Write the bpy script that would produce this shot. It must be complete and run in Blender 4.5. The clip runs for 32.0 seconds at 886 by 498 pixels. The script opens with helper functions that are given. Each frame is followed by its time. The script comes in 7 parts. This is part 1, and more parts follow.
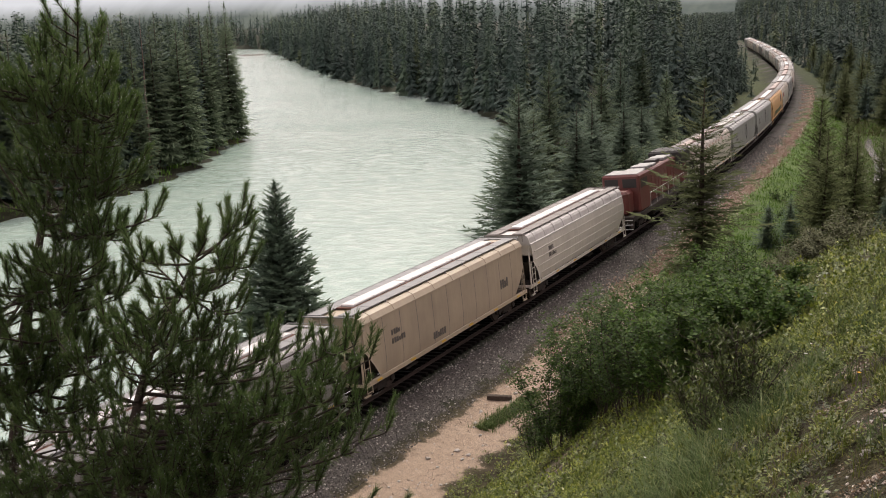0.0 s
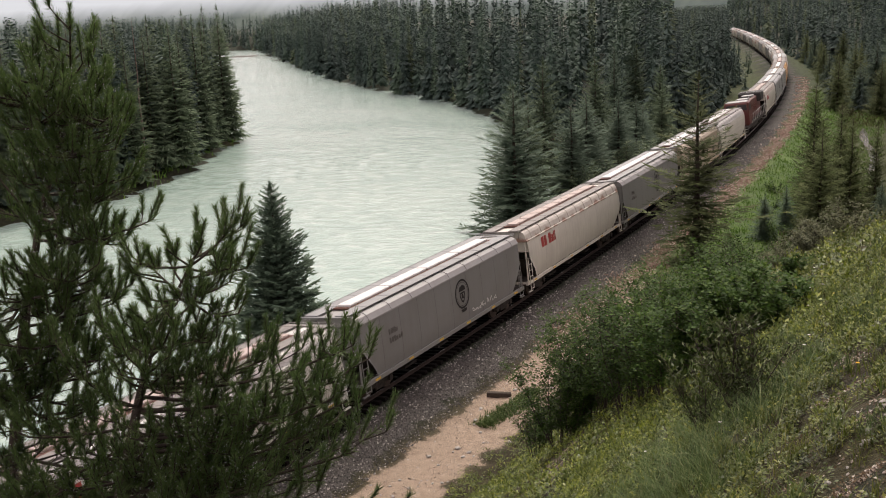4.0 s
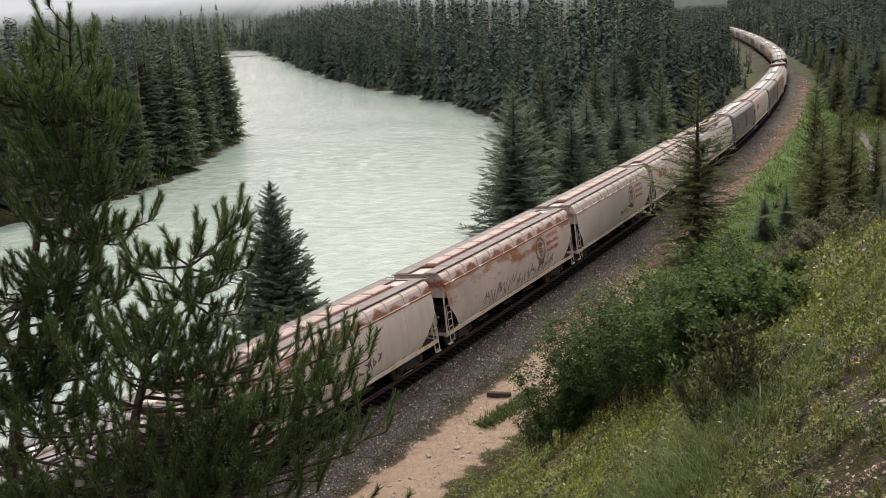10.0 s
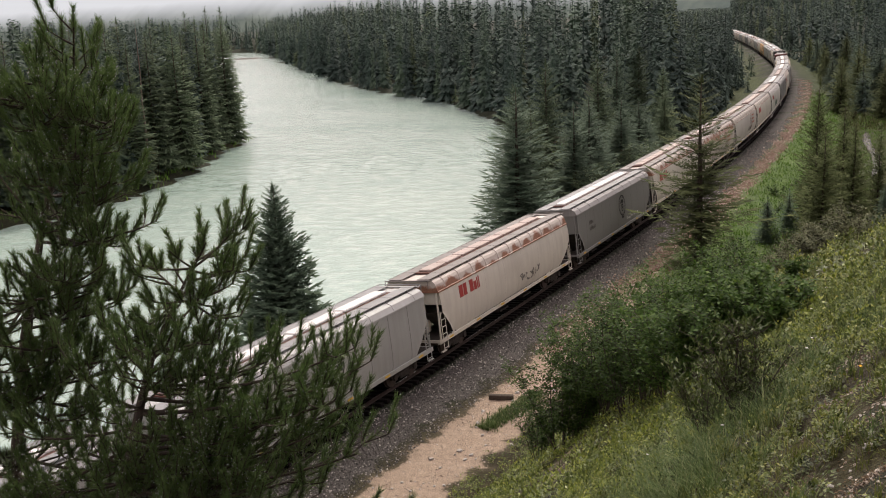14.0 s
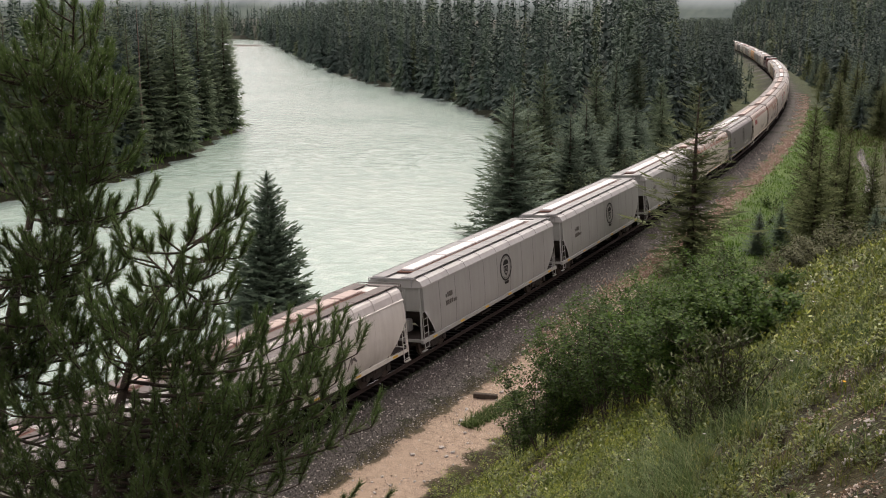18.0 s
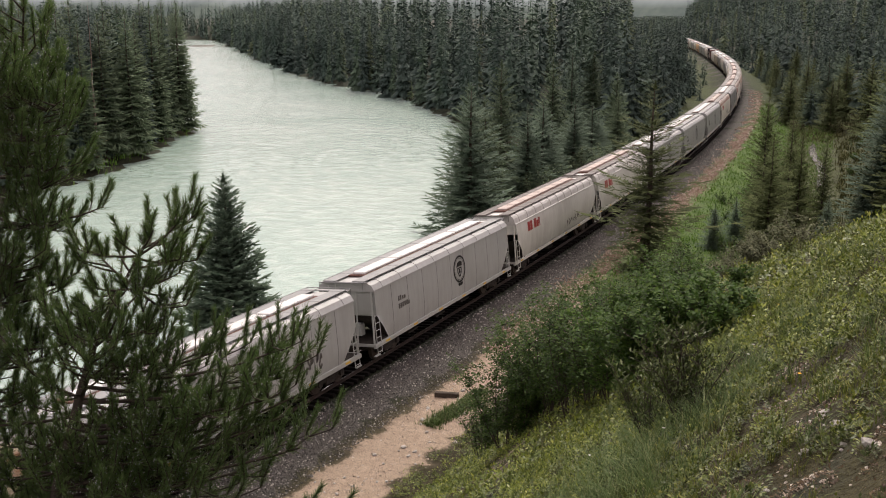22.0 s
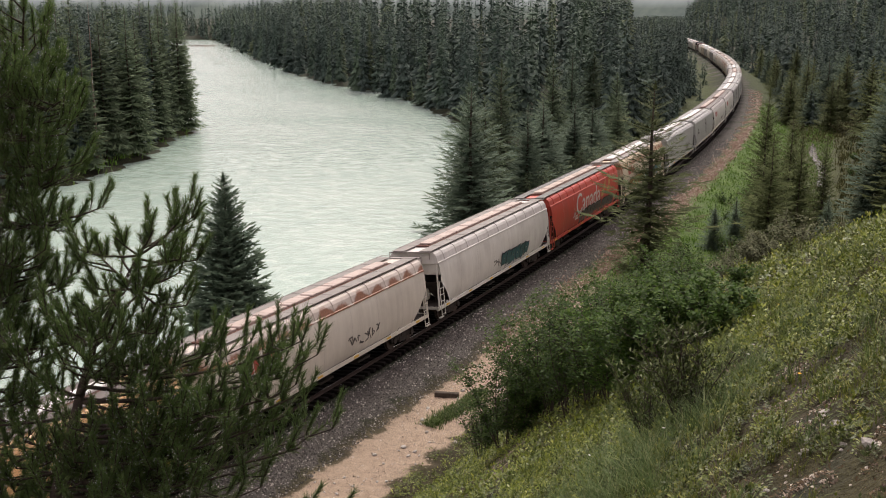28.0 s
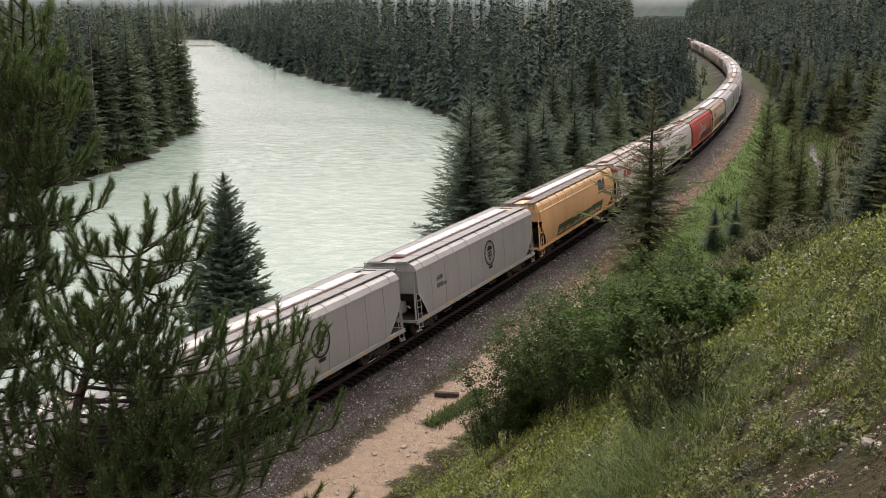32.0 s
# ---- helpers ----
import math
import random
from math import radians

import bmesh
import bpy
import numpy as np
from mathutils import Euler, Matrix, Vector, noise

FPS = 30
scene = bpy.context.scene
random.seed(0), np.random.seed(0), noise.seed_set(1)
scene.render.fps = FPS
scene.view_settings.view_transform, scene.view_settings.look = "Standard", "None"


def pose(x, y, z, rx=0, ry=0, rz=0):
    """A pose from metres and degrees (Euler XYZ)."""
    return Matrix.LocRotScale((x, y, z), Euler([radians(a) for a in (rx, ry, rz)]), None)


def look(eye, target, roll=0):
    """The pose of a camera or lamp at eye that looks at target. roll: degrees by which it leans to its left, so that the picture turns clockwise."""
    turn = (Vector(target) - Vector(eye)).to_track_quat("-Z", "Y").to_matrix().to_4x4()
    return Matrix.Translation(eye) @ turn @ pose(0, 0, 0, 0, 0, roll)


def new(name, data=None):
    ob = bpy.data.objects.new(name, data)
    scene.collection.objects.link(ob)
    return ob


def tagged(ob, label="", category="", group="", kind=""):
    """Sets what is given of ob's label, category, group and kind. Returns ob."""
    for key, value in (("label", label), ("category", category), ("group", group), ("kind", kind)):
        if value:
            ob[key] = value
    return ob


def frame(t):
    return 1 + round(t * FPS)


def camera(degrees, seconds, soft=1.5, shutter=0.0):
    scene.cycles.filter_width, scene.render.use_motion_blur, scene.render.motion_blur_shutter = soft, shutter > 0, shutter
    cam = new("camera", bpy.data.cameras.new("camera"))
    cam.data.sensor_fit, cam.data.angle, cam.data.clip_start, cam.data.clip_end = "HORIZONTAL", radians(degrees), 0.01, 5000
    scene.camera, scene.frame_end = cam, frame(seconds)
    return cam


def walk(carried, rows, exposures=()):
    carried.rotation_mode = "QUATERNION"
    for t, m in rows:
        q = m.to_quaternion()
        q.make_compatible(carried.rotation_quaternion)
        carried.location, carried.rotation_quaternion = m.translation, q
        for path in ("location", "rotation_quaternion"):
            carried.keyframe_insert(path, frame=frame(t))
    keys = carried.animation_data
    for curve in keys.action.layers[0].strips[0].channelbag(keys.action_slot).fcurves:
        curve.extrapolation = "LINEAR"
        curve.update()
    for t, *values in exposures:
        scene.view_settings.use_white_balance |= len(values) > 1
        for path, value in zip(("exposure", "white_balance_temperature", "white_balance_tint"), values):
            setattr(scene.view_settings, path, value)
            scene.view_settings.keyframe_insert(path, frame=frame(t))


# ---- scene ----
import itertools

cam = camera(47.965, 32.0, soft=1.0)
# eye and turn: seconds, heading (degrees east of y), degrees down, lean
EYE = Vector((0.0, 0.0, 16.746))
TURNS = (
    (0, -31.271, 13.105, -1.465),
    (0.5, -30.975, 12.848, -2.35),
    (1, -31.065, 12.987, -2.525),
    (1.5, -31.041, 13.108, -2.404),
    (2, -31.026, 13.193, -2.407),
    (2.5, -31.079, 13.223, -2.491),
    (3, -31.1, 13.226, -2.466),
    (3.5, -31.095, 13.227, -2.472),
    (12, -31.095, 13.227, -2.472),
    (12.5, -31.103, 13.208, -2.46),
    (13, -31.157, 13.216, -2.495),
    (13.5, -31.193, 13.157, -2.46),
    (14, -31.233, 13.082, -2.399),
    (14.5, -31.632, 13.181, -2.159),
    (16.5, -31.868, 13.259, 0.035),
    (17, -31.717, 13.332, 0.49),
    (17.5, -31.121, 13.258, 0.442),
    (18, -30.72, 13.287, 0.42),
    (18.5, -30.103, 13.325, 0.418),
    (19, -29.139, 13.19, 0.327),
    (19.5, -28.477, 13.038, 0.29),
    (20, -28.291, 13.085, 0.329),
    (20.5, -28.291, 13.152, 0.324),
    (21, -28.297, 13.227, 0.362),
    (21.5, -28.298, 13.312, 0.188),
    (22, -28.312, 13.321, 0.186),
    (22.5, -28.313, 13.325, 0.199),
    (32, -28.313, 13.325, 0.199),
)


def gaze(heading, down):
    a, b = radians(heading), radians(down)
    return Vector((math.sin(a) * math.cos(b), math.cos(a) * math.cos(b), -math.sin(b)))


walk(cam, [(t, look(EYE, EYE + gaze(h, d), r)) for t, h, d, r in TURNS],
     exposures=[(0.0, 1.02), (16.0, 1.02), (19.0, 1.07), (32.0, 1.07)])

# ---- light: a bright overcast sky after rain, soft light from high up over the river ----
world = bpy.data.worlds.new("sky")
scene.world = world
world.use_nodes = True
wt = world.node_tree
wt.nodes.clear()
w_out = wt.nodes.new("ShaderNodeOutputWorld")
w_bg = wt.nodes.new("ShaderNodeBackground")
w_mix = wt.nodes.new("ShaderNodeMix")
w_mix.data_type = "RGBA"
w_sky = wt.nodes.new("ShaderNodeTexSky")
w_sky.sky_type, w_sky.sun_disc = "NISHITA", False
w_sky.sun_elevation, w_sky.sun_rotation = radians(48), radians(-25)
w_sky.air_density, w_sky.dust_density = 1.0, 3.0
w_mix.inputs[0].default_value = 0.65
w_mix.inputs[7].default_value = (10.0, 8.05, 7.8, 1)
wt.links.new(w_sky.outputs[0], w_mix.inputs[6])
wt.links.new(w_mix.outputs[2], w_bg.inputs[0])
w_bg.inputs[1].default_value = 0.070
wt.links.new(w_bg.outputs[0], w_out.inputs[0])

sun = new("sun", bpy.data.lights.new("sun", "SUN"))
sun.data.energy, sun.data.angle, sun.data.color = 1.4, radians(11), (1.0, 0.925, 0.81)
sun.matrix_world = look((-200, 430, 520), (0, 0, 0))

# ---- materials ----
def nodes_of(name):
    m = bpy.data.materials.new(name)
    m.use_nodes = True
    t = m.node_tree
    return m, t, t.nodes["Principled BSDF"]


def n_noise(t, scale, detail=4.0, vec=None, rough=0.55):
    n = t.nodes.new("ShaderNodeTexNoise")
    n.inputs["Scale"].default_value, n.inputs["Detail"].default_value = scale, detail
    n.inputs["Roughness"].default_value = rough
    if vec is not None:
        t.links.new(vec, n.inputs["Vector"])
    return n.outputs["Fac"]


def n_coord(t, kind="Object", scale=(1, 1, 1)):
    c = t.nodes.new("ShaderNodeTexCoord")
    if scale == (1, 1, 1):
        return c.outputs[kind]
    m = t.nodes.new("ShaderNodeMapping")
    m.inputs["Scale"].default_value = scale
    t.links.new(c.outputs[kind], m.inputs["Vector"])
    return m.outputs[0]


def n_ramp(t, fac, stops):
    r = t.nodes.new("ShaderNodeValToRGB")
    while len(r.color_ramp.elements) < len(stops):
        r.color_ramp.elements.new(0.5)
    for e, (p, c) in zip(r.color_ramp.elements, stops):
        e.position, e.color = p, (*c, 1) if len(c) == 3 else c
    t.links.new(fac, r.inputs[0])
    return r.outputs[0]


def n_mix(t, fac, a, b, blend="MIX"):
    m = t.nodes.new("ShaderNodeMix")
    m.data_type, m.blend_type = "RGBA", blend
    for sock, v in ((m.inputs[0], fac), (m.inputs[6], a), (m.inputs[7], b)):
        if isinstance(v, (int, float)):
            sock.default_value = v
        elif isinstance(v, tuple):
            sock.default_value = (*v, 1)
        else:
            t.links.new(v, sock)
    return m.outputs[2]


def n_bump(t, bsdf, height, strength=0.3, dist=0.05):
    b = t.nodes.new("ShaderNodeBump")
    b.inputs["Strength"].default_value, b.inputs["Distance"].default_value = strength, dist
    t.links.new(height, b.inputs["Height"])
    t.links.new(b.outputs[0], bsdf.inputs["Normal"])


def n_math(t, op, a, b=0.0):
    m = t.nodes.new("ShaderNodeMath")
    m.operation = op
    for sock, v in zip(m.inputs, (a, b)):
        if isinstance(v, (int, float)):
            sock.default_value = v
        else:
            t.links.new(v, sock)
    return m.outputs[0]


def n_random(t):
    return t.nodes.new("ShaderNodeObjectInfo").outputs["Random"]


def n_island(t):
    return t.nodes.new("ShaderNodeNewGeometry").outputs["Random Per Island"]


def grey(v):
    return (v, v, v)


def mat_leaf(name, dark, light, tip=None, island=0.55, rough=0.55, scale=0.6, thin=0.0, spec=0.14, tint=None):
    m, t, b = nodes_of(name)
    co = n_coord(t)
    base = n_ramp(t, n_noise(t, scale, 3, co), ((0.3, dark), (0.7, light)))
    if island:
        base = n_mix(t, island, base, n_ramp(t, n_island(t), ((0.0, dark), (0.75, light), (1.0, tip or light))))
    tone = n_ramp(t, n_random(t), ((0, grey(0.78)), (1, grey(1.2))))
    if tint:
        # each tree of a wood has its own tone
        tn = t.nodes.new("ShaderNodeAttribute")
        tn.attribute_name = "tree_tone"
        tone = n_ramp(t, tn.outputs["Fac"], tint)
    t.links.new(n_mix(t, 1.0, base, tone, "MULTIPLY"), b.inputs["Base Color"])
    b.inputs["Roughness"].default_value = rough
    b.inputs["Specular IOR Level"].default_value = spec
    if thin:
        # thin leaves let light through
        tr = t.nodes.new("ShaderNodeBsdfTranslucent")
        t.links.new(b.inputs["Base Color"].links[0].from_socket, tr.inputs[0])
        mx = t.nodes.new("ShaderNodeMixShader")
        mx.inputs[0].default_value = thin
        t.links.new(b.outputs[0], mx.inputs[1])
        t.links.new(tr.outputs[0], mx.inputs[2])
        t.links.new(mx.outputs[0], t.nodes["Material Output"].inputs[0])
    return m


def mat_plain(name, a, b_, scale=6.0, rough=0.7, bump=0.2, dist=0.01, metal=0.0, scale2=40.0, spec=0.3):
    m, t, b = nodes_of(name)
    co = n_coord(t)
    f1, f2 = n_noise(t, scale, 5, co), n_noise(t, scale2, 4, co)
    col = n_mix(t, 0.35, n_ramp(t, f1, ((0.3, a), (0.7, b_))), n_ramp(t, f2, ((0.35, a), (0.65, b_))))
    t.links.new(col, b.inputs["Base Color"])
    b.inputs["Roughness"].default_value, b.inputs["Metallic"].default_value = rough, metal
    b.inputs["Specular IOR Level"].default_value = spec
    n_bump(t, b, f2, bump, dist)
    return m


def mat_paint(name, col, rust=0.0, dirt=0.5, grime=(0.12, 0.10, 0.08), rough=0.5, bays=0.0, top=0.0):
    """Rail car paint: streaks that run down, road dirt, rust patches."""
    m, t, b = nodes_of(name)
    rnd = n_random(t)
    co = n_coord(t)
    add = t.nodes.new("ShaderNodeVectorMath")
    add.operation = "MULTIPLY_ADD"
    t.links.new(rnd, add.inputs[0])
    add.inputs[1].default_value = (9, 31, 5)
    t.links.new(co, add.inputs[2])
    shifted = add.outputs[0]
    st = t.nodes.new("ShaderNodeMapping")
    st.inputs["Scale"].default_value = (1.0, 1.6, 0.18)
    t.links.new(shifted, st.inputs["Vector"])
    streak = n_noise(t, 2.2, 6, st.outputs[0], 0.65)
    cloud = n_noise(t, 0.45, 5, shifted, 0.6)
    fine = n_noise(t, 14, 4, shifted)
    dark = tuple(c * 0.80 + g * 0.20 for c, g in zip(col, grime))
    c1 = n_ramp(t, streak, ((0.3, dark), (0.7, col)))
    c2 = n_mix(t, n_ramp(t, cloud, ((0.45, grey(0)), (0.8, grey(dirt)))), c1, grime)
    c3 = n_mix(t, n_ramp(t, fine, ((0.4, grey(0.0)), (0.75, grey(0.25)))), c2, dark)
    if rust > 0:
        rust_map = t.nodes.new("ShaderNodeMapping")
        rust_map.inputs["Scale"].default_value = (1.0, 0.6, 1.7) if top else (1, 1, 1)
        t.links.new(shifted, rust_map.inputs["Vector"])
        rn = n_noise(t, 0.55, 7, rust_map.outputs[0], 0.7)
        lo = 0.72 - 0.30 * rust
        if bays:
            # rust pools between the roof ribs, deepest by the eaves
            sep = t.nodes.new("ShaderNodeSeparateXYZ")
            t.links.new(co, sep.inputs[0])
            ma = n_math(t, "COSINE", n_math(t, "MULTIPLY", sep.outputs[1], 6.2832 / bays))
            rn = n_math(t, "ADD", rn, n_math(t, "MULTIPLY", ma, -0.11))
            rn = n_math(t, "ADD", rn, n_math(t, "MULTIPLY", n_math(t, "SUBTRACT", sep.outputs[2], 3.74), -0.75))
        if top:
            # rust that creeps down from the eaves
            sz = t.nodes.new("ShaderNodeSeparateXYZ")
            t.links.new(co, sz.inputs[0])
            mz = t.nodes.new("ShaderNodeMath")
            mz.operation = "MULTIPLY_ADD"
            t.links.new(sz.outputs[2], mz.inputs[0])
            mz.inputs[1].default_value = top
            mz.inputs[2].default_value = -3.1 * top
            mq = t.nodes.new("ShaderNodeMath")
            mq.operation = "ADD"
            t.links.new(mz.outputs[0], mq.inputs[0])
            t.links.new(rn, mq.inputs[1])
            rn = mq.outputs[0]
        mask = n_ramp(t, rn, ((lo, grey(0)), (lo + 0.12, grey(min(1, 0.5 + rust)))))
        rc = n_ramp(t, fine, ((0.3, (0.17, 0.075, 0.05)), (0.7, (0.33, 0.16, 0.09)) if not top else (0.7, (0.42, 0.21, 0.095))))
        c3 = n_mix(t, mask, c3, rc)
    t.links.new(c3, b.inputs["Base Color"])
    b.inputs["Roughness"].default_value = rough
    n_bump(t, b, fine, 0.08, 0.01)
    return m


def mat_pebble(name, stops):
    """Loose stones, each of its own tone."""
    m, t, b = nodes_of(name)
    co = n_coord(t)
    grit = n_ramp(t, n_noise(t, 30, 4, co), ((0.3, grey(0.75)), (0.7, grey(1.2))))
    t.links.new(n_mix(t, 1.0, n_ramp(t, n_island(t), stops), grit, "MULTIPLY"), b.inputs["Base Color"])
    b.inputs["Roughness"].default_value = 0.7
    return m


TREE_TINT = ((0.0, (0.62, 0.64, 0.7)), (0.4, (0.92, 0.95, 1.0)), (0.75, (1.1, 1.12, 0.95)), (1.0, (1.45, 1.3, 0.95)))
HERB_TINT = ((0.0, (0.42, 0.48, 0.5)), (0.35, (0.8, 0.86, 0.8)), (0.6, (1.2, 1.2, 1.0)), (0.9, (1.6, 1.52, 1.2)))
M = {}
M["needle_far"] = mat_leaf("needle_far", (0.054, 0.083, 0.066), (0.106, 0.150, 0.115), (0.14, 0.19, 0.145), rough=0.8, scale=0.2, island=0.3, spec=0.25, tint=TREE_TINT)
M["needle"] = mat_leaf("needle", (0.062, 0.092, 0.055), (0.13, 0.18, 0.10), (0.18, 0.23, 0.125), rough=0.8)
M["needle_olive"] = mat_leaf("needle_olive", (0.058, 0.078, 0.030), (0.125, 0.155, 0.058), (0.18, 0.205, 0.085), rough=0.8)
M["needle_blue"] = mat_leaf("needle_blue", (0.054, 0.088, 0.060), (0.118, 0.172, 0.112), (0.17, 0.225, 0.15), rough=0.75)
M["needle_pine"] = mat_leaf("needle_pine", (0.052, 0.096, 0.027), (0.130, 0.202, 0.062), (0.25, 0.32, 0.13), rough=0.45, thin=0.3, spec=0.22)
M["needle_old"] = mat_leaf("needle_old", (0.050, 0.085, 0.024), (0.115, 0.165, 0.055), (0.20, 0.24, 0.10), rough=0.45, thin=0.2, spec=0.22)
M["needle_dry"] = mat_leaf("needle_dry", (0.08, 0.09, 0.04), (0.155, 0.16, 0.07), rough=0.8)
M["leaf"] = mat_leaf("leaf", (0.020, 0.046, 0.010), (0.080, 0.145, 0.028), (0.17, 0.24, 0.055), rough=0.6, thin=0.35, spec=0.1)
M["leaf_willow"] = mat_leaf("leaf_willow", (0.030, 0.046, 0.010), (0.085, 0.12, 0.028), (0.26, 0.30, 0.14), rough=0.5, thin=0.25, spec=0.2)
M["leaf_pale"] = mat_leaf("leaf_pale", (0.07, 0.11, 0.055), (0.17, 0.23, 0.12), (0.28, 0.34, 0.2), rough=0.7)
M["grass"] = mat_leaf("grass", (0.036, 0.050, 0.010), (0.14, 0.17, 0.032), (0.42, 0.37, 0.14), rough=0.6, thin=0.25)
M["grass_cool"] = mat_leaf("grass_cool", (0.030, 0.056, 0.018), (0.13, 0.19, 0.062), (0.42, 0.43, 0.21), rough=0.6, thin=0.25)
M["grass_deep"] = mat_leaf("grass_deep", (0.055, 0.12, 0.020), (0.14, 0.25, 0.042), (0.24, 0.32, 0.08), rough=0.75, thin=0.25)
M["bark"] = mat_plain("bark", (0.035, 0.028, 0.022), (0.10, 0.08, 0.062), 8, 0.9, 0.6, 0.02)
M["bark_dead"] = mat_plain("bark_dead", (0.10, 0.073, 0.06), (0.19, 0.145, 0.12), 5, 0.9, 0.5, 0.02)
M["twig"] = mat_plain("twig", (0.025, 0.02, 0.016), (0.07, 0.055, 0.04), 20, 0.85, 0.4, 0.005)
M["petal_white"] = mat_plain("petal_white", (0.7, 0.7, 0.66), (0.85, 0.84, 0.8), 30, 0.6)
M["petal_yellow"] = mat_plain("petal_yellow", (0.8, 0.45, 0.03), (0.9, 0.6, 0.06), 30, 0.6)
M["stone"] = mat_plain("stone", (0.28, 0.26, 0.24), (0.55, 0.52, 0.48), 9, 0.85, 0.5, 0.01)
M["ballast"] = mat_pebble("ballast", ((0, (0.022, 0.021, 0.019)), (0.4, (0.074, 0.070, 0.064)), (0.8, (0.18, 0.17, 0.155)), (0.95, (0.55, 0.52, 0.47))))
M["rubble"] = mat_pebble("rubble", ((0, (0.14, 0.078, 0.055)), (0.5, (0.28, 0.175, 0.13)), (0.85, (0.40, 0.30, 0.24)), (1, (0.64, 0.56, 0.48))))
M["gravel"] = mat_pebble("gravel", ((0, (0.22, 0.17, 0.13)), (0.5, (0.36, 0.29, 0.23)), (0.85, (0.52, 0.45, 0.38)), (1, (0.72, 0.68, 0.62))))
M["chip"] = mat_pebble("chip", ((0, (0.03, 0.02, 0.013)), (0.45, (0.10, 0.07, 0.045)), (0.7, (0.30, 0.24, 0.18)), (1, (0.7, 0.64, 0.55))))
M["tie"] = mat_plain("tie", (0.005, 0.0042, 0.0038), (0.014, 0.0115, 0.010), 5, 0.9, 0.6, 0.02, spec=0.08)
M["rail"] = mat_plain("rail", (0.03, 0.02, 0.016), (0.06, 0.042, 0.034), 6, 0.7, 0.2, 0.004, 0.2)
M["rail_top"] = mat_plain("rail_top", (0.55, 0.55, 0.56), (0.7, 0.7, 0.7), 3, 0.22, 0.02, 0.001, 1.0)
M["steel_dark"] = mat_plain("steel_dark", (0.025, 0.022, 0.02), (0.07, 0.06, 0.052), 4, 0.75, 0.3, 0.01, spec=0.15)
M["steel_grey"] = mat_plain("steel_grey", (0.20, 0.20, 0.20), (0.34, 0.34, 0.335), 3, 0.55, 0.2, 0.005, 0.3)
M["wheel"] = mat_plain("wheel", (0.05, 0.04, 0.035), (0.12, 0.09, 0.075), 5, 0.7, 0.2, 0.005, 0.4)


def mat_water():
    m, t, b = nodes_of("river_water")
    co = n_coord(t, "Object", (0.9, 1.0, 1.0))
    big, mid, small = n_noise(t, 0.035, 4, co), n_noise(t, 0.55, 5, co, 0.6), n_noise(t, 2.4, 4, co, 0.65)
    col = n_ramp(t, big, ((0.3, (0.33, 0.455, 0.395)), (0.7, (0.44, 0.555, 0.49))))
    # silt clouds and small broken crests
    col = n_mix(t, n_ramp(t, mid, ((0.46, grey(0.0)), (0.72, grey(0.5)))), col, (0.60, 0.68, 0.63))
    t.links.new(col, b.inputs["Base Color"])
    b.inputs["Roughness"].default_value = 0.12
    b.inputs["IOR"].default_value = 1.333
    mx = t.nodes.new("ShaderNodeMath")
    mx.operation = "MULTIPLY_ADD"
    t.links.new(small, mx.inputs[0])
    mx.inputs[1].default_value = 0.35
    t.links.new(mid, mx.inputs[2])
    n_bump(t, b, mx.outputs[0], 0.75, 0.34)
    return m


M["water"] = mat_water()
M["water_dark"] = mat_plain("pool_water", (0.035, 0.028, 0.016), (0.055, 0.042, 0.024), 0.5, 0.16, 0.3, 0.05, 0.0, 1.5, 0.5)


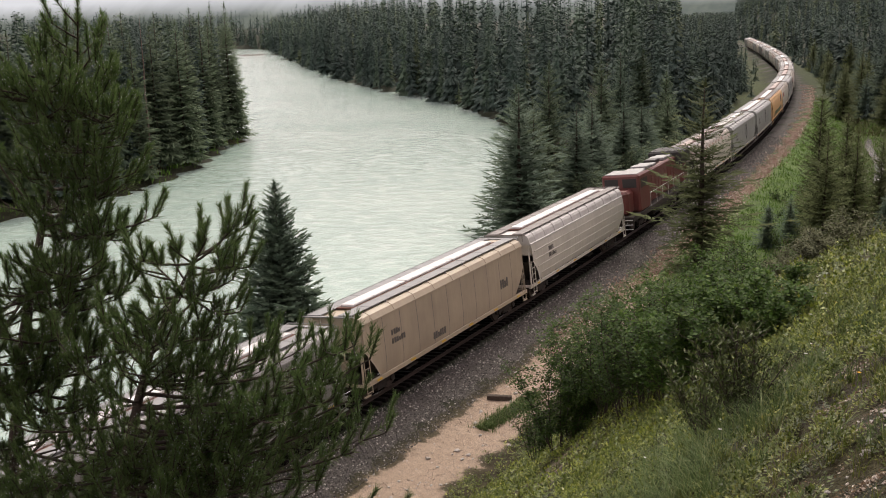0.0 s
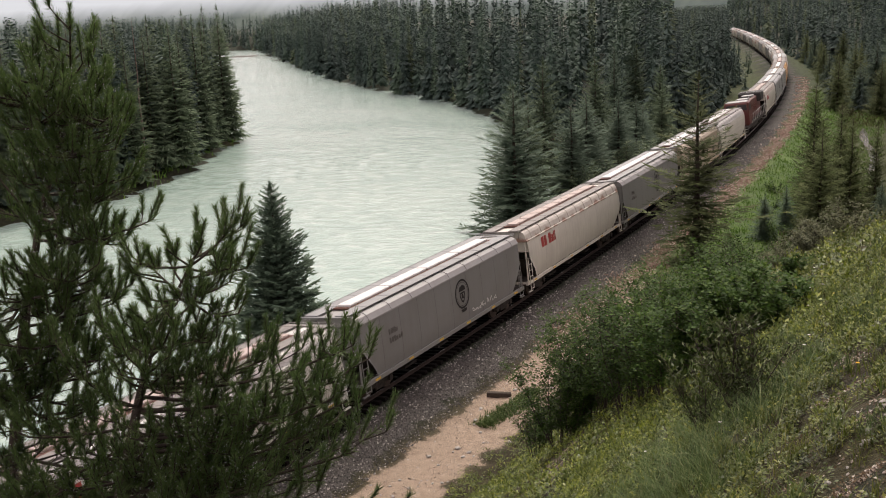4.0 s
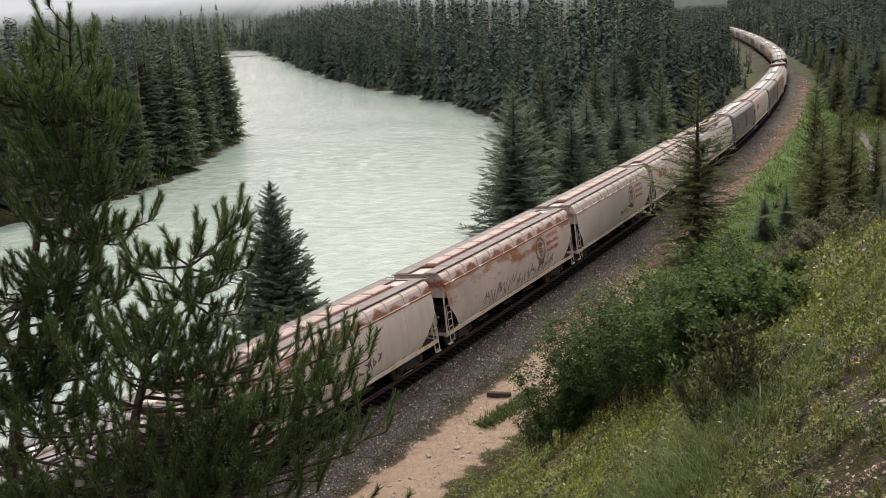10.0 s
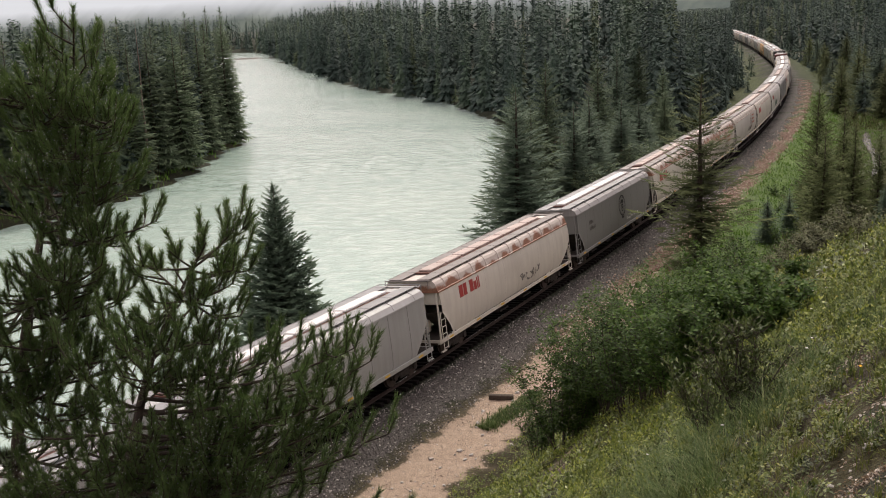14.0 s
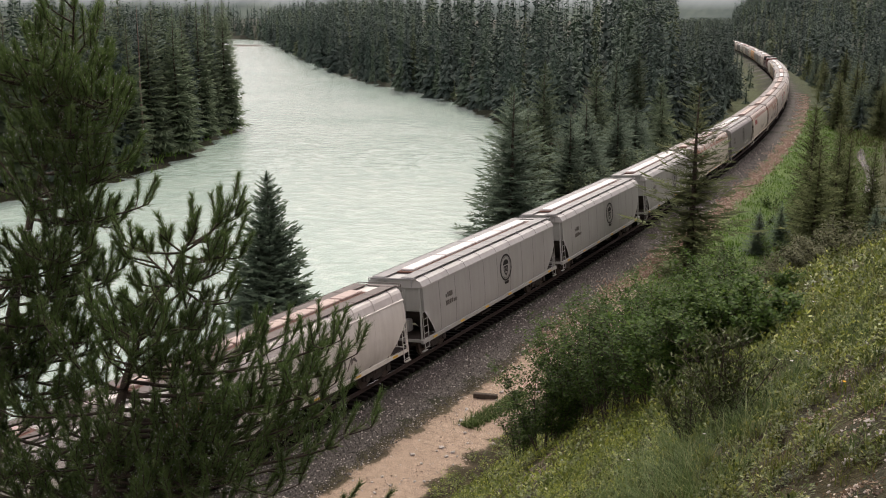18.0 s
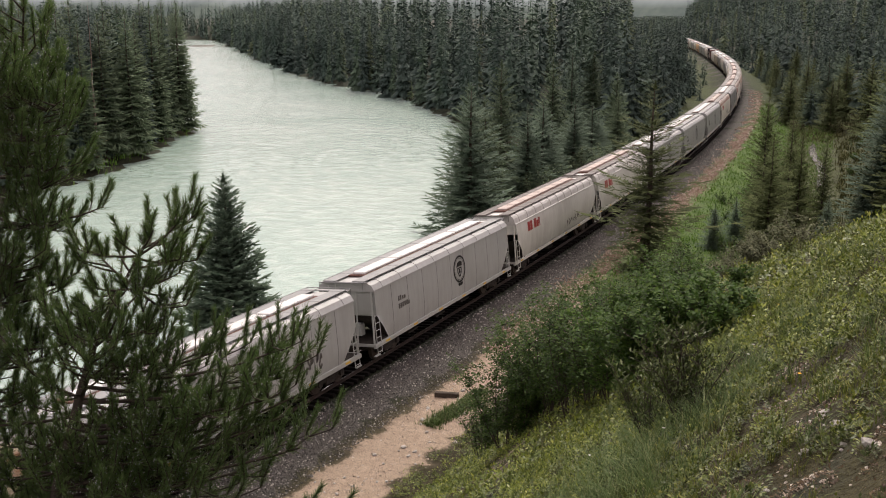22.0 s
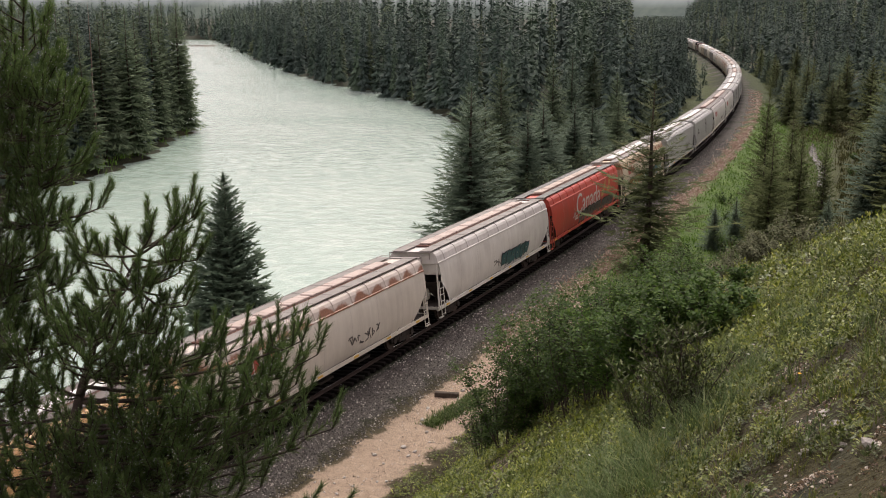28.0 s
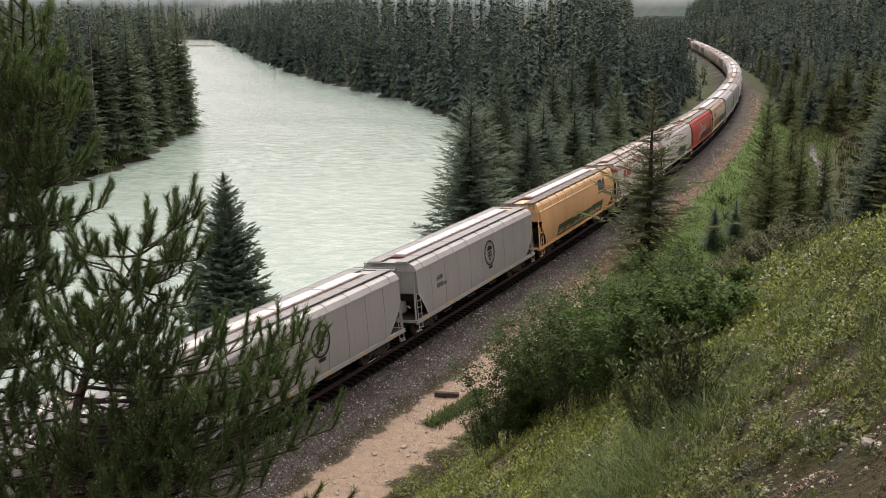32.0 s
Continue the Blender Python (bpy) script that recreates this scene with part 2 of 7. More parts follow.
def mat_ground():
    """Meadow, forest floor, track bed and bare earth, told apart by a face layer."""
    m, t, b = nodes_of("ground_cover")
    co = n_coord(t)
    at = t.nodes.new("ShaderNodeVertexColor")
    at.layer_name = "cover"
    sp = t.nodes.new("ShaderNodeSeparateColor")
    t.links.new(at.outputs[0], sp.inputs[0])
    n1, n2, n3 = n_noise(t, 0.35, 6, co), n_noise(t, 3.0, 5, co), n_noise(t, 22, 5, co)
    grassc = n_mix(t, 0.5, n_ramp(t, n1, ((0.35, (0.020, 0.018, 0.006)), (0.65, (0.05, 0.05, 0.013)))),
                   n_ramp(t, n2, ((0.35, (0.022, 0.016, 0.009)), (0.7, (0.062, 0.046, 0.023)))))
    forest = n_ramp(t, n2, ((0.35, (0.012, 0.018, 0.008)), (0.7, (0.03, 0.036, 0.016))))
    earth = n_mix(t, 0.5, n_ramp(t, n2, ((0.3, (0.24, 0.175, 0.125)), (0.7, (0.48, 0.375, 0.28)))),
                  n_ramp(t, n3, ((0.35, (0.19, 0.14, 0.10)), (0.65, (0.51, 0.41, 0.31)))))
    stone = n_mix(t, 0.6, n_ramp(t, n3, ((0.38, (0.016, 0.015, 0.014)), (0.66, (0.16, 0.148, 0.132)))),
                  n_ramp(t, n2, ((0.35, (0.052, 0.047, 0.042)), (0.65, (0.105, 0.095, 0.084)))))
    lush = n_mix(t, 0.5, n_ramp(t, n1, ((0.35, (0.05, 0.10, 0.02)), (0.65, (0.11, 0.18, 0.035)))),
                 n_ramp(t, n2, ((0.35, (0.04, 0.08, 0.018)), (0.7, (0.13, 0.19, 0.05)))))
    grassc = n_mix(t, at.outputs[1], grassc, lush)
    c = n_mix(t, sp.outputs[0], forest, grassc)
    # ragged edges: the layers break up in patches
    rag = n_math(t, "MULTIPLY", n_math(t, "SUBTRACT", n_mix(t, 0.5, n2, n_noise(t, 9, 4, co)), 0.5), 1.3)
    edge_e = n_ramp(t, n_math(t, "ADD", sp.outputs[1], rag), ((0.38, grey(0.0)), (0.56, grey(1.0))))
    edge_s = n_ramp(t, n_math(t, "ADD", sp.outputs[2], rag), ((0.34, grey(0.0)), (0.54, grey(1.0))))
    c = n_mix(t, n_mix(t, 0.35, edge_e, sp.outputs[1]), c, earth)
    c = n_mix(t, edge_s, c, stone)
    n4 = n_noise(t, 120, 5, co, 0.7)
    c = n_mix(t, 1.0, c, n_ramp(t, n4, ((0.36, grey(0.35)), (0.52, grey(0.9)), (0.66, grey(1.9)))), "MULTIPLY")
    t.links.new(c, b.inputs["Base Color"])
    b.inputs["Roughness"].default_value = 0.9
    b.inputs["Specular IOR Level"].default_value = 0.25
    n_bump(t, b, n_mix(t, 0.5, n3, n2), 0.9, 0.09)
    return m


M["ground"] = mat_ground()

# ---- geometry helpers ----
def mesh_np(name, verts, faces, mat=None, smooth=False):
    """A mesh from numpy arrays; faces all of one size."""
    me = bpy.data.meshes.new(name)
    verts, faces = np.asarray(verts, np.float32), np.asarray(faces, np.int32)
    n = faces.shape[1]
    me.vertices.add(len(verts))
    me.vertices.foreach_set("co", verts.ravel())
    me.loops.add(faces.size)
    me.loops.foreach_set("vertex_index", faces.ravel())
    me.polygons.add(len(faces))
    me.polygons.foreach_set("loop_start", np.arange(0, faces.size, n, dtype=np.int32))
    me.polygons.foreach_set("loop_total", np.full(len(faces), n, np.int32))
    me.polygons.foreach_set("use_smooth", np.full(len(faces), smooth))
    me.update(calc_edges=True)
    if mat:
        me.materials.append(mat)
    return me


def mesh_bm(name, bm, mat=None, smooth=False):
    me = bpy.data.meshes.new(name)
    for f in bm.faces:
        f.smooth = smooth
    bm.to_mesh(me)
    bm.free()
    if mat:
        me.materials.append(mat)
    return me


def part(name, data, parent, label="", at=None):
    ob = new(name, data)
    ob.parent = parent
    if at is not None:
        ob.matrix_basis = at
    if label:
        ob["label"] = label
    return ob


def box(bm, x0, x1, y0, y1, z0, z1, bev=0.0):
    m = Matrix.Translation(((x0 + x1) / 2, (y0 + y1) / 2, (z0 + z1) / 2)) @ Matrix.Diagonal((x1 - x0, y1 - y0, z1 - z0, 1))
    g = bmesh.ops.create_cube(bm, size=1.0, matrix=m)
    if bev:
        es = list({e for v in g["verts"] for e in v.link_edges})
        bmesh.ops.bevel(bm, geom=es, offset=bev, segments=1, affect="EDGES")


def rod(bm, a, b, r, n=6, r2=None):
    a, b = Vector(a), Vector(b)
    d = b - a
    m = Matrix.Translation((a + b) / 2) @ d.to_track_quat("Z", "Y").to_matrix().to_4x4()
    bmesh.ops.create_cone(bm, cap_ends=True, segments=n, radius1=r, radius2=r if r2 is None else r2, depth=d.length, matrix=m)


def poly(bm, pts):
    return bm.faces.new([bm.verts.new(p) for p in pts])


# ---- the line of the track: curvature along its length, in 1/1000 per metre ----
KNOT_S = np.array([-120, -40, 20, 60, 100, 140, 180, 220, 280, 340, 500, 560, 950])
KNOT_K = np.array([0.0, 0.87, 0.88, 0.88, 0.87, 1.19, 0.70, 0.97, 0.90, 0.21, 0.21, 1.4, 1.4]) * 1e-3
CANT = 0.1023
T_S = np.arange(-560.0, 1000.0, 0.5)
_k = np.interp(T_S, KNOT_S, KNOT_K, left=0.0)
T_TH = np.concatenate([[0], np.cumsum((_k[1:] + _k[:-1]) / 2 * 0.5)])
_i0 = int(np.argmin(abs(T_S)))
T_TH -= T_TH[_i0]
_h = (T_TH[1:] + T_TH[:-1]) / 2
T_X = np.concatenate([[0], np.cumsum(-np.sin(_h) * 0.5)])
T_Y = np.concatenate([[0], np.cumsum(np.cos(_h) * 0.5)])
T_X += -25.201 - T_X[_i0]
T_Y -= T_Y[_i0]


def along(s, d=0.0):
    """Plan position at s along the track and d to its right, and the heading angle."""
    th = np.interp(s, T_S, T_TH)
    return np.interp(s, T_S, T_X) + d * np.cos(th), np.interp(s, T_S, T_Y) + d * np.sin(th), th


def offset_of(x, y):
    """Distance to the right of the track, for plan points."""
    th = np.interp(y, T_Y, T_TH)
    return (x - np.interp(y, T_Y, T_X)) * np.cos(th)


# river banks: y and x of the right and of the left bank
BANK_Y = (-600, 0, 60, 95, 118, 142, 173, 183, 209, 235, 265, 316, 388, 488, 593, 640, 690)
BANK_RX = (-38, -37, -38, -43, -54, -68, -91, -100, -122, -155, -192, -245, -315, -410, -512, -620, -900)
LEFT_Y = (-600, 0, 55, 88, 96, 107, 124, 136, 143, 151, 185, 280, 370, 488, 593, 690)
LEFT_X = (-140, -104, -97, -98, -101, -106, -117, -123, -129, -149, -190, -272, -352, -466, -560, -650)
WATER_Z = -4.0


def smooth(a, b, v):
    u = np.clip((v - a) / (b - a), 0, 1)  # runs downwards where a > b
    return u * u * (3 - 2 * u)


def wave(x, y, s, seed=0.0):
    """Cheap bumps with a period of about s metres."""
    u, v = x / s * 6.283, y / s * 6.283
    return (np.sin(u + 1.3 * np.sin(0.7 * v + seed)) * np.cos(v * 0.9 + 1.7 * np.sin(0.6 * u + 2 * seed))
            + 0.5 * np.sin(2.3 * u - 1.1 * v + seed) * np.cos(1.9 * v + 0.8 * u)) / 1.5


def hill_z(x, y):
    """The spur on which the camera stands: a steep face to the track and a nose ahead."""
    face = np.where(x > 0, 15.04 + 0.3 * x, (x + 16.0) * 0.94)
    across = (x + 1.9) * 0.95 + (y - 15.4) * 0.30 - 1.6
    drop = 1.25 * 0.8 * np.logaddexp(0, across / 0.8) + 0.9 * 1.5 * np.logaddexp(0, (y - 36.0) / 1.5)
    behind = smooth(-8, -2, y)
    return face - drop * behind + 0.12 * wave(x, y, 5.0, 1.0) + 0.05 * wave(x, y, 1.7, 2.0) + 0.035 * wave(x, y, 0.83, 4.0)


def ground_z(x, y):
    x, y = np.asarray(x, float), np.asarray(y, float)
    d = offset_of(x, y)
    # track bed
    bed = np.where(d > 0, -0.28 - 0.72 * smooth(1.7, 4.6, d), -0.42 - 0.7 * smooth(-1.7, -4.2, d))
    # right of the track: a shelf, then a wet ditch further on, then the wooded hill
    ditch = smooth(70, 105, y)
    right = -1.0 + 0.05 * wave(x, y, 3.0) - ditch * 1.5 * smooth(6.5, 12, d) * (1 - smooth(18, 24, d))
    right = right + 0.42 * np.maximum(d - 22, 0) * smooth(40, 90, y) * (1 - 0.85 * smooth(300, 470, y) * smooth(-0.235, -0.275, x / np.maximum(y, 1.0))) * (1 - 0.6 * smooth(60, 400, d))
    hz = hill_z(x, y)
    right = np.maximum(right, hz)
    # left of the track: down to the river, or level wooded land
    left = -1.1 - 2.0 * smooth(-4.5, -10, d) + 0.15 * wave(x, y, 9.0)
    rx, lx = np.interp(y, BANK_Y, BANK_RX), np.interp(y, LEFT_Y, LEFT_X)
    land = np.minimum(left, -1.6)
    inland = np.maximum(x - rx, lx - x)
    far = smooth(2, 60, inland)
    land = -3.3 + 0.25 * wave(x, y, 7.0) + 1.6 * far + np.where(x > rx, 8.0, 0.0) * smooth(8, 70, inland) * smooth(-16, -45, d)
    left = np.where(x > rx, np.maximum(left, land), land)
    z = np.where(d > 4.6, right, np.where(d < -4.2, left, bed))
    edge = np.minimum(x - lx, rx - x) + 0.9 * wave(x, y, 6.0, 3.0)
    return np.where(d < -4.2, z + (-6.6 - z) * smooth(-1.2, 2.5, edge), z)


def bare_patch(x, y):
    """Worn soil on the slope: by the camera, and where the bank has slipped."""
    def blob(cx, cy, rx, ry):
        q = ((x - cx) / rx) ** 2 + ((y - cy) / ry) ** 2 + 0.45 * wave(x, y, 1.3, 2.0) + 0.3 * wave(x, y, 0.5, 5.0)
        return 1 - smooth(0.6, 1.1, q)
    return np.maximum.reduce([blob(-0.6, 4.9, 0.22, 0.35), blob(-0.7, 5.9, 0.15, 0.25), blob(-1.05, 7.0, 0.2, 0.3), blob(-8.8, 19.4, 0.6, 0.7), blob(-8.1, 17.5, 0.5, 0.9), blob(-7.3, 15.6, 0.45, 0.9), blob(-1.9, 9.9, 0.3, 0.4), blob(-1.2, 8.0, 0.25, 0.35)])


def axis(knots):
    """Grid lines: (from, to, step) runs joined."""
    out = []
    for a, b, st in knots:
        out.append(np.arange(a, b, st))
    return np.unique(np.concatenate(out + [[knots[-1][1]]]).round(3))


GX = axis([(-2600, -900, 140), (-900, -300, 30), (-300, -130, 9), (-130, -60, 4), (-60, -32, 1.5), (-32, -16, 0.5), (-16, -5, 0.45), (-5, 1, 0.16), (1, 8, 0.45),
           (8, 40, 3), (40, 160, 12), (160, 500, 40), (500, 2600, 140)])
GY = axis([(-900, -60, 60), (-60, 0, 6), (0, 3.5, 0.45), (3.5, 14, 0.16), (14, 48, 0.45), (48, 120, 1.3), (120, 220, 3.5), (220, 440, 8), (440, 900, 20), (900, 3800, 140)])
gx, gy = np.meshgrid(GX, GY)
gz = ground_z(gx, gy)
nx, ny = len(GX), len(GY)
quad = (np.arange(ny - 1)[:, None] * nx + np.arange(nx - 1)[None, :]).ravel()
ground_mesh = mesh_np("ground", np.stack([gx.ravel(), gy.ravel(), gz.ravel()], 1),
                      np.stack([quad, quad + 1, quad + nx + 1, quad + nx], 1), M["ground"], True)
gd = offset_of(gx, gy).ravel()
fx, fy = gx.ravel(), gy.ravel()
fz = gz.ravel()
w1 = wave(fx, fy, 2.6, 4.0)
# red: meadow, green: earth, blue: broken stone
meadow = np.where(gd > 0, 1 - smooth(18, 30, gd) * smooth(60, 90, fy), 0.25)
meadow = np.where((gd > -12) & (gd < 0), 0.6, meadow)
earth = smooth(3.7, 4.8, gd + 0.4 * w1) * (1 - smooth(6.9, 7.6, gd + 0.6 * w1 + 0.03 * np.maximum(fy - 55, 0))) * (1 - 0.68 * smooth(46, 66, fy))
soil = bare_patch(fx, fy) * (gd > 7)
earth = np.maximum(earth, soil * np.where(fy < 11, 0.06, 0.5))
meadow = meadow * (1 - 0.8 * soil)
meadow = meadow * (1 - 0.5 * smooth(150, 230, fy))
meadow = np.where((gd < -15) & (fy > 160), 0.0, np.where((gd < -3.6) & (fy > 130), 0.8, meadow))
lush = smooth(45, 62, fy) * (gd > 0) * (1 - smooth(9.5, 13, gd + w1) * 0.75)
lush = np.maximum(lush * (1 - 0.5 * smooth(150, 230, fy)), 0.4 * smooth(120, 170, fy) * (gd < -3.6) * (gd > -15))
# dark ballast under the wagons, with their shade put into the colour too
stone = (1 - smooth(2.9, 4.0, np.abs(gd) + 0.45 * w1)) * (0.25 + 0.75 * smooth(1.5, 2.2, np.abs(gd)))
meadow = meadow * smooth(3.0, 4.0, np.abs(gd))
cover = ground_mesh.color_attributes.new("cover", "FLOAT_COLOR", "POINT")
cover.data.foreach_set("color", np.stack([meadow, earth, stone, lush], 1).astype(np.float32).ravel())
ground = tagged(new("ground", ground_mesh), "grassy hillside, bare earth verge and wooded valley floor", "ground", kind="structure")

water_mesh = mesh_np("river", [(-1400, -700, WATER_Z), (-30, -700, WATER_Z), (-30, 1100, WATER_Z), (-1400, 1100, WATER_Z)], [(0, 1, 2, 3)], M["water"])
tagged(new("water", water_mesh), "milky turquoise glacial river with rippled surface", "river", kind="structure")

# ---- conifers ----
def crown_np(seed, height, radius, whorls, per, twigs, droop=0.35, bare=0.08, ragged=0.25, power=0.85, width=0.34, short=1.0):
    """Foliage of a conifer: tapering whorls of drooping boughs, each a spray of narrow blades."""
    r = np.random.RandomState(seed)
    V, F = [], []
    n = 0
    for w in range(whorls):
        u = w / (whorls - 1)
        z0 = height * (bare + (1 - bare) * u ** 0.92)
        reach = radius * (1 - u) ** power * (1 + ragged * (r.rand() - 0.5)) + 0.02 * height * (1 - u) + 0.02 * radius + 0.05
        k = max(3, int(round(per * (0.55 + 0.6 * (1 - u)))))
        turn = r.rand() * 6.283
        for j in range(k):
            a = turn + 6.283 * (j + 0.5 * r.rand()) / k
            L = reach * (0.72 + 0.5 * r.rand()) * (0.35 if r.rand() < 0.07 else 1.0)
            up = 0.45 * u - droop * (1 - u) * (0.7 + 0.6 * r.rand())
            ca, sa = np.cos(a), np.sin(a)
            zz = z0 + (r.rand() - 0.5) * height / whorls
            for q in range(twigs):
                f = (q + 0.6) / twigs
                side = 0 if q == twigs - 1 else (1 if q % 2 else -1)
                bx = L * (0.72 if side == 0 else f * 0.95)
                p = np.array([ca * bx, sa * bx, zz + up * bx + 0.22 * bx * f])
                fan = side * (0.75 + 0.3 * r.rand())
                tl = L * (0.34 if side == 0 else short * (0.62 - 0.34 * f) * (0.8 + 0.4 * r.rand()))
                da = a + fan
                tip = p + np.array([np.cos(da) * tl, np.sin(da) * tl, tl * (up * 0.8 - 0.12 + (0.1 if short == 1.0 else 0.75) * (r.rand() - 0.2))])
                wd = tl * width * (0.7 + 0.5 * r.rand())
                o = np.array([-np.sin(da) * wd / 2, np.cos(da) * wd / 2, -wd * 0.35])
                o2 = np.array([np.sin(da) * wd / 2, -np.cos(da) * wd / 2, -wd * 0.35])
                m = p * 0.55 + tip * 0.45
                V += [p, m + o, tip, m + o2]
                F += [(n, n + 1, n + 2), (n, n + 2, n + 3)]
                n += 4
    # leader
    V += [(-0.05 * radius, 0, height * 0.95), (0.05 * radius, 0, height * 0.95), (0, 0, height * 1.0),
          (0, 0.06 * radius, height * 0.94)]
    F += [(n, n + 1, n + 2), (n + 1, n + 3, n + 2)]
    return np.array(V), np.array(F)


def trunk_mesh(name, height, r0, mat, seed=0, lean=0.0, seg=8):
    r = random.Random(seed)
    bm = bmesh.new()
    rings = []
    for i in range(7):
        f = i / 6
        rad = r0 * (1 - 0.93 * f) * (1.35 if i == 0 else 1)
        ox, oy = lean * height * f * f + r.uniform(-1, 1) * r0 * 0.3, r.uniform(-1, 1) * r0 * 0.3
        rings.append([bm.verts.new((ox + rad * math.cos(6.283 * j / seg), oy + rad * math.sin(6.283 * j / seg), height * f - (0.4 if i == 0 else 0)))
                      for j in range(seg)])
    for a, b in zip(rings, rings[1:]):
        for j in range(seg):
            bm.faces.new((a[j], a[(j + 1) % seg], b[(j + 1) % seg], b[j]))
    bm.faces.new(rings[-1])
    return mesh_bm(name, bm, mat, True)


def tree_kind(tag_mat, seed, height, radius, **kw):
    v, f = crown_np(seed, height, radius, **kw)
    return dict(crown=mesh_np("crown", v, f, tag_mat), trunk=trunk_mesh("trunk", height * 0.97, 0.012 * height + 0.06, M["bark"], seed), h=height)


def plant(kind, x, y, h, turn=0.0, name="spruce_tree", label="", z=None, lean=(0, 0), wide=1.0, group=""):
    """One tree of a kind, scaled to the height h, at a plan point."""
    k = h / kind["h"]
    root = new(name)
    root.location = (x, y, float(ground_z(x, y)) if z is None else z)
    root.rotation_euler = (lean[0], lean[1], turn)
    root.scale = (k * wide, k * wide, k)
    tagged(root, label or "dark green spruce with dense drooping boughs", "tree", group)
    part("trunk", kind["trunk"], root)
    part("crown", kind["crown"], root)
    return root


OLIVE = [tree_kind(M["needle_olive"], 71 + i, 11.0, 2.35, whorls=36, per=10, twigs=22, width=0.3, power=0.8, bare=0.03, droop=0.2, ragged=0.5, short=0.5) for i in range(3)]
FINE = [tree_kind(M["needle"], 61 + i, 11.0, 2.4, whorls=36, per=11, twigs=22, width=0.3, power=0.75, bare=0.04, droop=0.22, ragged=0.4, short=0.5) for i in range(3)]
MID = [tree_kind(M["needle"], 11 + i, 20.0, 2.5 + 0.25 * (i % 3), whorls=42, per=9, twigs=9, width=0.3, power=0.72, bare=0.06 + 0.04 * (i % 2), droop=0.3 + 0.08 * (i % 2)) for i in range(4)]
BLUE = [tree_kind(M["needle_blue"], 31 + i, 12.0, 2.6, whorls=36, per=12, twigs=26, bare=0.03, droop=0.2, width=0.32, short=0.42, ragged=0.5) for i in range(2)]
NEAR = tree_kind(M["needle_blue"], 41, 11.0, 2.75, whorls=44, per=16, twigs=30, bare=0.05, droop=0.18, ragged=0.3, width=0.44, short=0.5, power=0.8)
FIR = tree_kind(M["needle_olive"], 43, 12.0, 2.5, whorls=34, per=8, twigs=40, bare=0.05, droop=0.3, ragged=1.1, power=0.7, width=0.26, short=0.36)


def spire_np(seed, rad, boughs, sprays=3, power=0.8, fat=1.0):
    """A far conifer of height 1: a slim core and uneven drooping boughs, each a fan of ragged sprays."""
    r = np.random.RandomState(seed)
    bare = 0.03 + 0.1 * r.rand()
    u = np.sort(bare + (1 - bare) * r.rand(boughs) ** 1.15)
    a = (np.arange(boughs) * 2.4 + 1.3 * r.rand(boughs)) % 6.283
    lop = 1 + 0.2 * np.sin(a + 6.283 * r.rand()) + 0.16 * np.sin(11 * u + 6 * r.rand())
    R = rad * np.clip(1.04 - u, 0, 1) ** power * (0.55 + 0.65 * r.rand(boughs)) * lop
    R = R * np.where(r.rand(boughs) < 0.1, 0.5, 1) + 0.006
    droop = 0.75 * (1 - u) + 0.1 + 0.35 * r.rand(boughs) - 0.25 * (u > 0.85)
    V = []
    for q in range(sprays):
        fan = 0.0 if q == 0 else (0.55 if q % 2 else -0.55) * (0.7 + 0.7 * r.rand(boughs))
        start = 0.12 if q == 0 else (0.3 if q < 3 else 0.55) + 0.2 * r.rand(boughs)
        L = R * (1 - start) * (1.0 if q == 0 else 0.8)
        ca, sa = np.cos(a + fan), np.sin(a + fan)
        b0 = np.stack([np.cos(a) * R * start, np.sin(a) * R * start, u - droop * R * start], 1)
        d = np.stack([ca, sa, -droop + 0.3 * (r.rand(boughs) - 0.5)], 1)
        tip = b0 + d * L[:, None] + np.array([0, 0, 0.12]) * L[:, None]
        W = fat * L * (0.19 + 0.12 * r.rand(boughs)) + 0.002
        roll = (r.rand(boughs) - 0.5) * 1.3
        side = np.stack([-sa * np.cos(roll), ca * np.cos(roll), np.sin(roll) - 0.2], 1) * W[:, None]
        side2 = np.stack([sa * np.cos(roll), -ca * np.cos(roll), -np.sin(roll) - 0.2], 1) * W[:, None]
        mid = b0 + d * L[:, None] * 0.62
        V.append(np.stack([b0, mid + side, tip, mid + side2], 1).reshape(-1, 3))
    V = np.concatenate(V)
    n = len(V) // 4
    i = 4 * np.arange(n)[:, None]
    F = np.concatenate([i + np.array([[0, 1, 2]]), i + np.array([[0, 2, 3]])])
    ring = [(0.17 * rad * math.cos(q), 0.17 * rad * math.sin(q), 0.02) for q in np.linspace(0, 6.283, 7)[:-1]]
    m = 4 * n
    V = np.concatenate([V, ring, [(0, 0, 0.93), (0.006, 0, 0.9), (-0.006, 0.003, 0.9), (0, 0, 0.995)]])
    F = np.concatenate([F, [(m + q, m + (q + 1) % 6, m + 6) for q in range(6)], [(m + 7, m + 8, m + 9)]])
    return V, F


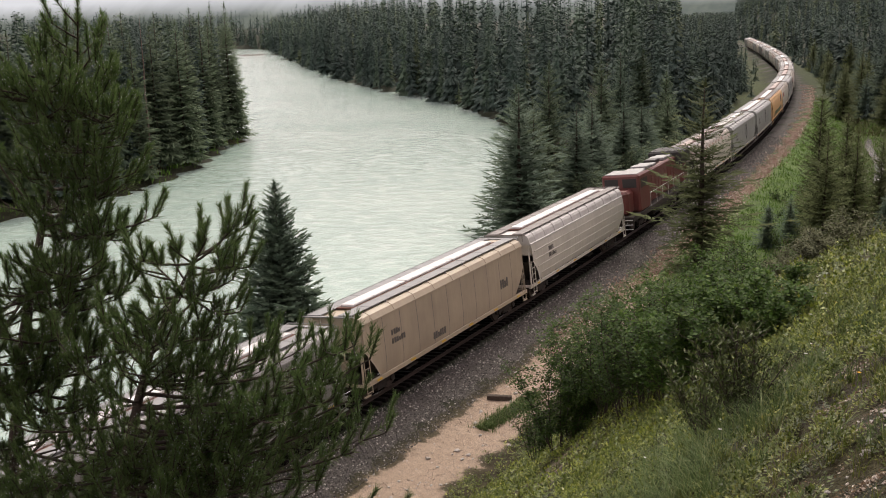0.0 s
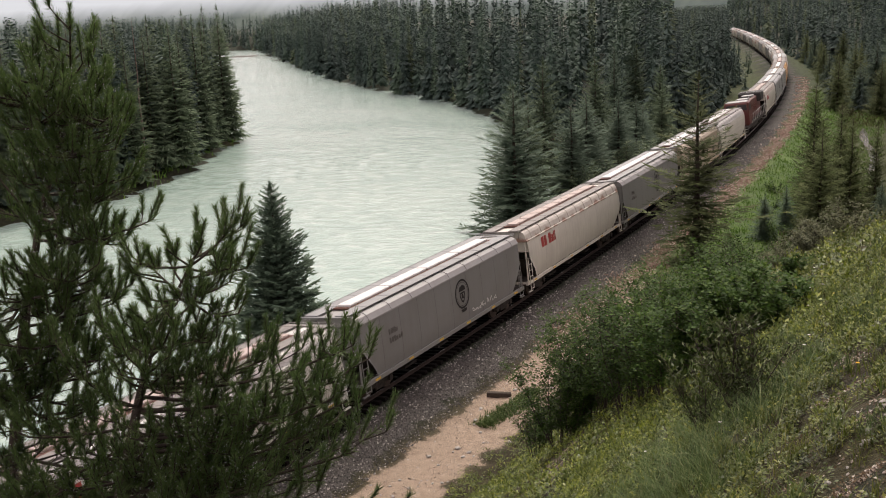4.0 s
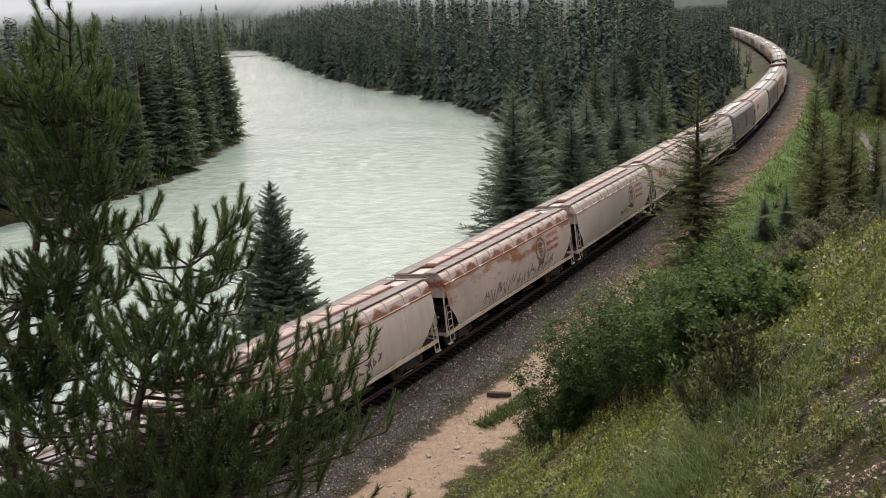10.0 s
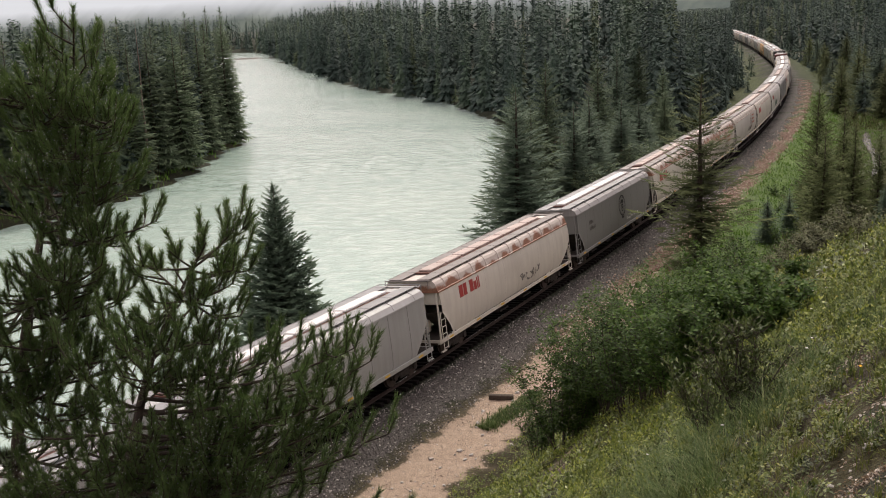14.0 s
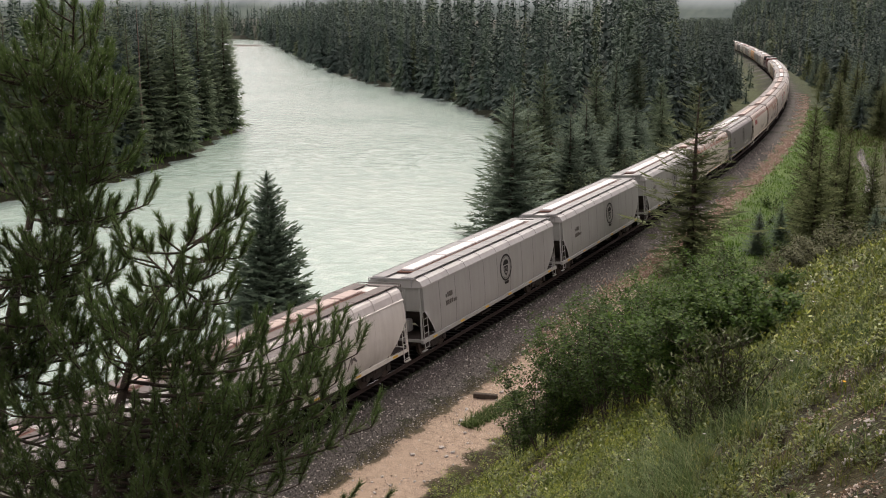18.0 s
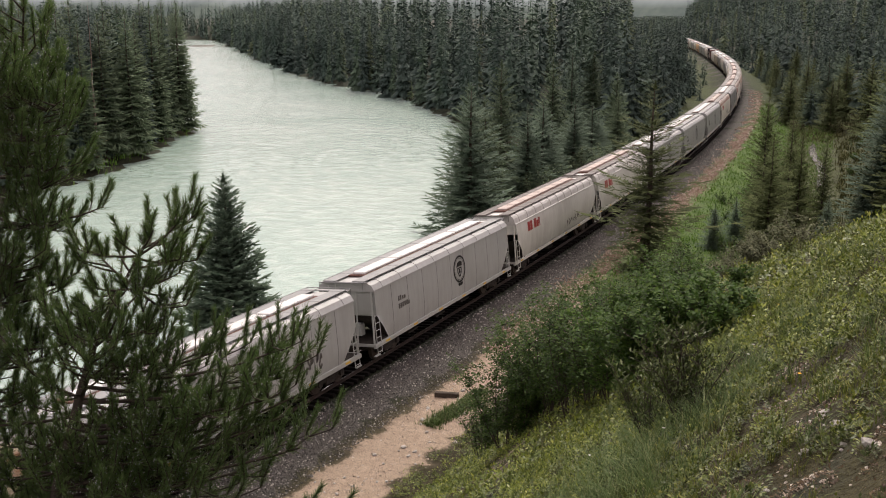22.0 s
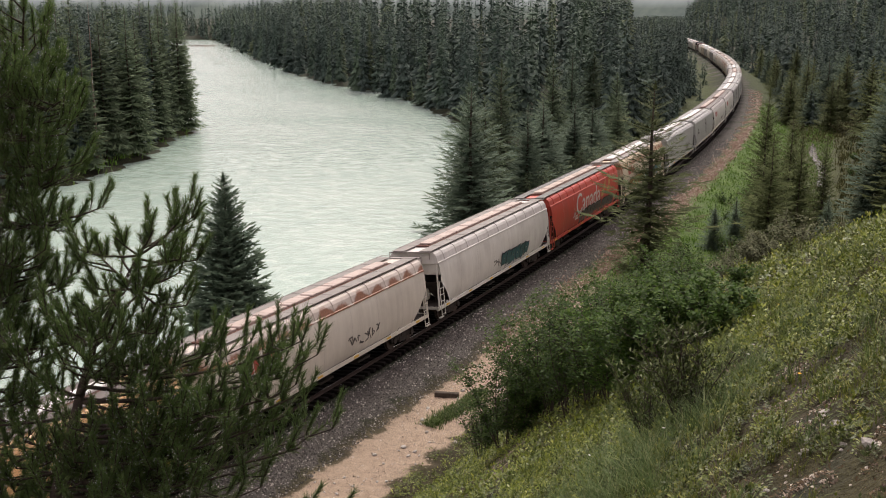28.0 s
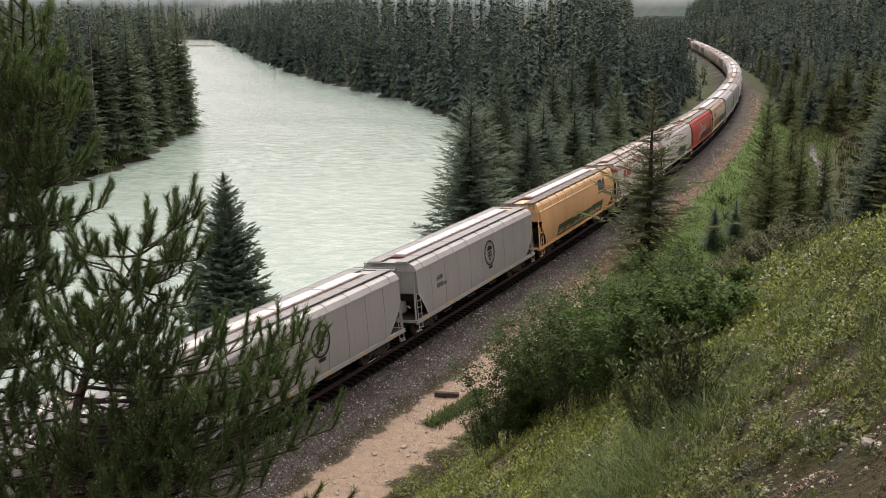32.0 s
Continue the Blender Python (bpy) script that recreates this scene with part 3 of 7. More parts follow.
def stand(name, pts, label, seed, hmin, hmax, mat, rad=0.105, boughs=120, front=None):
    """Far woodland as one mesh: many slim conifers on the ground; those behind the front rows are simpler."""
    r = np.random.RandomState(seed)
    kinds = [(rad * (0.75 + 0.5 * r.rand()), 0.52 + 0.06 * i) for i in range(6)]
    fine = [spire_np(seed * 10 + i, q, boughs, 3, p) for i, (q, p) in enumerate(kinds)]
    plain = [spire_np(seed * 10 + i, q, max(44, int(boughs * 0.45)), 2, p, 1.7) for i, (q, p) in enumerate(kinds)]
    V, F, T, n = [], [], [], 0
    for i, (x, y) in enumerate(pts):
        z = ZS[name][i]
        v, f = (fine if front is None or front[i] else plain)[r.randint(6)]
        h = hmin + (hmax - hmin) * (0.65 * r.rand() + 0.35 * (0.5 + 0.5 * float(wave(x, y, 38.0, seed))))
        if y > 120 and -0.322 < x / y < -0.243 and z < 5:
            # the low saddle at the head of the valley, with small trees
            h = min(h, 15.6 - z)
        a = r.rand() * 6.283
        c, s = np.cos(a) * h, np.sin(a) * h
        wd = 0.75 + 0.5 * r.rand()
        lx, ly = 0.05 * (r.rand(2) - 0.5) * h
        V.append(np.stack([x + lx * v[:, 2] + wd * (v[:, 0] * c - v[:, 1] * s), y + ly * v[:, 2] + wd * (v[:, 0] * s + v[:, 1] * c), z - 0.3 + v[:, 2] * h], 1))
        F.append(f + n)
        T.append(np.full(len(v), r.rand() * 0.75 if r.rand() < 0.93 else 1.0))
        n += len(v)
    me = mesh_np(name, np.concatenate(V), np.concatenate(F), mat)
    tone = me.attributes.new("tree_tone", "FLOAT", "POINT")
    tone.data.foreach_set("value", np.concatenate(T).astype(np.float32))
    return tagged(new(name, me), label, "forest", kind="stuff")


ZS = {}


def scatter(n, xlo, xhi, ylo, yhi, keep, seed, gap=2.4):
    """Random plan points that keep() accepts, not closer than gap."""
    r = np.random.RandomState(seed)
    x, y = r.uniform(xlo, xhi, n), r.uniform(ylo, yhi, n)
    ok = keep(x, y)
    x, y = x[ok], y[ok]
    cells, out = set(), []
    for a, b in zip(x, y):
        c = (int(a // gap), int(b // gap))
        if c not in cells:
            cells.add(c)
            out.append((a, b))
    return np.array(out)


def inland(x, y):
    return np.maximum(x - np.interp(y, BANK_Y, BANK_RX), np.interp(y, LEFT_Y, LEFT_X) - x)


def inside_bend(x, y):
    d = offset_of(x, y)
    return (x > np.interp(y, BANK_Y, BANK_RX) - 0.3) & (d < -9 - 4 * smooth(150, 300, y))


def left_bank(x, y):
    return x < np.interp(y, LEFT_Y, LEFT_X) - 3.2


def right_hill(x, y):
    return offset_of(x, y) > 26 - 13 * smooth(170, 230, y)


def near_bank(x, y, w):
    return x - np.interp(y, BANK_Y, BANK_RX) < w


def bend_front(x, y):
    """Rows of the wood in the bend that stand at the river or near the track."""
    return (near_bank(x, y, 11) | (offset_of(x, y) > -22)) & (y < 400)


STANDS = (
    ("left_bank_forest", scatter(4600, -250, -96, 55, 300, lambda x, y: left_bank(x, y) & (np.interp(y, LEFT_Y, LEFT_X) - x < 58), 1, 2.6), 14, 23.5, 0.115, 240,
     lambda x, y: (np.interp(y, LEFT_Y, LEFT_X) - x < 15) & (y < 190)),
    ("river_bend_forest", scatter(9000, -520, -45, 150, 660, lambda x, y: inside_bend(x, y) & (near_bank(x, y, 66) | (offset_of(x, y) > -52)), 2, 2.9), 12, 27, 0.112, 240, bend_front),
    ("hillside_forest", scatter(3400, -260, 60, 105, 640, lambda x, y: right_hill(x, y) & (offset_of(x, y) < 70), 3, 3.0), 11, 21, 0.125, 190,
     lambda x, y: (offset_of(x, y) < 45) & (y < 330)),
    ("upper_hill_forest", scatter(9000, -330, -20, 230, 900, lambda x, y: (offset_of(x, y) > 62) & (offset_of(x, y) < 240) & (x < -0.17 * y) & (x > -0.34 * y), 8, 4.5), 11, 19, 0.15, 60, lambda x, y: x > 1e6),
    ("far_forest", scatter(4500, -1000, -380, 520, 800, lambda x, y: (inland(x, y) > 2) & (x > -1.3 * y - 60) & (x < -0.6 * y) & (inland(x, y) < 130), 4, 5.0), 15, 24, 0.12, 60, lambda x, y: x > 1e6),
    ("ridge_forest", scatter(2600, -420, -90, 640, 1300, lambda x, y: (x > -0.31 * y) & (x < -0.13 * y) & (offset_of(x, y) > 14), 6, 8.0), 16, 24, 0.16, 60, lambda x, y: x > 1e6),
    ("trackside_thicket", scatter(3600, -330, -40, 150, 520, lambda x, y: (offset_of(x, y) < -7.2) & (offset_of(x, y) > -15) & (inland(x, y) > 4), 7, 2.3), 2.5, 10, 0.2, 70, lambda x, y: y < 330),
    ("verge_thicket", scatter(2200, -260, -20, 185, 520, lambda x, y: (offset_of(x, y) > 8.3) & (offset_of(x, y) < 15), 9, 2.4), 2.5, 9, 0.2, 70, lambda x, y: y < 330),
    ("bank_thicket", scatter(5200, -420, -45, 105, 480, lambda x, y: inside_bend(x, y) & near_bank(x, y, 3.0), 5, 1.5), 1.5, 6.5, 0.26, 40, lambda x, y: x < 1e6),
)
for name, pts, lo, hi, rad, boughs, first_rows in STANDS:
    ZS[name] = np.maximum(ground_z(pts[:, 0], pts[:, 1]), WATER_Z - 0.1)
    stand(name, pts, "young conifers and bushes at the edge of the forest" if "thicket" in name else "dense dark green conifer forest", len(name), lo, hi, M["needle_far"], rad, boughs, first_rows(pts[:, 0], pts[:, 1]))

# ---- track ----
def sweep(section, s0, s1, step, d0=0.0, cant=True):
    """Verts and quads of a section (across, up) carried along the track."""
    ss = np.arange(s0, s1 + step, step)
    x, y, th = along(ss)
    V = []
    for w, z in section:
        ww = w * math.cos(CANT) - z * math.sin(CANT)
        zz = z * math.cos(CANT) + w * math.sin(CANT)
        V.append(np.stack([x + ww * np.cos(th), y + ww * np.sin(th), np.full_like(x, zz)], 1))
    V = np.stack(V, 1)
    m, k = V.shape[:2]
    F = [(i * k + j, (i + 1) * k + j, (i + 1) * k + (j + 1) % k, i * k + (j + 1) % k) for i in range(m - 1) for j in range(k)]
    return V.reshape(-1, 3), np.array(F)


railway = tagged(new("railway_track"), "single railway track on dark timber sleepers and grey ballast", "railway track", kind="structure")
for side in (-1, 1):
    c = side * 0.753
    sec = [(c - 0.07, -0.17), (c + 0.07, -0.17), (c + 0.065, -0.155), (c + 0.012, -0.13), (c + 0.012, -0.05), (c + 0.036, -0.035), (c + 0.036, -0.004),
           (c - 0.036, -0.004), (c - 0.036, -0.035), (c - 0.012, -0.05), (c - 0.012, -0.13), (c - 0.065, -0.155)]
    v, f = sweep(sec, -60, 700, 4.0)
    part("rail", mesh_np("rail", v, f, M["rail"]), railway)
    v, f = sweep([(c - 0.03, -0.004), (c + 0.03, -0.004), (c + 0.026, 0.0), (c - 0.026, 0.0)], -60, 700, 4.0)
    part("rail_head", mesh_np("rail_head", v, f, M["rail_top"]), railway, "polished steel running surface")


def track_pose(s, z=0.0):
    x, y, th = along(s)
    return Matrix.Translation((float(x), float(y), 0)) @ Matrix.Rotation(float(th), 4, "Z") @ Matrix.Rotation(-CANT, 4, "Y") @ Matrix.Translation((0, 0, z))


# ---- covered hopper wagons: x across, y along (forward), z up from the rail head ----
LEN = 18.5


def shell(prof, half, cut, low_end):
    """Side walls of a wagon: a profile (across, up) along the length, cut away upwards at the ends."""
    V, F = [], []
    ys = [-half, -half + 0.35, -half + cut * 0.55, -half + cut, -half + cut + 1.2]
    ys = ys + list(np.linspace(ys[-1], -ys[-1], 9))[1:-1] + [-y for y in reversed(ys)]
    z0, zt = prof[0][1], prof[-1][1]
    for sgn in (-1, 1):
        base = len(V)
        for y in ys:
            e = half - abs(y)
            low = z0 + (low_end - z0) * max(0.0, 1 - e / cut) ** 1.0
            for w, z in prof:
                zz = max(z, low)
                ww = np.interp(zz, [p[1] for p in prof], [p[0] for p in prof])
                V.append((sgn * ww, y, zz))
        k = len(prof)
        for i in range(len(ys) - 1):
            for j in range(k - 1):
                q = (base + i * k + j, base + (i + 1) * k + j, base + (i + 1) * k + j + 1, base + i * k + j + 1)
                F.append(q if sgn > 0 else q[::-1])
    return V, F


ROUND = ((1.33, 1.02), (1.44, 1.28), (1.535, 1.7), (1.595, 2.3), (1.60, 2.8), (1.575, 3.2), (1.50, 3.52))
FLAT = ((1.45, 1.02), (1.515, 1.25), (1.56, 1.7), (1.575, 2.4), (1.575, 3.2), (1.57, 3.68))


def truck_meshes():
    bm = bmesh.new()
    for sx in (-1, 1):
        box(bm, sx * 0.98 - 0.07, sx * 0.98 + 0.07, -1.15, 1.15, 0.38, 0.62, 0.03)
        box(bm, sx * 0.98 - 0.09, sx * 0.98 + 0.09, -0.42, 0.42, 0.22, 0.75, 0.05)
        for sy in (-0.88, 0.88):
            rod(bm, (sx * 1.02 - 0.1, sy, 0.46), (sx * 1.02 + 0.1, sy, 0.46), 0.16, 8)
    box(bm, -1.1, 1.1, -0.2, 0.2, 0.5, 0.8, 0.03)
    frame_me = mesh_bm("truck_frame", bm, M["steel_dark"])
    bm = bmesh.new()
    for sx in (-1, 1):
        rod(bm, (sx * 0.72, 0, 0.46), (sx * 0.84, 0, 0.46), 0.46, 18)
        rod(bm, (sx * 0.68, 0, 0.46), (sx * 0.72, 0, 0.46), 0.49, 18)
    rod(bm, (-0.9, 0, 0.46), (0.9, 0, 0.46), 0.08, 8)
    return frame_me, mesh_bm("wheelset", bm, M["wheel"])


TRUCK, WHEELS = truck_meshes()


def ladder_mesh(h0, h1, mat, w=0.42):
    bm = bmesh.new()
    for y in (0, w):
        rod(bm, (0, y, h0), (0, y, h1), 0.022, 5)
    n = int((h1 - h0) / 0.36)
    for i in range(n + 1):
        z = h0 + 0.08 + i * (h1 - h0 - 0.16) / n
        rod(bm, (0, 0, z), (0, w, z), 0.018, 5)
    return mesh_bm("ladder", bm, mat)


def bars_text(rng, n, w, h, mat, gap=0.16):
    """Lettering too small to read: a row of plain bars, on a side at x = 0, along -y."""
    bm = bmesh.new()
    y = 0.0
    for i in range(n):
        bw = w / n * (1 - gap) * rng.uniform(0.75, 1.0)
        box(bm, -0.004, 0.004, y, y + bw, 0, h * rng.choice((1.0, 1.0, 0.72)))
        y += w / n
    return mesh_bm("lettering", bm, mat)


def block_word(blocks, h, mat):
    """A bold brand mark as plain blocks: (width, share of the height); a negative width is a space."""
    bm = bmesh.new()
    y = 0.0
    for w, f in blocks:
        if w > 0:
            box(bm, -0.004, 0.004, y, y + w, 0, h * f, 0.0)
        y += abs(w) + 0.07
    return mesh_bm("lettering", bm, mat)


def word_mesh(text, size, mat):
    """Readable lettering, upright on a side at x = 0, reading along +y."""
    cu = bpy.data.curves.new("lettering", "FONT")
    cu.body, cu.size, cu.extrude = text, size, 0.004
    ob = bpy.data.objects.new("lettering_source", cu)
    me = bpy.data.meshes.new_from_object(ob)
    bpy.data.objects.remove(ob)
    me.transform(Matrix(((0, 0, 1, 0), (1, 0, 0, 0), (0, 1, 0, 0), (0, 0, 0, 1))))
    me.materials.clear()
    me.materials.append(mat)
    return me


STYLES = {}
HALF = {"orange": 9.1, "red": 8.8}


def style(key, prof, paint, roof, label, sill=None, emblem=None, marks=(), hatch="pans", ribs=0, walkmat=None):
    STYLES[key] = dict(prof=prof, paint=paint, roof=roof, label=label, sill=sill or paint, emblem=emblem, marks=marks, hatch=hatch, ribs=ribs,
                       walk=walkmat or (M["walkway_grey"] if prof is FLAT else M["walkway"]))


M["seam_dark"] = mat_plain("seam_dark", (0.12, 0.12, 0.116), (0.2, 0.198, 0.19), 2, 0.6, 0.1, 0.002)
M["seam"] = mat_plain("seam", (0.40, 0.38, 0.34), (0.50, 0.48, 0.43), 2, 0.6, 0.1, 0.002)
M["coaming"] = mat_plain("coaming", (0.07, 0.03, 0.024), (0.15, 0.075, 0.055), 3, 0.8, 0.3, 0.005)
M["reflector"] = mat_plain("reflector", (0.55, 0.33, 0.03), (0.7, 0.45, 0.05), 5, 0.4, 0.05, 0.002)
M["walkway"] = mat_plain("walkway", (0.15, 0.14, 0.13), (0.26, 0.24, 0.225), 1.2, 0.6, 0.3, 0.005, 0.0)
M["walkway_grey"] = mat_plain("walkway_grey", (0.185, 0.19, 0.19), (0.30, 0.307, 0.304), 1.2, 0.5, 0.3, 0.005, 0.0)
M["walkway_dark"] = mat_plain("walkway_dark", (0.07, 0.06, 0.055), (0.15, 0.13, 0.12), 1.2, 0.6, 0.3, 0.005, 0.0)
WHITE = (0.68, 0.68, 0.62)
P_WHITE = mat_paint("paint_white", WHITE, 0.0, 0.35)
P_CREAM = mat_paint("paint_cream", (0.65, 0.625, 0.54), 0.1, 0.25)
P_WHITERUST = mat_paint("paint_white_rusty", (0.58, 0.56, 0.51), 0.4, 0.3, top=0.10)
P_HEAVY = mat_paint("paint_heavy_rust", (0.58, 0.54, 0.48), 0.86, 0.35, top=0.12)
P_MURAL = mat_paint("paint_cream_rusty", (0.64, 0.56, 0.41), 0.62, 0.3, top=0.16)
P_ROOFRUST = mat_paint("roof_rusty", (0.62, 0.56, 0.50), 0.75, 0.2, bays=1.55)
P_ROOFSTAIN = mat_paint("roof_stained", (0.62, 0.58, 0.51), 0.3, 0.25, bays=1.55)
P_ROOFORANGESTAIN = mat_paint("roof_ochre_stained", (0.62, 0.52, 0.36), 0.72, 0.2, bays=1.55, top=0.01)
P_ROOFWHITE = mat_paint("roof_white", (0.62, 0.61, 0.58), 0.05, 0.3)
P_GREY = mat_paint("paint_grey", (0.36, 0.378, 0.355), 0.0, 0.22)
P_GREYDARK = mat_paint("paint_dark_grey", (0.212, 0.217, 0.208), 0.0, 0.25)
P_GREYMID = mat_paint("roof_mid_grey", (0.30, 0.297, 0.29), 0.0, 0.3)
P_GREYLIGHT = mat_paint("paint_light_grey", (0.43, 0.45, 0.425), 0.0, 0.25)
P_ROOFGREY = mat_paint("roof_grey", (0.44, 0.45, 0.44), 0.0, 0.3)
P_BEIGE = mat_paint("paint_beige", (0.45, 0.38, 0.275), 0.05, 0.3)
P_RED = mat_paint("paint_red", (0.52, 0.06, 0.035), 0.0, 0.3)
P_ORANGE = mat_paint("paint_orange", (0.83, 0.51, 0.235), 0.12, 0.22)
P_ROOFORANGE = mat_paint("roof_orange", (0.78, 0.50, 0.23), 0.35, 0.3)
P_HATCHPINK = mat_paint("hatch_pink", (0.45, 0.36, 0.32), 0.3, 0.3)
P_HATCHDULL = mat_paint("hatch_dull", (0.40, 0.31, 0.26), 0.2, 0.4)
P_HATCHWHITE = mat_paint("hatch_white", (0.74, 0.74, 0.72), 0.0, 0.2)
P_LOCO = mat_paint("paint_loco_red", (0.125, 0.026, 0.022), 0.0, 0.5)
P_BLACK = mat_paint("paint_black", (0.02, 0.019, 0.018), 0.0, 0.15, grime=(0.05, 0.045, 0.04))
M["mark_faded"] = mat_paint("mark_faded", (0.46, 0.17, 0.11), 0.0, 0.3)
M["mark_red"] = mat_paint("mark_red", (0.38, 0.036, 0.034), 0.0, 0.2)
M["mark_wheat"] = mat_paint("mark_wheat", (0.55, 0.33, 0.10), 0.0, 0.3)
M["mark_black"] = mat_plain("mark_black", (0.012, 0.012, 0.012), (0.022, 0.021, 0.02), 3, 0.6, 0.1, 0.002)
M["mark_navy"] = mat_paint("mark_navy", (0.03, 0.05, 0.10), 0.0, 0.2)
M["mark_dark"] = mat_paint("mark_dark", (0.10, 0.095, 0.09), 0.0, 0.2)
M["mark_grey"] = mat_paint("mark_grey", (0.20, 0.19, 0.18), 0.0, 0.2)
M["mark_deepgreen"] = mat_paint("mark_deepgreen", (0.025, 0.075, 0.03), 0.0, 0.2)
M["mark_green"] = mat_paint("mark_green", (0.03, 0.17, 0.09), 0.0, 0.2)
M["mark_olive"] = mat_paint("mark_olive", (0.10, 0.11, 0.07), 0.0, 0.2)
M["mark_blue"] = mat_paint("mark_blue", (0.045, 0.16, 0.22), 0.0, 0.2)
M["mark_teal"] = mat_paint("mark_teal", (0.03, 0.13, 0.12), 0.0, 0.2)
M["mark_white"] = mat_paint("mark_white", (0.70, 0.70, 0.67), 0.0, 0.2)
M["mark_gold"] = mat_paint("mark_gold", (0.16, 0.10, 0.06), 0.0, 0.2)

style("grain_white", ROUND, P_CREAM, P_ROOFSTAIN, "cream round-sided grain hopper with stained roof and red lettering blocks", marks=("cp",), hatch="pink")
style("grain_green", ROUND, P_WHITE, P_ROOFWHITE, "white round-sided grain hopper with green graffiti", marks=("cp", "green"), hatch="pink")
style("grain_rust", ROUND, P_CREAM, P_ROOFRUST, "cream round-sided grain hopper with rust patches along the roof", marks=("cp", "tag"), hatch="pink")
style("soo_rust", ROUND, P_WHITERUST, P_ROOFSTAIN, "white grain hopper with rust stains and a round crest", emblem="crest", marks=("name", "tag"), hatch="pink")
style("heavy_rust", ROUND, P_HEAVY, P_ROOFRUST, "white grain hopper heavily rusted along its top edge", emblem="crest", marks=("name", "tagbig"), hatch="pink")
style("soo_blue", ROUND, P_WHITE, P_ROOFWHITE, "pale grain hopper with blue graffiti along the sill", marks=("tag", "blue"), hatch="pink")
style("grey", FLAT, P_GREY, P_ROOFGREY, "grey flat-sided hopper with a black round emblem", emblem="ring", marks=("small",), ribs=9, hatch="white")
style("grey_dark", FLAT, P_GREYDARK, P_GREYMID, "dark grey flat-sided hopper with a black round emblem", emblem="ring", marks=("small", "white"), ribs=9, hatch="white")
style("grain_clean", ROUND, P_WHITE, P_ROOFWHITE, "clean white round-sided grain hopper with red lettering blocks", marks=("cp", "tag"), hatch="pink", walkmat=M["walkway_dark"])
style("grey_pale", FLAT, P_GREYLIGHT, P_ROOFGREY, "light grey flat-sided hopper with dark graffiti", marks=("small", "tagmid"), ribs=8, hatch="white")
style("grey_light", FLAT, P_GREYLIGHT, P_ROOFGREY, "light grey flat-sided hopper with a black round emblem", emblem="ring", marks=("small",), ribs=9, hatch="white")
style("beige", FLAT, P_BEIGE, P_BEIGE, "beige flat-sided hopper with dark lettering blocks", marks=("small", "sill"), ribs=10, hatch="long")
style("white_ribbed", ROUND, P_CREAM, P_ROOFWHITE, "cream-white hopper with horizontal ribs and a pale roof", marks=("small",), hatch="long")
style("red", ROUND, P_RED, P_RED, "red round-sided grain hopper with white lettering blocks", marks=("canada", "tag"), hatch="dull", walkmat=P_BLACK)
style("orange", ROUND, P_ORANGE, P_ROOFORANGE, "orange hopper with black lettering and green graffiti", marks=("big", "greenlow"), ribs=0, hatch="long", walkmat=M["walkway_dark"])
style("mural", ROUND, P_MURAL, P_ROOFORANGESTAIN, "rusty cream hopper covered in blue and green graffiti", marks=("cp", "bluelow"), hatch="white")


def scribble(rng, w, h, n, mat, r=0.05):
    """Illegible spray paint: looping flat strokes on a side at x = 0."""
    bm = bmesh.new()
    for i in range(n):
        cx = w * (i + 0.5) / n
        pts = [(cx + rng.uniform(-0.5, 0.5) * w / n * 1.3, rng.uniform(0, h)) for _ in range(5)]
        for (a, b), (c, d) in zip(pts, pts[1:]):
            L = math.hypot(c - a, d - b) or 0.01
            px, pz = -(d - b) / L * r, (c - a) / L * r
            f = poly(bm, [(0, a + px, b + pz), (0, c + px, d + pz), (0, c - px, d - pz), (0, a - px, b - pz)])
            g = bmesh.ops.extrude_face_region(bm, geom=[f])
            bmesh.ops.translate(bm, verts=[v for v in g["geom"] if isinstance(v, bmesh.types.BMVert)], vec=(0.004, 0, 0))
    return mesh_bm("graffiti", bm, mat)


def throw_up(seed, n, w, h, mat, grow=1.0, at=0.0):
    """Spray-paint letters, not readable: leaning angular blocks with notches and holes; grow widens them for an outline."""
    rng = random.Random(seed)
    letters = []
    for i in range(n):
        bm = bmesh.new()
        cy, cz = w * (i + 0.5) / n, h * rng.uniform(0.44, 0.54)
        ry, rz, lean = w / n * rng.uniform(0.42, 0.56), h * rng.uniform(0.38, 0.5), rng.uniform(-0.3, 0.3)
        k = 12
        rim = [rng.choice((1.0, 1.0, 1.12, 0.72, 0.9)) for _ in range(k)]
        hole = rng.uniform(0.1, 0.3)
        ring = []
        for q in range(k):
            c, s_ = math.cos(6.283 * (q + 0.5) / k), math.sin(6.283 * (q + 0.5) / k)
            sq = 1.0 / max(abs(c), abs(s_)) * 0.86
            oy, oz = (ry * rim[q] * sq + 0.09 * (grow - 1) / 0.12) * c, (rz * rim[q] * sq + 0.09 * (grow - 1) / 0.12) * s_
            ring.append(((cy + oy + lean * oz, cz + oz), (cy + ry * hole * c / grow ** 6, cz + rz * hole * s_ / grow ** 6)))
        d = at + 0.0006 * i
        for q in range(k):
            (a, a2), (b, b2) = ring[q], ring[(q + 1) % k]
            poly(bm, [(d, *a), (d, *b), (d, *b2), (d, *a2)])
        bmesh.ops.recalc_face_normals(bm, faces=bm.faces)
        letters.append(mesh_bm("graffiti", bm, mat))
    return letters


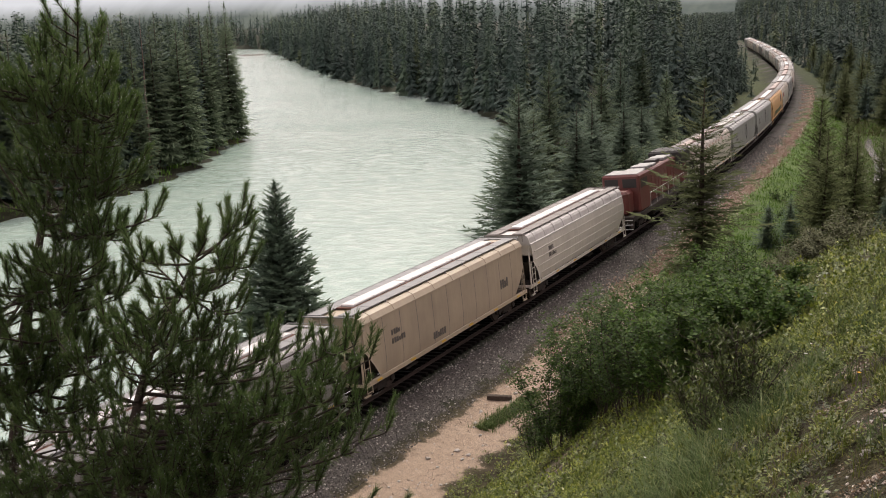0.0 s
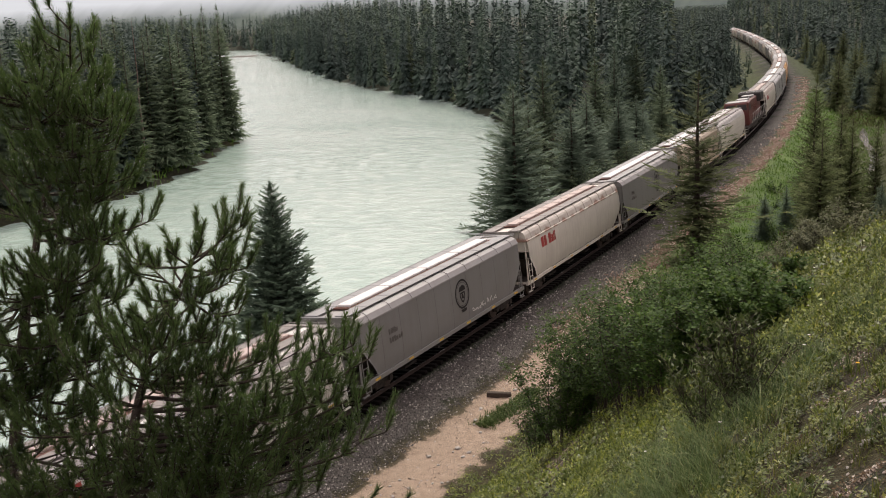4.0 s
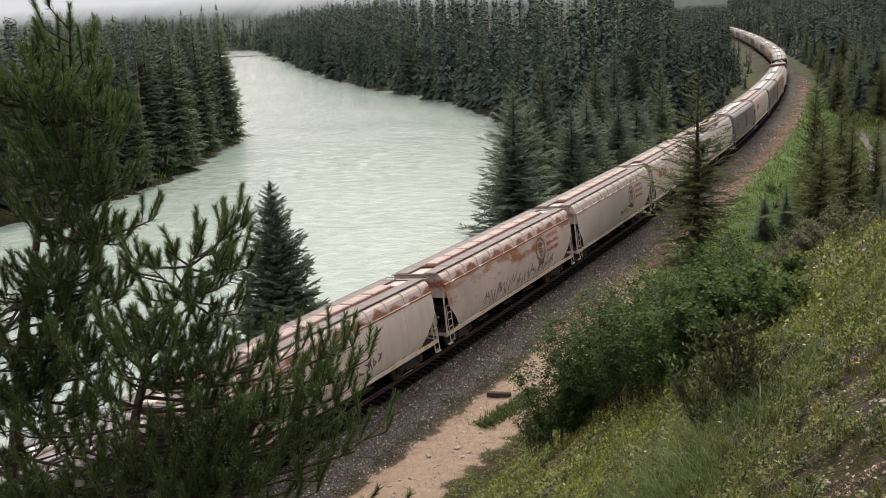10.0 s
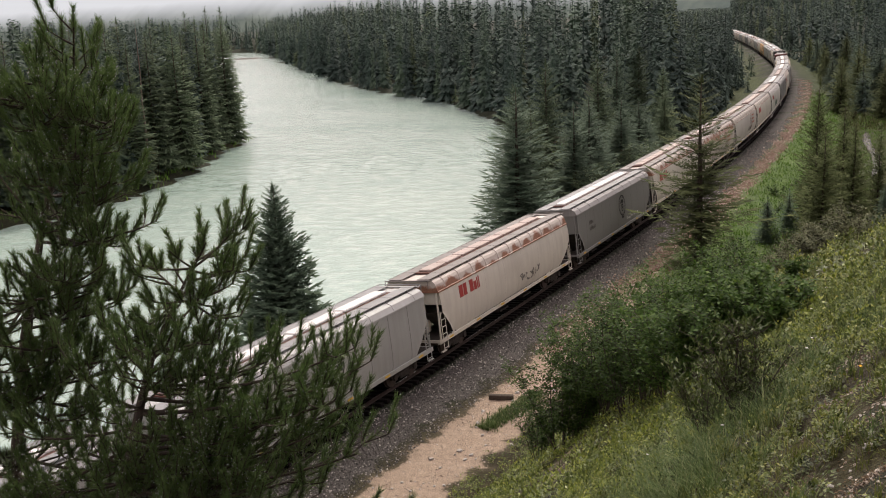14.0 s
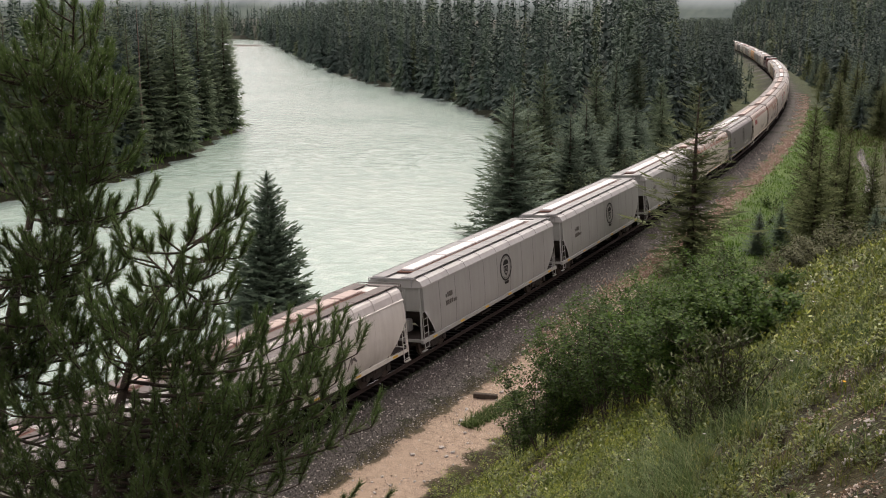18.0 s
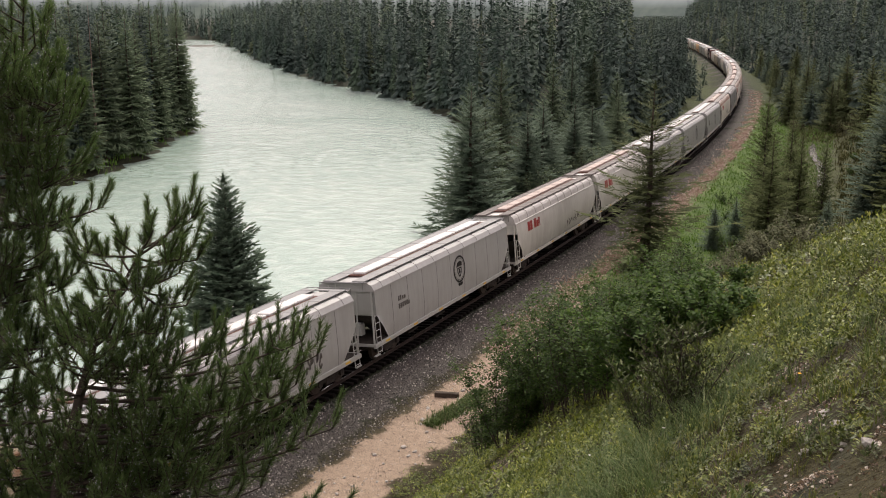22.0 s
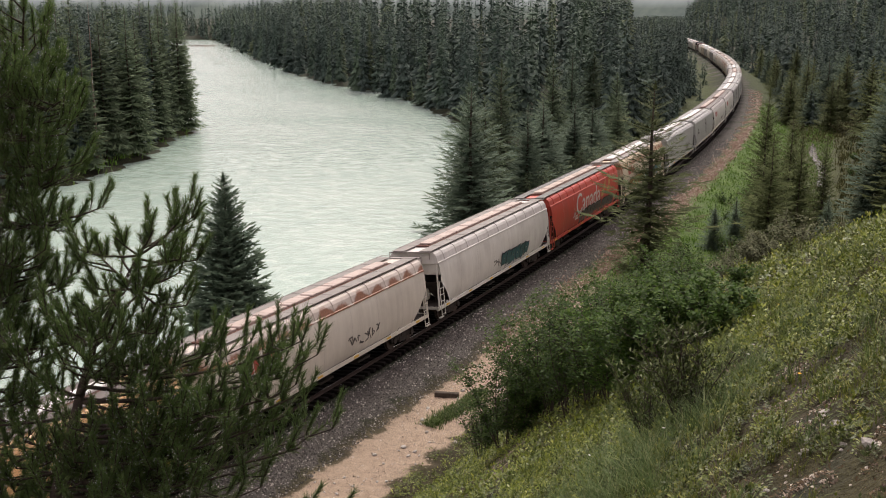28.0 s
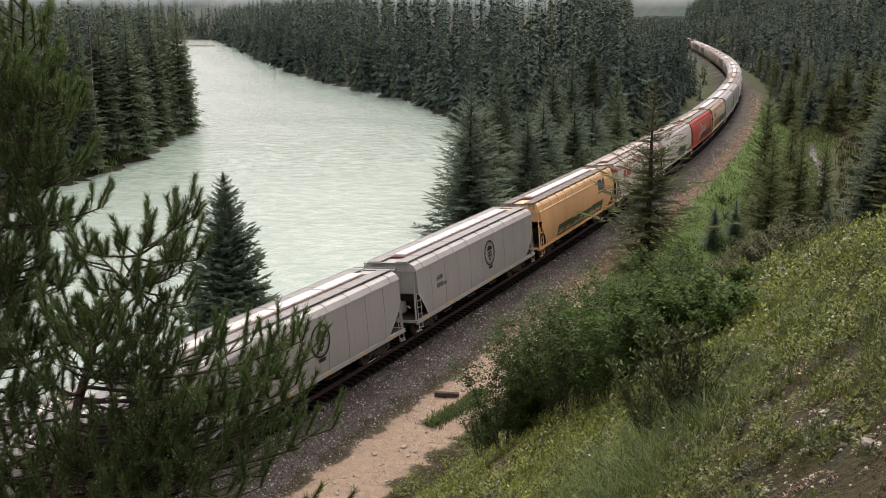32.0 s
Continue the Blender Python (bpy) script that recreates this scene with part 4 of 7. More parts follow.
def ring_mesh(r, mat_ring):
    """A round emblem as plain shapes: a thin ring, a shield and a block above it, a tail below."""
    bm = bmesh.new()
    n = 28
    for i in range(n):
        a, b = 6.283 * i / n, 6.283 * (i + 1) / n
        for r0, r1 in ((1.0, 0.86), (0.8, 0.77)):
            poly(bm, [(0.0, r * r0 * math.cos(a), r * r0 * math.sin(a)), (0.0, r * r0 * math.cos(b), r * r0 * math.sin(b)),
                      (0.0, r * r1 * math.cos(b), r * r1 * math.sin(b)), (0.0, r * r1 * math.cos(a), r * r1 * math.sin(a))])
    shield = ((-0.36, 0.12), (0.36, 0.12), (0.36, -0.2), (0.18, -0.5), (0.0, -0.62), (-0.18, -0.5), (-0.36, -0.2))
    for (a, b), (c, d) in zip(shield, shield[1:] + shield[:1]):
        poly(bm, [(0, a * r, b * r), (0, c * r, d * r), (0, 0.66 * c * r, (0.66 * (d + 0.2) - 0.2) * r), (0, 0.66 * a * r, (0.66 * (b + 0.2) - 0.2) * r)])
    poly(bm, [(0, -0.5 * r, 0.2 * r), (0, 0.5 * r, 0.2 * r), (0, 0.42 * r, 0.46 * r), (0, 0.1 * r, 0.6 * r), (0, -0.3 * r, 0.5 * r)])
    poly(bm, [(0, -0.16 * r, -0.3 * r), (0, 0.16 * r, -0.3 * r), (0, 0.1 * r, 0.0), (0, -0.1 * r, 0.0)])
    poly(bm, [(0, -0.4 * r, -1.02 * r), (0, 0.4 * r, -1.02 * r), (0, 0.3 * r, -1.22 * r), (0, -0.3 * r, -1.22 * r)])
    bmesh.ops.recalc_face_normals(bm, faces=bm.faces)
    return mesh_bm("emblem", bm, mat_ring)


def leaf_marks():
    bm = bmesh.new()
    for k, (y, z, a) in enumerate(((0.0, 0.0, 0.5), (0.7, 0.3, 0.9), (1.5, 0.1, 0.35), (2.2, 0.4, 1.1))):
        c, s = math.cos(a), math.sin(a)
        pts = [(0, 0), (0.5, 0.28), (1.3, 0.0), (0.5, -0.28)]
        poly(bm, [(0.0, y + c * u - s * v, z + s * u + c * v) for u, v in pts])
    return mesh_bm("wheat_emblem", bm, M["mark_wheat"])


CACHE = {}


def wagon_parts(key):
    """Shared meshes of one style: a list of (name, mesh, pose, label, parent index)."""
    st = STYLES[key]
    prof, out = st["prof"], []
    flat = prof is FLAT
    rng = random.Random(key)
    half = HALF.get(key, 8.55 if not flat else 8.3)
    V, F = shell(prof, half, 1.3 if not flat else 1.15, 2.45)
    me = mesh_np("side_walls", V, F, st["paint"], True)
    out.append(("body", me, None, "", None))
    wt_, zt = prof[-1]
    # end walls and slope sheets
    for sy in (-1, 1):
        bm = bmesh.new()
        ring = [(sgn * w * 0.985, z) for sgn, pr in ((1, prof), (-1, prof[::-1])) for w, z in pr if z > 2.3]
        poly(bm, [(w, sy * (half - 0.12), z) for w, z in ring])
        bmesh.ops.recalc_face_normals(bm, faces=bm.faces)
        out.append(("end_wall", mesh_bm("end_wall", bm, st["paint"]), None, "", None))
        bm = bmesh.new()
        poly(bm, [(-1.5, sy * (half - 0.13), 2.38), (1.5, sy * (half - 0.13), 2.38), (1.38, sy * 5.2, 0.9), (-1.38, sy * 5.2, 0.9)])
        for sx in (-1, 1):
            poly(bm, [(sx * 1.44, sy * (half - 0.13), 2.36), (sx * 1.40, sy * (half - 1.5), 1.04), (sx * 0.4, sy * (half - 1.5), 1.04), (sx * 0.4, sy * (half - 0.13), 2.36)])
        bmesh.ops.recalc_face_normals(bm, faces=bm.faces)
        out.append(("slope_sheet", mesh_bm("slope_sheet", bm, M["steel_dark"]), None, "dark hopper slope sheet", None))
    # roof: a band that leans in from the eaves and a level deck, closed at the ends
    zr, kw, kz = 4.09, 1.22, 4.05
    bm = bmesh.new()
    if flat:
        side = [(wt_ + 0.03, zt - 0.06), (wt_ + 0.03, zt), (1.46, 3.93), (1.40, 3.96), (kw, kz)]
    else:
        side = [(wt_ + 0.05, zt - 0.09), (wt_ + 0.05, zt - 0.02), (wt_, zt), (1.42, 3.84), (1.34, 3.97), (kw, kz)]
    sec = [(-w, z) for w, z in side] + [(w, z) for w, z in side[::-1]]
    rows = [[bm.verts.new((w, y, z)) for w, z in sec] for y in (-half - 0.04, half + 0.04)]
    for j in range(len(sec) - 1):
        bm.faces.new((rows[0][j], rows[0][j + 1], rows[1][j + 1], rows[1][j]))
    for rr in rows:
        bm.faces.new(rr)
    bmesh.ops.recalc_face_normals(bm, faces=bm.faces)
    out.append(("roof", mesh_bm("roof", bm, st["roof"]), None, "", None))
    # roof stiffeners
    bm = bmesh.new()
    pts = side[1 if flat else 2:]
    for (w0, z0), (w1, z1) in zip(pts, pts[1:]):
        rod(bm, (w0, 0, z0 + 0.012), (w1, 0, z1 + 0.012), 0.035 if not flat else 0.016, 4)
    rib_me = mesh_bm("roof_rib", bm, st["roof"])
    nr = 11 if not flat else 9
    for i in range(nr):
        y = -half + 0.8 + i * (2 * half - 1.6) / (nr - 1)
        for sy in (0, 1):
            out.append(("roof_rib", rib_me, Matrix.Rotation(math.pi * sy, 4, "Z") @ Matrix.Translation((0, y, 0)), "", None))
    # running boards along both sides of the hatches, on brackets
    for sx in (-1, 1):
        bm = bmesh.new()
        box(bm, min(sx * 0.47, sx * 1.17), max(sx * 0.47, sx * 1.17), -half - 0.12, half + 0.12, zr + 0.03, zr + 0.065)
        rod(bm, (sx * 1.2, -half - 0.1, zr + 0.075), (sx * 1.2, half + 0.1, zr + 0.075), 0.014, 4)
        for i in range(nr):
            y = -half + 0.8 + i * (2 * half - 1.6) / (nr - 1)
            box(bm, sx * 1.2 - 0.03, sx * 1.2 + 0.03, y - 0.03, y + 0.03, zr - 0.1, zr + 0.09)
            box(bm, min(sx * 0.47, sx * 1.17), max(sx * 0.47, sx * 1.17), y + 0.6, y + 0.64, zr + 0.06, zr + 0.075)
        out.append(("running_board", mesh_bm("running_board", bm, st["walk"]), None, "grey walkway along the roof", None))
    for sy in (-1, 1):
        bm = bmesh.new()
        box(bm, -1.2, 1.2, sy * (half + 0.2) - 0.12, sy * (half + 0.2) + 0.12, zr - 0.01, zr + 0.02)
        y0, y1 = sy * (half + 0.05), sy * (half + 0.42)
        for sx in (-1, 1):
            rod(bm, (sx * 1.28, y0, zr - 0.02), (sx * 1.22, y1, zr + 0.06), 0.02, 5)
            rod(bm, (sx * 1.22, y1, zr + 0.06), (sx * 1.22, y1, zr - 0.35), 0.02, 5)
        rod(bm, (-1.22, y1, zr + 0.06), (1.22, y1, zr + 0.06), 0.02, 5)
        out.append(("end_running_board", mesh_bm("end_running_board", bm, st["walk"]), None, "", None))
    # hatch covers in a coaming
    hm = {"pink": P_HATCHPINK, "dull": P_HATCHDULL, "white": P_HATCHWHITE, "long": P_HATCHWHITE}.get(st["hatch"], P_HATCHPINK)
    nh = {"long": 3, "white": 4}.get(st["hatch"], 8)
    span = 14.2
    hl = span / nh
    bm = bmesh.new()
    box(bm, -0.47, 0.47, -span / 2 - 0.12, span / 2 + 0.12, zr, zr + 0.07, 0.01)
    out.append(("hatch_coaming", mesh_bm("hatch_coaming", bm, M["coaming"]), None, "dark hatch coaming", None))
    bm = bmesh.new()
    box(bm, -0.35, 0.35, -hl / 2 + 0.08, hl / 2 - 0.08, 0.0, 0.12, 0.03)
    for k in range(2 if nh > 4 else 4):
        y = -hl / 2 + (k + 0.5) * hl / (2 if nh > 4 else 4)
        box(bm, -0.4, 0.4, y - 0.02, y + 0.02, 0.1, 0.125)
    cover_me = mesh_bm("hatch_cover", bm, hm)
    for i in range(nh):
        out.append(("hatch_cover", cover_me, Matrix.Translation((0.0, -span / 2 + (i + 0.5) * hl, zr + 0.06)), "", None))
    # side sills
    for sx in (-1, 1):
        bm = bmesh.new()
        w0 = prof[0][0]
        box(bm, sx * w0 - 0.05, sx * w0 + 0.07 * sx + 0.02, -half - 0.3, half + 0.3, 0.86, 1.06, 0.015)
        out.append(("side_sill", mesh_bm("side_sill", bm, st["sill"]), None, "", None))
    bm = bmesh.new()
    box(bm, -0.01, 0.012, -0.2, 0.2, 0.0, 0.09)
    refl = mesh_bm("reflector", bm, M["reflector"])
    for i in range(6):
        for sx in (0, 1):
            out.append(("reflector", refl, Matrix.Rotation(math.pi * sx, 4, "Z") @ Matrix.Translation((prof[0][0] + 0.09, -half + 0.9 + i * (2 * half - 1.8) / 5, 0.92)), "yellow reflector strip", None))
    # vertical seams
    count, gap, tone, thick = (st["ribs"], 1.6, M["seam_dark"], 0.019) if st["ribs"] else (6, 2.6, M["seam"], 0.011)
    for sgn in (-1, 1):
        bm = bmesh.new()
        q = [(sgn * (w + 0.006), z) for w, z in prof]
        for (w0, z0), (w1, z1) in zip(q, q[1:]):
            poly(bm, [(w0, -thick, z0), (w0, thick, z0), (w1, thick, z1), (w1, -thick, z1)])
        bmesh.ops.recalc_face_normals(bm, faces=bm.faces)
        seam_me = mesh_bm("side_seam", bm, tone)
        for i in range(count):
            y = -half + gap + i * (2 * half - 2 * gap) / (count - 1)
            out.append(("side_seam", seam_me, Matrix.Translation((0, y, 0)), "", None))
    if key == "white_ribbed":
        for z in (1.5, 2.0, 2.5, 3.0):
            w = float(np.interp(z, [q[1] for q in prof], [q[0] for q in prof]))
            e = half - 0.3 - max(0.0, (2.35 - z) / 1.35) * 1.7
            for sx in (-1, 1):
                bm = bmesh.new()
                rod(bm, (sx * w, -e, z), (sx * w, e, z), 0.035, 5)
                out.append(("side_rib", mesh_bm("side_rib", bm, st["paint"]), None, "", None))
    # under body: centre sill, hoppers and outlets
    bm = bmesh.new()
    box(bm, -0.3, 0.3, -half - 0.4, half + 0.4, 0.62, 0.98)
    out.append(("centre_sill", mesh_bm("centre_sill", bm, M["steel_dark"]), None, "", None))
    bm = bmesh.new()
    top = [(-1.42, -1.55, 1.1), (1.42, -1.55, 1.1), (1.42, 1.55, 1.1), (-1.42, 1.55, 1.1)]
    low = [(-0.45, -0.5, 0.28), (0.45, -0.5, 0.28), (0.45, 0.5, 0.28), (-0.45, 0.5, 0.28)]
    vt, vl = [bm.verts.new(p) for p in top], [bm.verts.new(p) for p in low]
    for j in range(4):
        bm.faces.new((vt[j], vl[j], vl[(j + 1) % 4], vt[(j + 1) % 4]))
    bm.faces.new(vl)
    box(bm, -0.7, 0.7, -0.55, 0.55, 0.2, 0.3)
    hop = mesh_bm("hopper_bay", bm, M["steel_dark"])
    for y in (-3.3, 0.0, 3.3):
        out.append(("hopper_bay", hop, Matrix.Translation((0, y, 0)), "", None))
    # ends: platform, posts, ladders, coupler
    lad = ladder_mesh(0.55, 2.5, st["sill"])
    lad2 = ladder_mesh(1.1, zt + 0.3, st["sill"])
    bm = bmesh.new()
    box(bm, -1.4, 1.4, half - 1.2, half + 0.24, 0.98, 1.06)
    deck = mesh_bm("end_platform", bm, M["steel_dark"])
    bm = bmesh.new()
    box(bm, -1.42, 1.42, half + 0.245, half + 0.3, 0.94, 1.08)
    for sx in (-1, 1):
        rod(bm, (sx * 1.42, half + 0.2, 1.0), (sx * 1.36, half - 0.05, zt), 0.05, 6)
        rod(bm, (sx * 0.5, half + 0.2, 1.0), (sx * 0.5, half - 0.05, zt - 0.2), 0.035, 6)
        box(bm, sx * 1.45 - 0.05, sx * 1.45 + 0.05, half - 0.15, half + 0.3, 0.45, 0.5)
    box(bm, -0.5, 0.0, half - 0.6, half - 0.2, 1.3, 1.9, 0.05)
    plat = mesh_bm("end_frame", bm, st["sill"])
    bm = bmesh.new()
    rod(bm, (0, half + 0.3, 0.8), (0, half + 0.85, 0.8), 0.11, 8)
    box(bm, -0.16, 0.16, half + 0.6, half + 0.9, 0.64, 0.96, 0.04)
    coup = mesh_bm("coupler", bm, M["steel_dark"])
    for sy in (0, 1):
        rot = Matrix.Rotation(math.pi * sy, 4, "Z")
        out.append(("end_platform", deck, rot, "dark end platform", None))
        out.append(("end_frame", plat, rot, "", None))
        out.append(("coupler", coup, rot, "", None))
        for sx in (-1, 1):
            out.append(("ladder", lad, rot @ Matrix.Translation((sx * 1.52, half - 0.3, 0)), "", None))
        out.append(("ladder", lad2, rot @ Matrix.Translation((0.9, half + 0.16, 0)) @ Matrix.Rotation(math.pi / 2, 4, "Z"), "", None))
        i = len(out)
        out.append(("truck", TRUCK, Matrix.Translation((0, 6.6 * (1 - 2 * sy), 0)), "", None))
        for y in (-0.88, 0.88):
            out.append(("wheelset", WHEELS, Matrix.Translation((0, y, 0)), "", i))
    # markings on both sides
    def on_side(me, y, z, nm, lab):
        if isinstance(me, list):
            for one in me:
                on_side(one, y, z, nm, lab)
            return
        for sx in (1, -1):
            w = float(np.interp(z, [p[1] for p in prof], [p[0] for p in prof]))
            w2 = float(np.interp(z + 0.5, [p[1] for p in prof], [p[0] for p in prof]))
            tilt = math.atan2(w - w2, 0.5)
            m = Matrix.Translation((sx * (w + 0.015), sx * y, z)) @ Matrix.Rotation(0 if sx > 0 else math.pi, 4, "Z") @ Matrix.Rotation(-tilt, 4, "Y")
            out.append((nm, me, m, lab, None))
    if st["emblem"] == "ring":
        on_side(ring_mesh(0.77, M["mark_black"]), 1.1, 2.6, "emblem", "black round emblem")
    if st["emblem"] == "crest":
        on_side(ring_mesh(0.72, M["mark_gold"]), 3.4, 2.6, "emblem", "brown round crest")
    for mk in st["marks"]:
        if mk == "cp":
            on_side(block_word(((0.40, 1.0), (0.36, 1.0), (-0.2, 0), (0.40, 1.0), (0.30, 0.72), (0.11, 0.95), (0.11, 1.0)), 0.62, M["mark_red"]), -6.6, 2.66, "lettering", "bold red lettering blocks")
        if mk == "name":
            for k in range(3):
                on_side(bars_text(rng, 9, 1.9, 0.2, M["mark_faded"]), 4.4, 3.05 - 0.42 * k, "lettering", "faded red lettering")
        if mk == "small":
            on_side(bars_text(rng, 4, 0.8, 0.25, M["mark_dark"]), -6.1, 2.6, "lettering", "small dark lettering")
            on_side(bars_text(rng, 6, 1.2, 0.25, M["mark_dark"]), -6.1, 2.2, "lettering", "small dark lettering")
        if mk == "sill":
            on_side(bars_text(rng, 6, 1.3, 0.35, M["mark_dark"]), -2.4, 1.3, "lettering", "dark lettering")
            on_side(bars_text(rng, 4, 1.0, 0.5, M["mark_dark"]), 5.2, 1.9, "lettering", "dark lettering")
        if mk == "canada":
            on_side(word_mesh("Canada", 2.15, M["mark_white"]), -3.3, 1.9, "lettering", "large white lettering")
            on_side(throw_up(3, 10, 9.5, 1.05, M["mark_black"], 1.12, -0.004), -2.4, 1.08, "outline", "black outline of the letters")
            on_side(throw_up(3, 10, 9.5, 1.05, M["mark_olive"], 1.0, 0.008), -2.4, 1.08, "graffiti", "dark green spray-paint letters")
            on_side(throw_up(3, 10, 9.5, 1.05, M["mark_dark"], 0.94, 0.018), -2.4, 1.08, "graffiti", "dark core of the letters")
            on_side(scribble(rng, 4.0, 0.6, 9, M["mark_white"], 0.05), -4.0, 1.5, "graffiti", "white spray-paint strokes")
            on_side(leaf_marks(), 3.4, 2.2, "wheat_emblem", "golden wheat leaves painted on the side")
        if mk == "big":
            on_side(block_word(((0.42, 1.0), (0.5, 1.0), (0.22, 0.7), (0.42, 1.0)), 0.85, M["mark_navy"]), 4.6, 2.75, "lettering", "bold dark blue lettering blocks")
            on_side(block_word(((2.3, 1.0),), 0.1, M["mark_navy"]), 4.4, 2.55, "underline", "dark blue underline")
        if mk == "tag":
            on_side(scribble(rng, 3.0, 0.6, 8, M["mark_dark"], 0.035), -1.5 + rng.uniform(-1, 3), 1.45, "graffiti", "dark spray-paint strokes")
        if mk == "tagmid":
            on_side(scribble(rng, 2.2, 1.0, 7, M["mark_dark"], 0.05), 3.2, 1.3, "graffiti", "dark spray-paint letters")
        if mk == "tagbig":
            on_side(scribble(rng, 10.0, 1.1, 26, M["mark_grey"], 0.03), -4.6, 1.15, "graffiti", "dark spray-paint strokes")
        if mk == "white":
            on_side(scribble(rng, 3.0, 0.35, 9, M["mark_white"], 0.022), 2.0, 1.3, "graffiti", "white spray-paint strokes")
        if mk == "green":
            on_side(throw_up(5, 5, 3.6, 0.95, M["mark_black"], 1.12, -0.004), -2.4, 1.35, "outline", "black outline of the letters")
            on_side(throw_up(5, 5, 3.6, 0.95, M["mark_green"], 1.0, 0.008), -2.4, 1.35, "graffiti", "green spray-paint letters")
        if mk == "blue":
            on_side(throw_up(6, 6, 4.6, 1.1, M["mark_black"], 1.12, -0.004), 0.0, 1.2, "outline", "black outline of the letters")
            on_side(throw_up(6, 6, 4.6, 1.1, M["mark_blue"], 1.0, 0.008), 0.0, 1.2, "graffiti", "blue spray-paint letters")
            on_side(throw_up(6, 6, 4.6, 1.1, M["mark_teal"], 0.94, 0.018), 0.0, 1.2, "graffiti", "teal core of the letters")
        if mk == "bluelow":
            on_side(throw_up(11, 7, 7.6, 1.3, M["mark_black"], 1.12, -0.004), -0.4, 1.12, "outline", "black outline of the letters")
            on_side(throw_up(11, 7, 7.6, 1.3, M["mark_teal"], 1.0, 0.008), -0.4, 1.12, "graffiti", "teal spray-paint letters")
            on_side(throw_up(11, 7, 7.6, 1.3, M["mark_blue"], 0.94, 0.018), -0.4, 1.12, "graffiti", "blue core of the letters")
            on_side(scribble(rng, 7.4, 1.1, 16, M["mark_white"], 0.02), -0.4, 1.2, "outline", "white highlights on the letters")
            on_side(throw_up(12, 6, 5.6, 1.45, M["mark_black"], 1.12, -0.004), -6.6, 1.1, "outline", "black outline of the letters")
            on_side(throw_up(12, 6, 5.6, 1.45, M["mark_olive"], 1.0, 0.008), -6.6, 1.1, "graffiti", "olive green spray-paint letters")
            on_side(throw_up(12, 6, 5.6, 1.45, M["mark_wheat"], 0.94, 0.018), -6.6, 1.1, "graffiti", "ochre core of the letters")
            on_side(scribble(rng, 5.4, 1.1, 14, M["mark_black"], 0.03), -6.6, 1.2, "outline", "black strokes over the letters")
        if mk == "greenlow":
            on_side(block_word(((3.6, 1.0), (4.4, 0.9), (3.2, 1.0)), 0.85, M["mark_deepgreen"]), -5.6, 1.12, "green_band", "dark green painted band")
            on_side(scribble(rng, 11.0, 0.7, 16, P_ORANGE, 0.035), -5.5, 1.2, "graffiti", "orange strokes over the green band")
    return out


def assemble(parts, name, label, category, group):
    root = tagged(new(name), label, category, group)
    made = []
    for nm, me, m, lab, up in parts:
        made.append(part(nm, me, made[up] if up is not None else root, lab, m))
    return root


def wagon(key):
    if key not in CACHE:
        CACHE[key] = wagon_parts(key)
    return assemble(CACHE[key], "hopper_wagon", STYLES[key]["label"], "freight wagon", "wagons of the train")


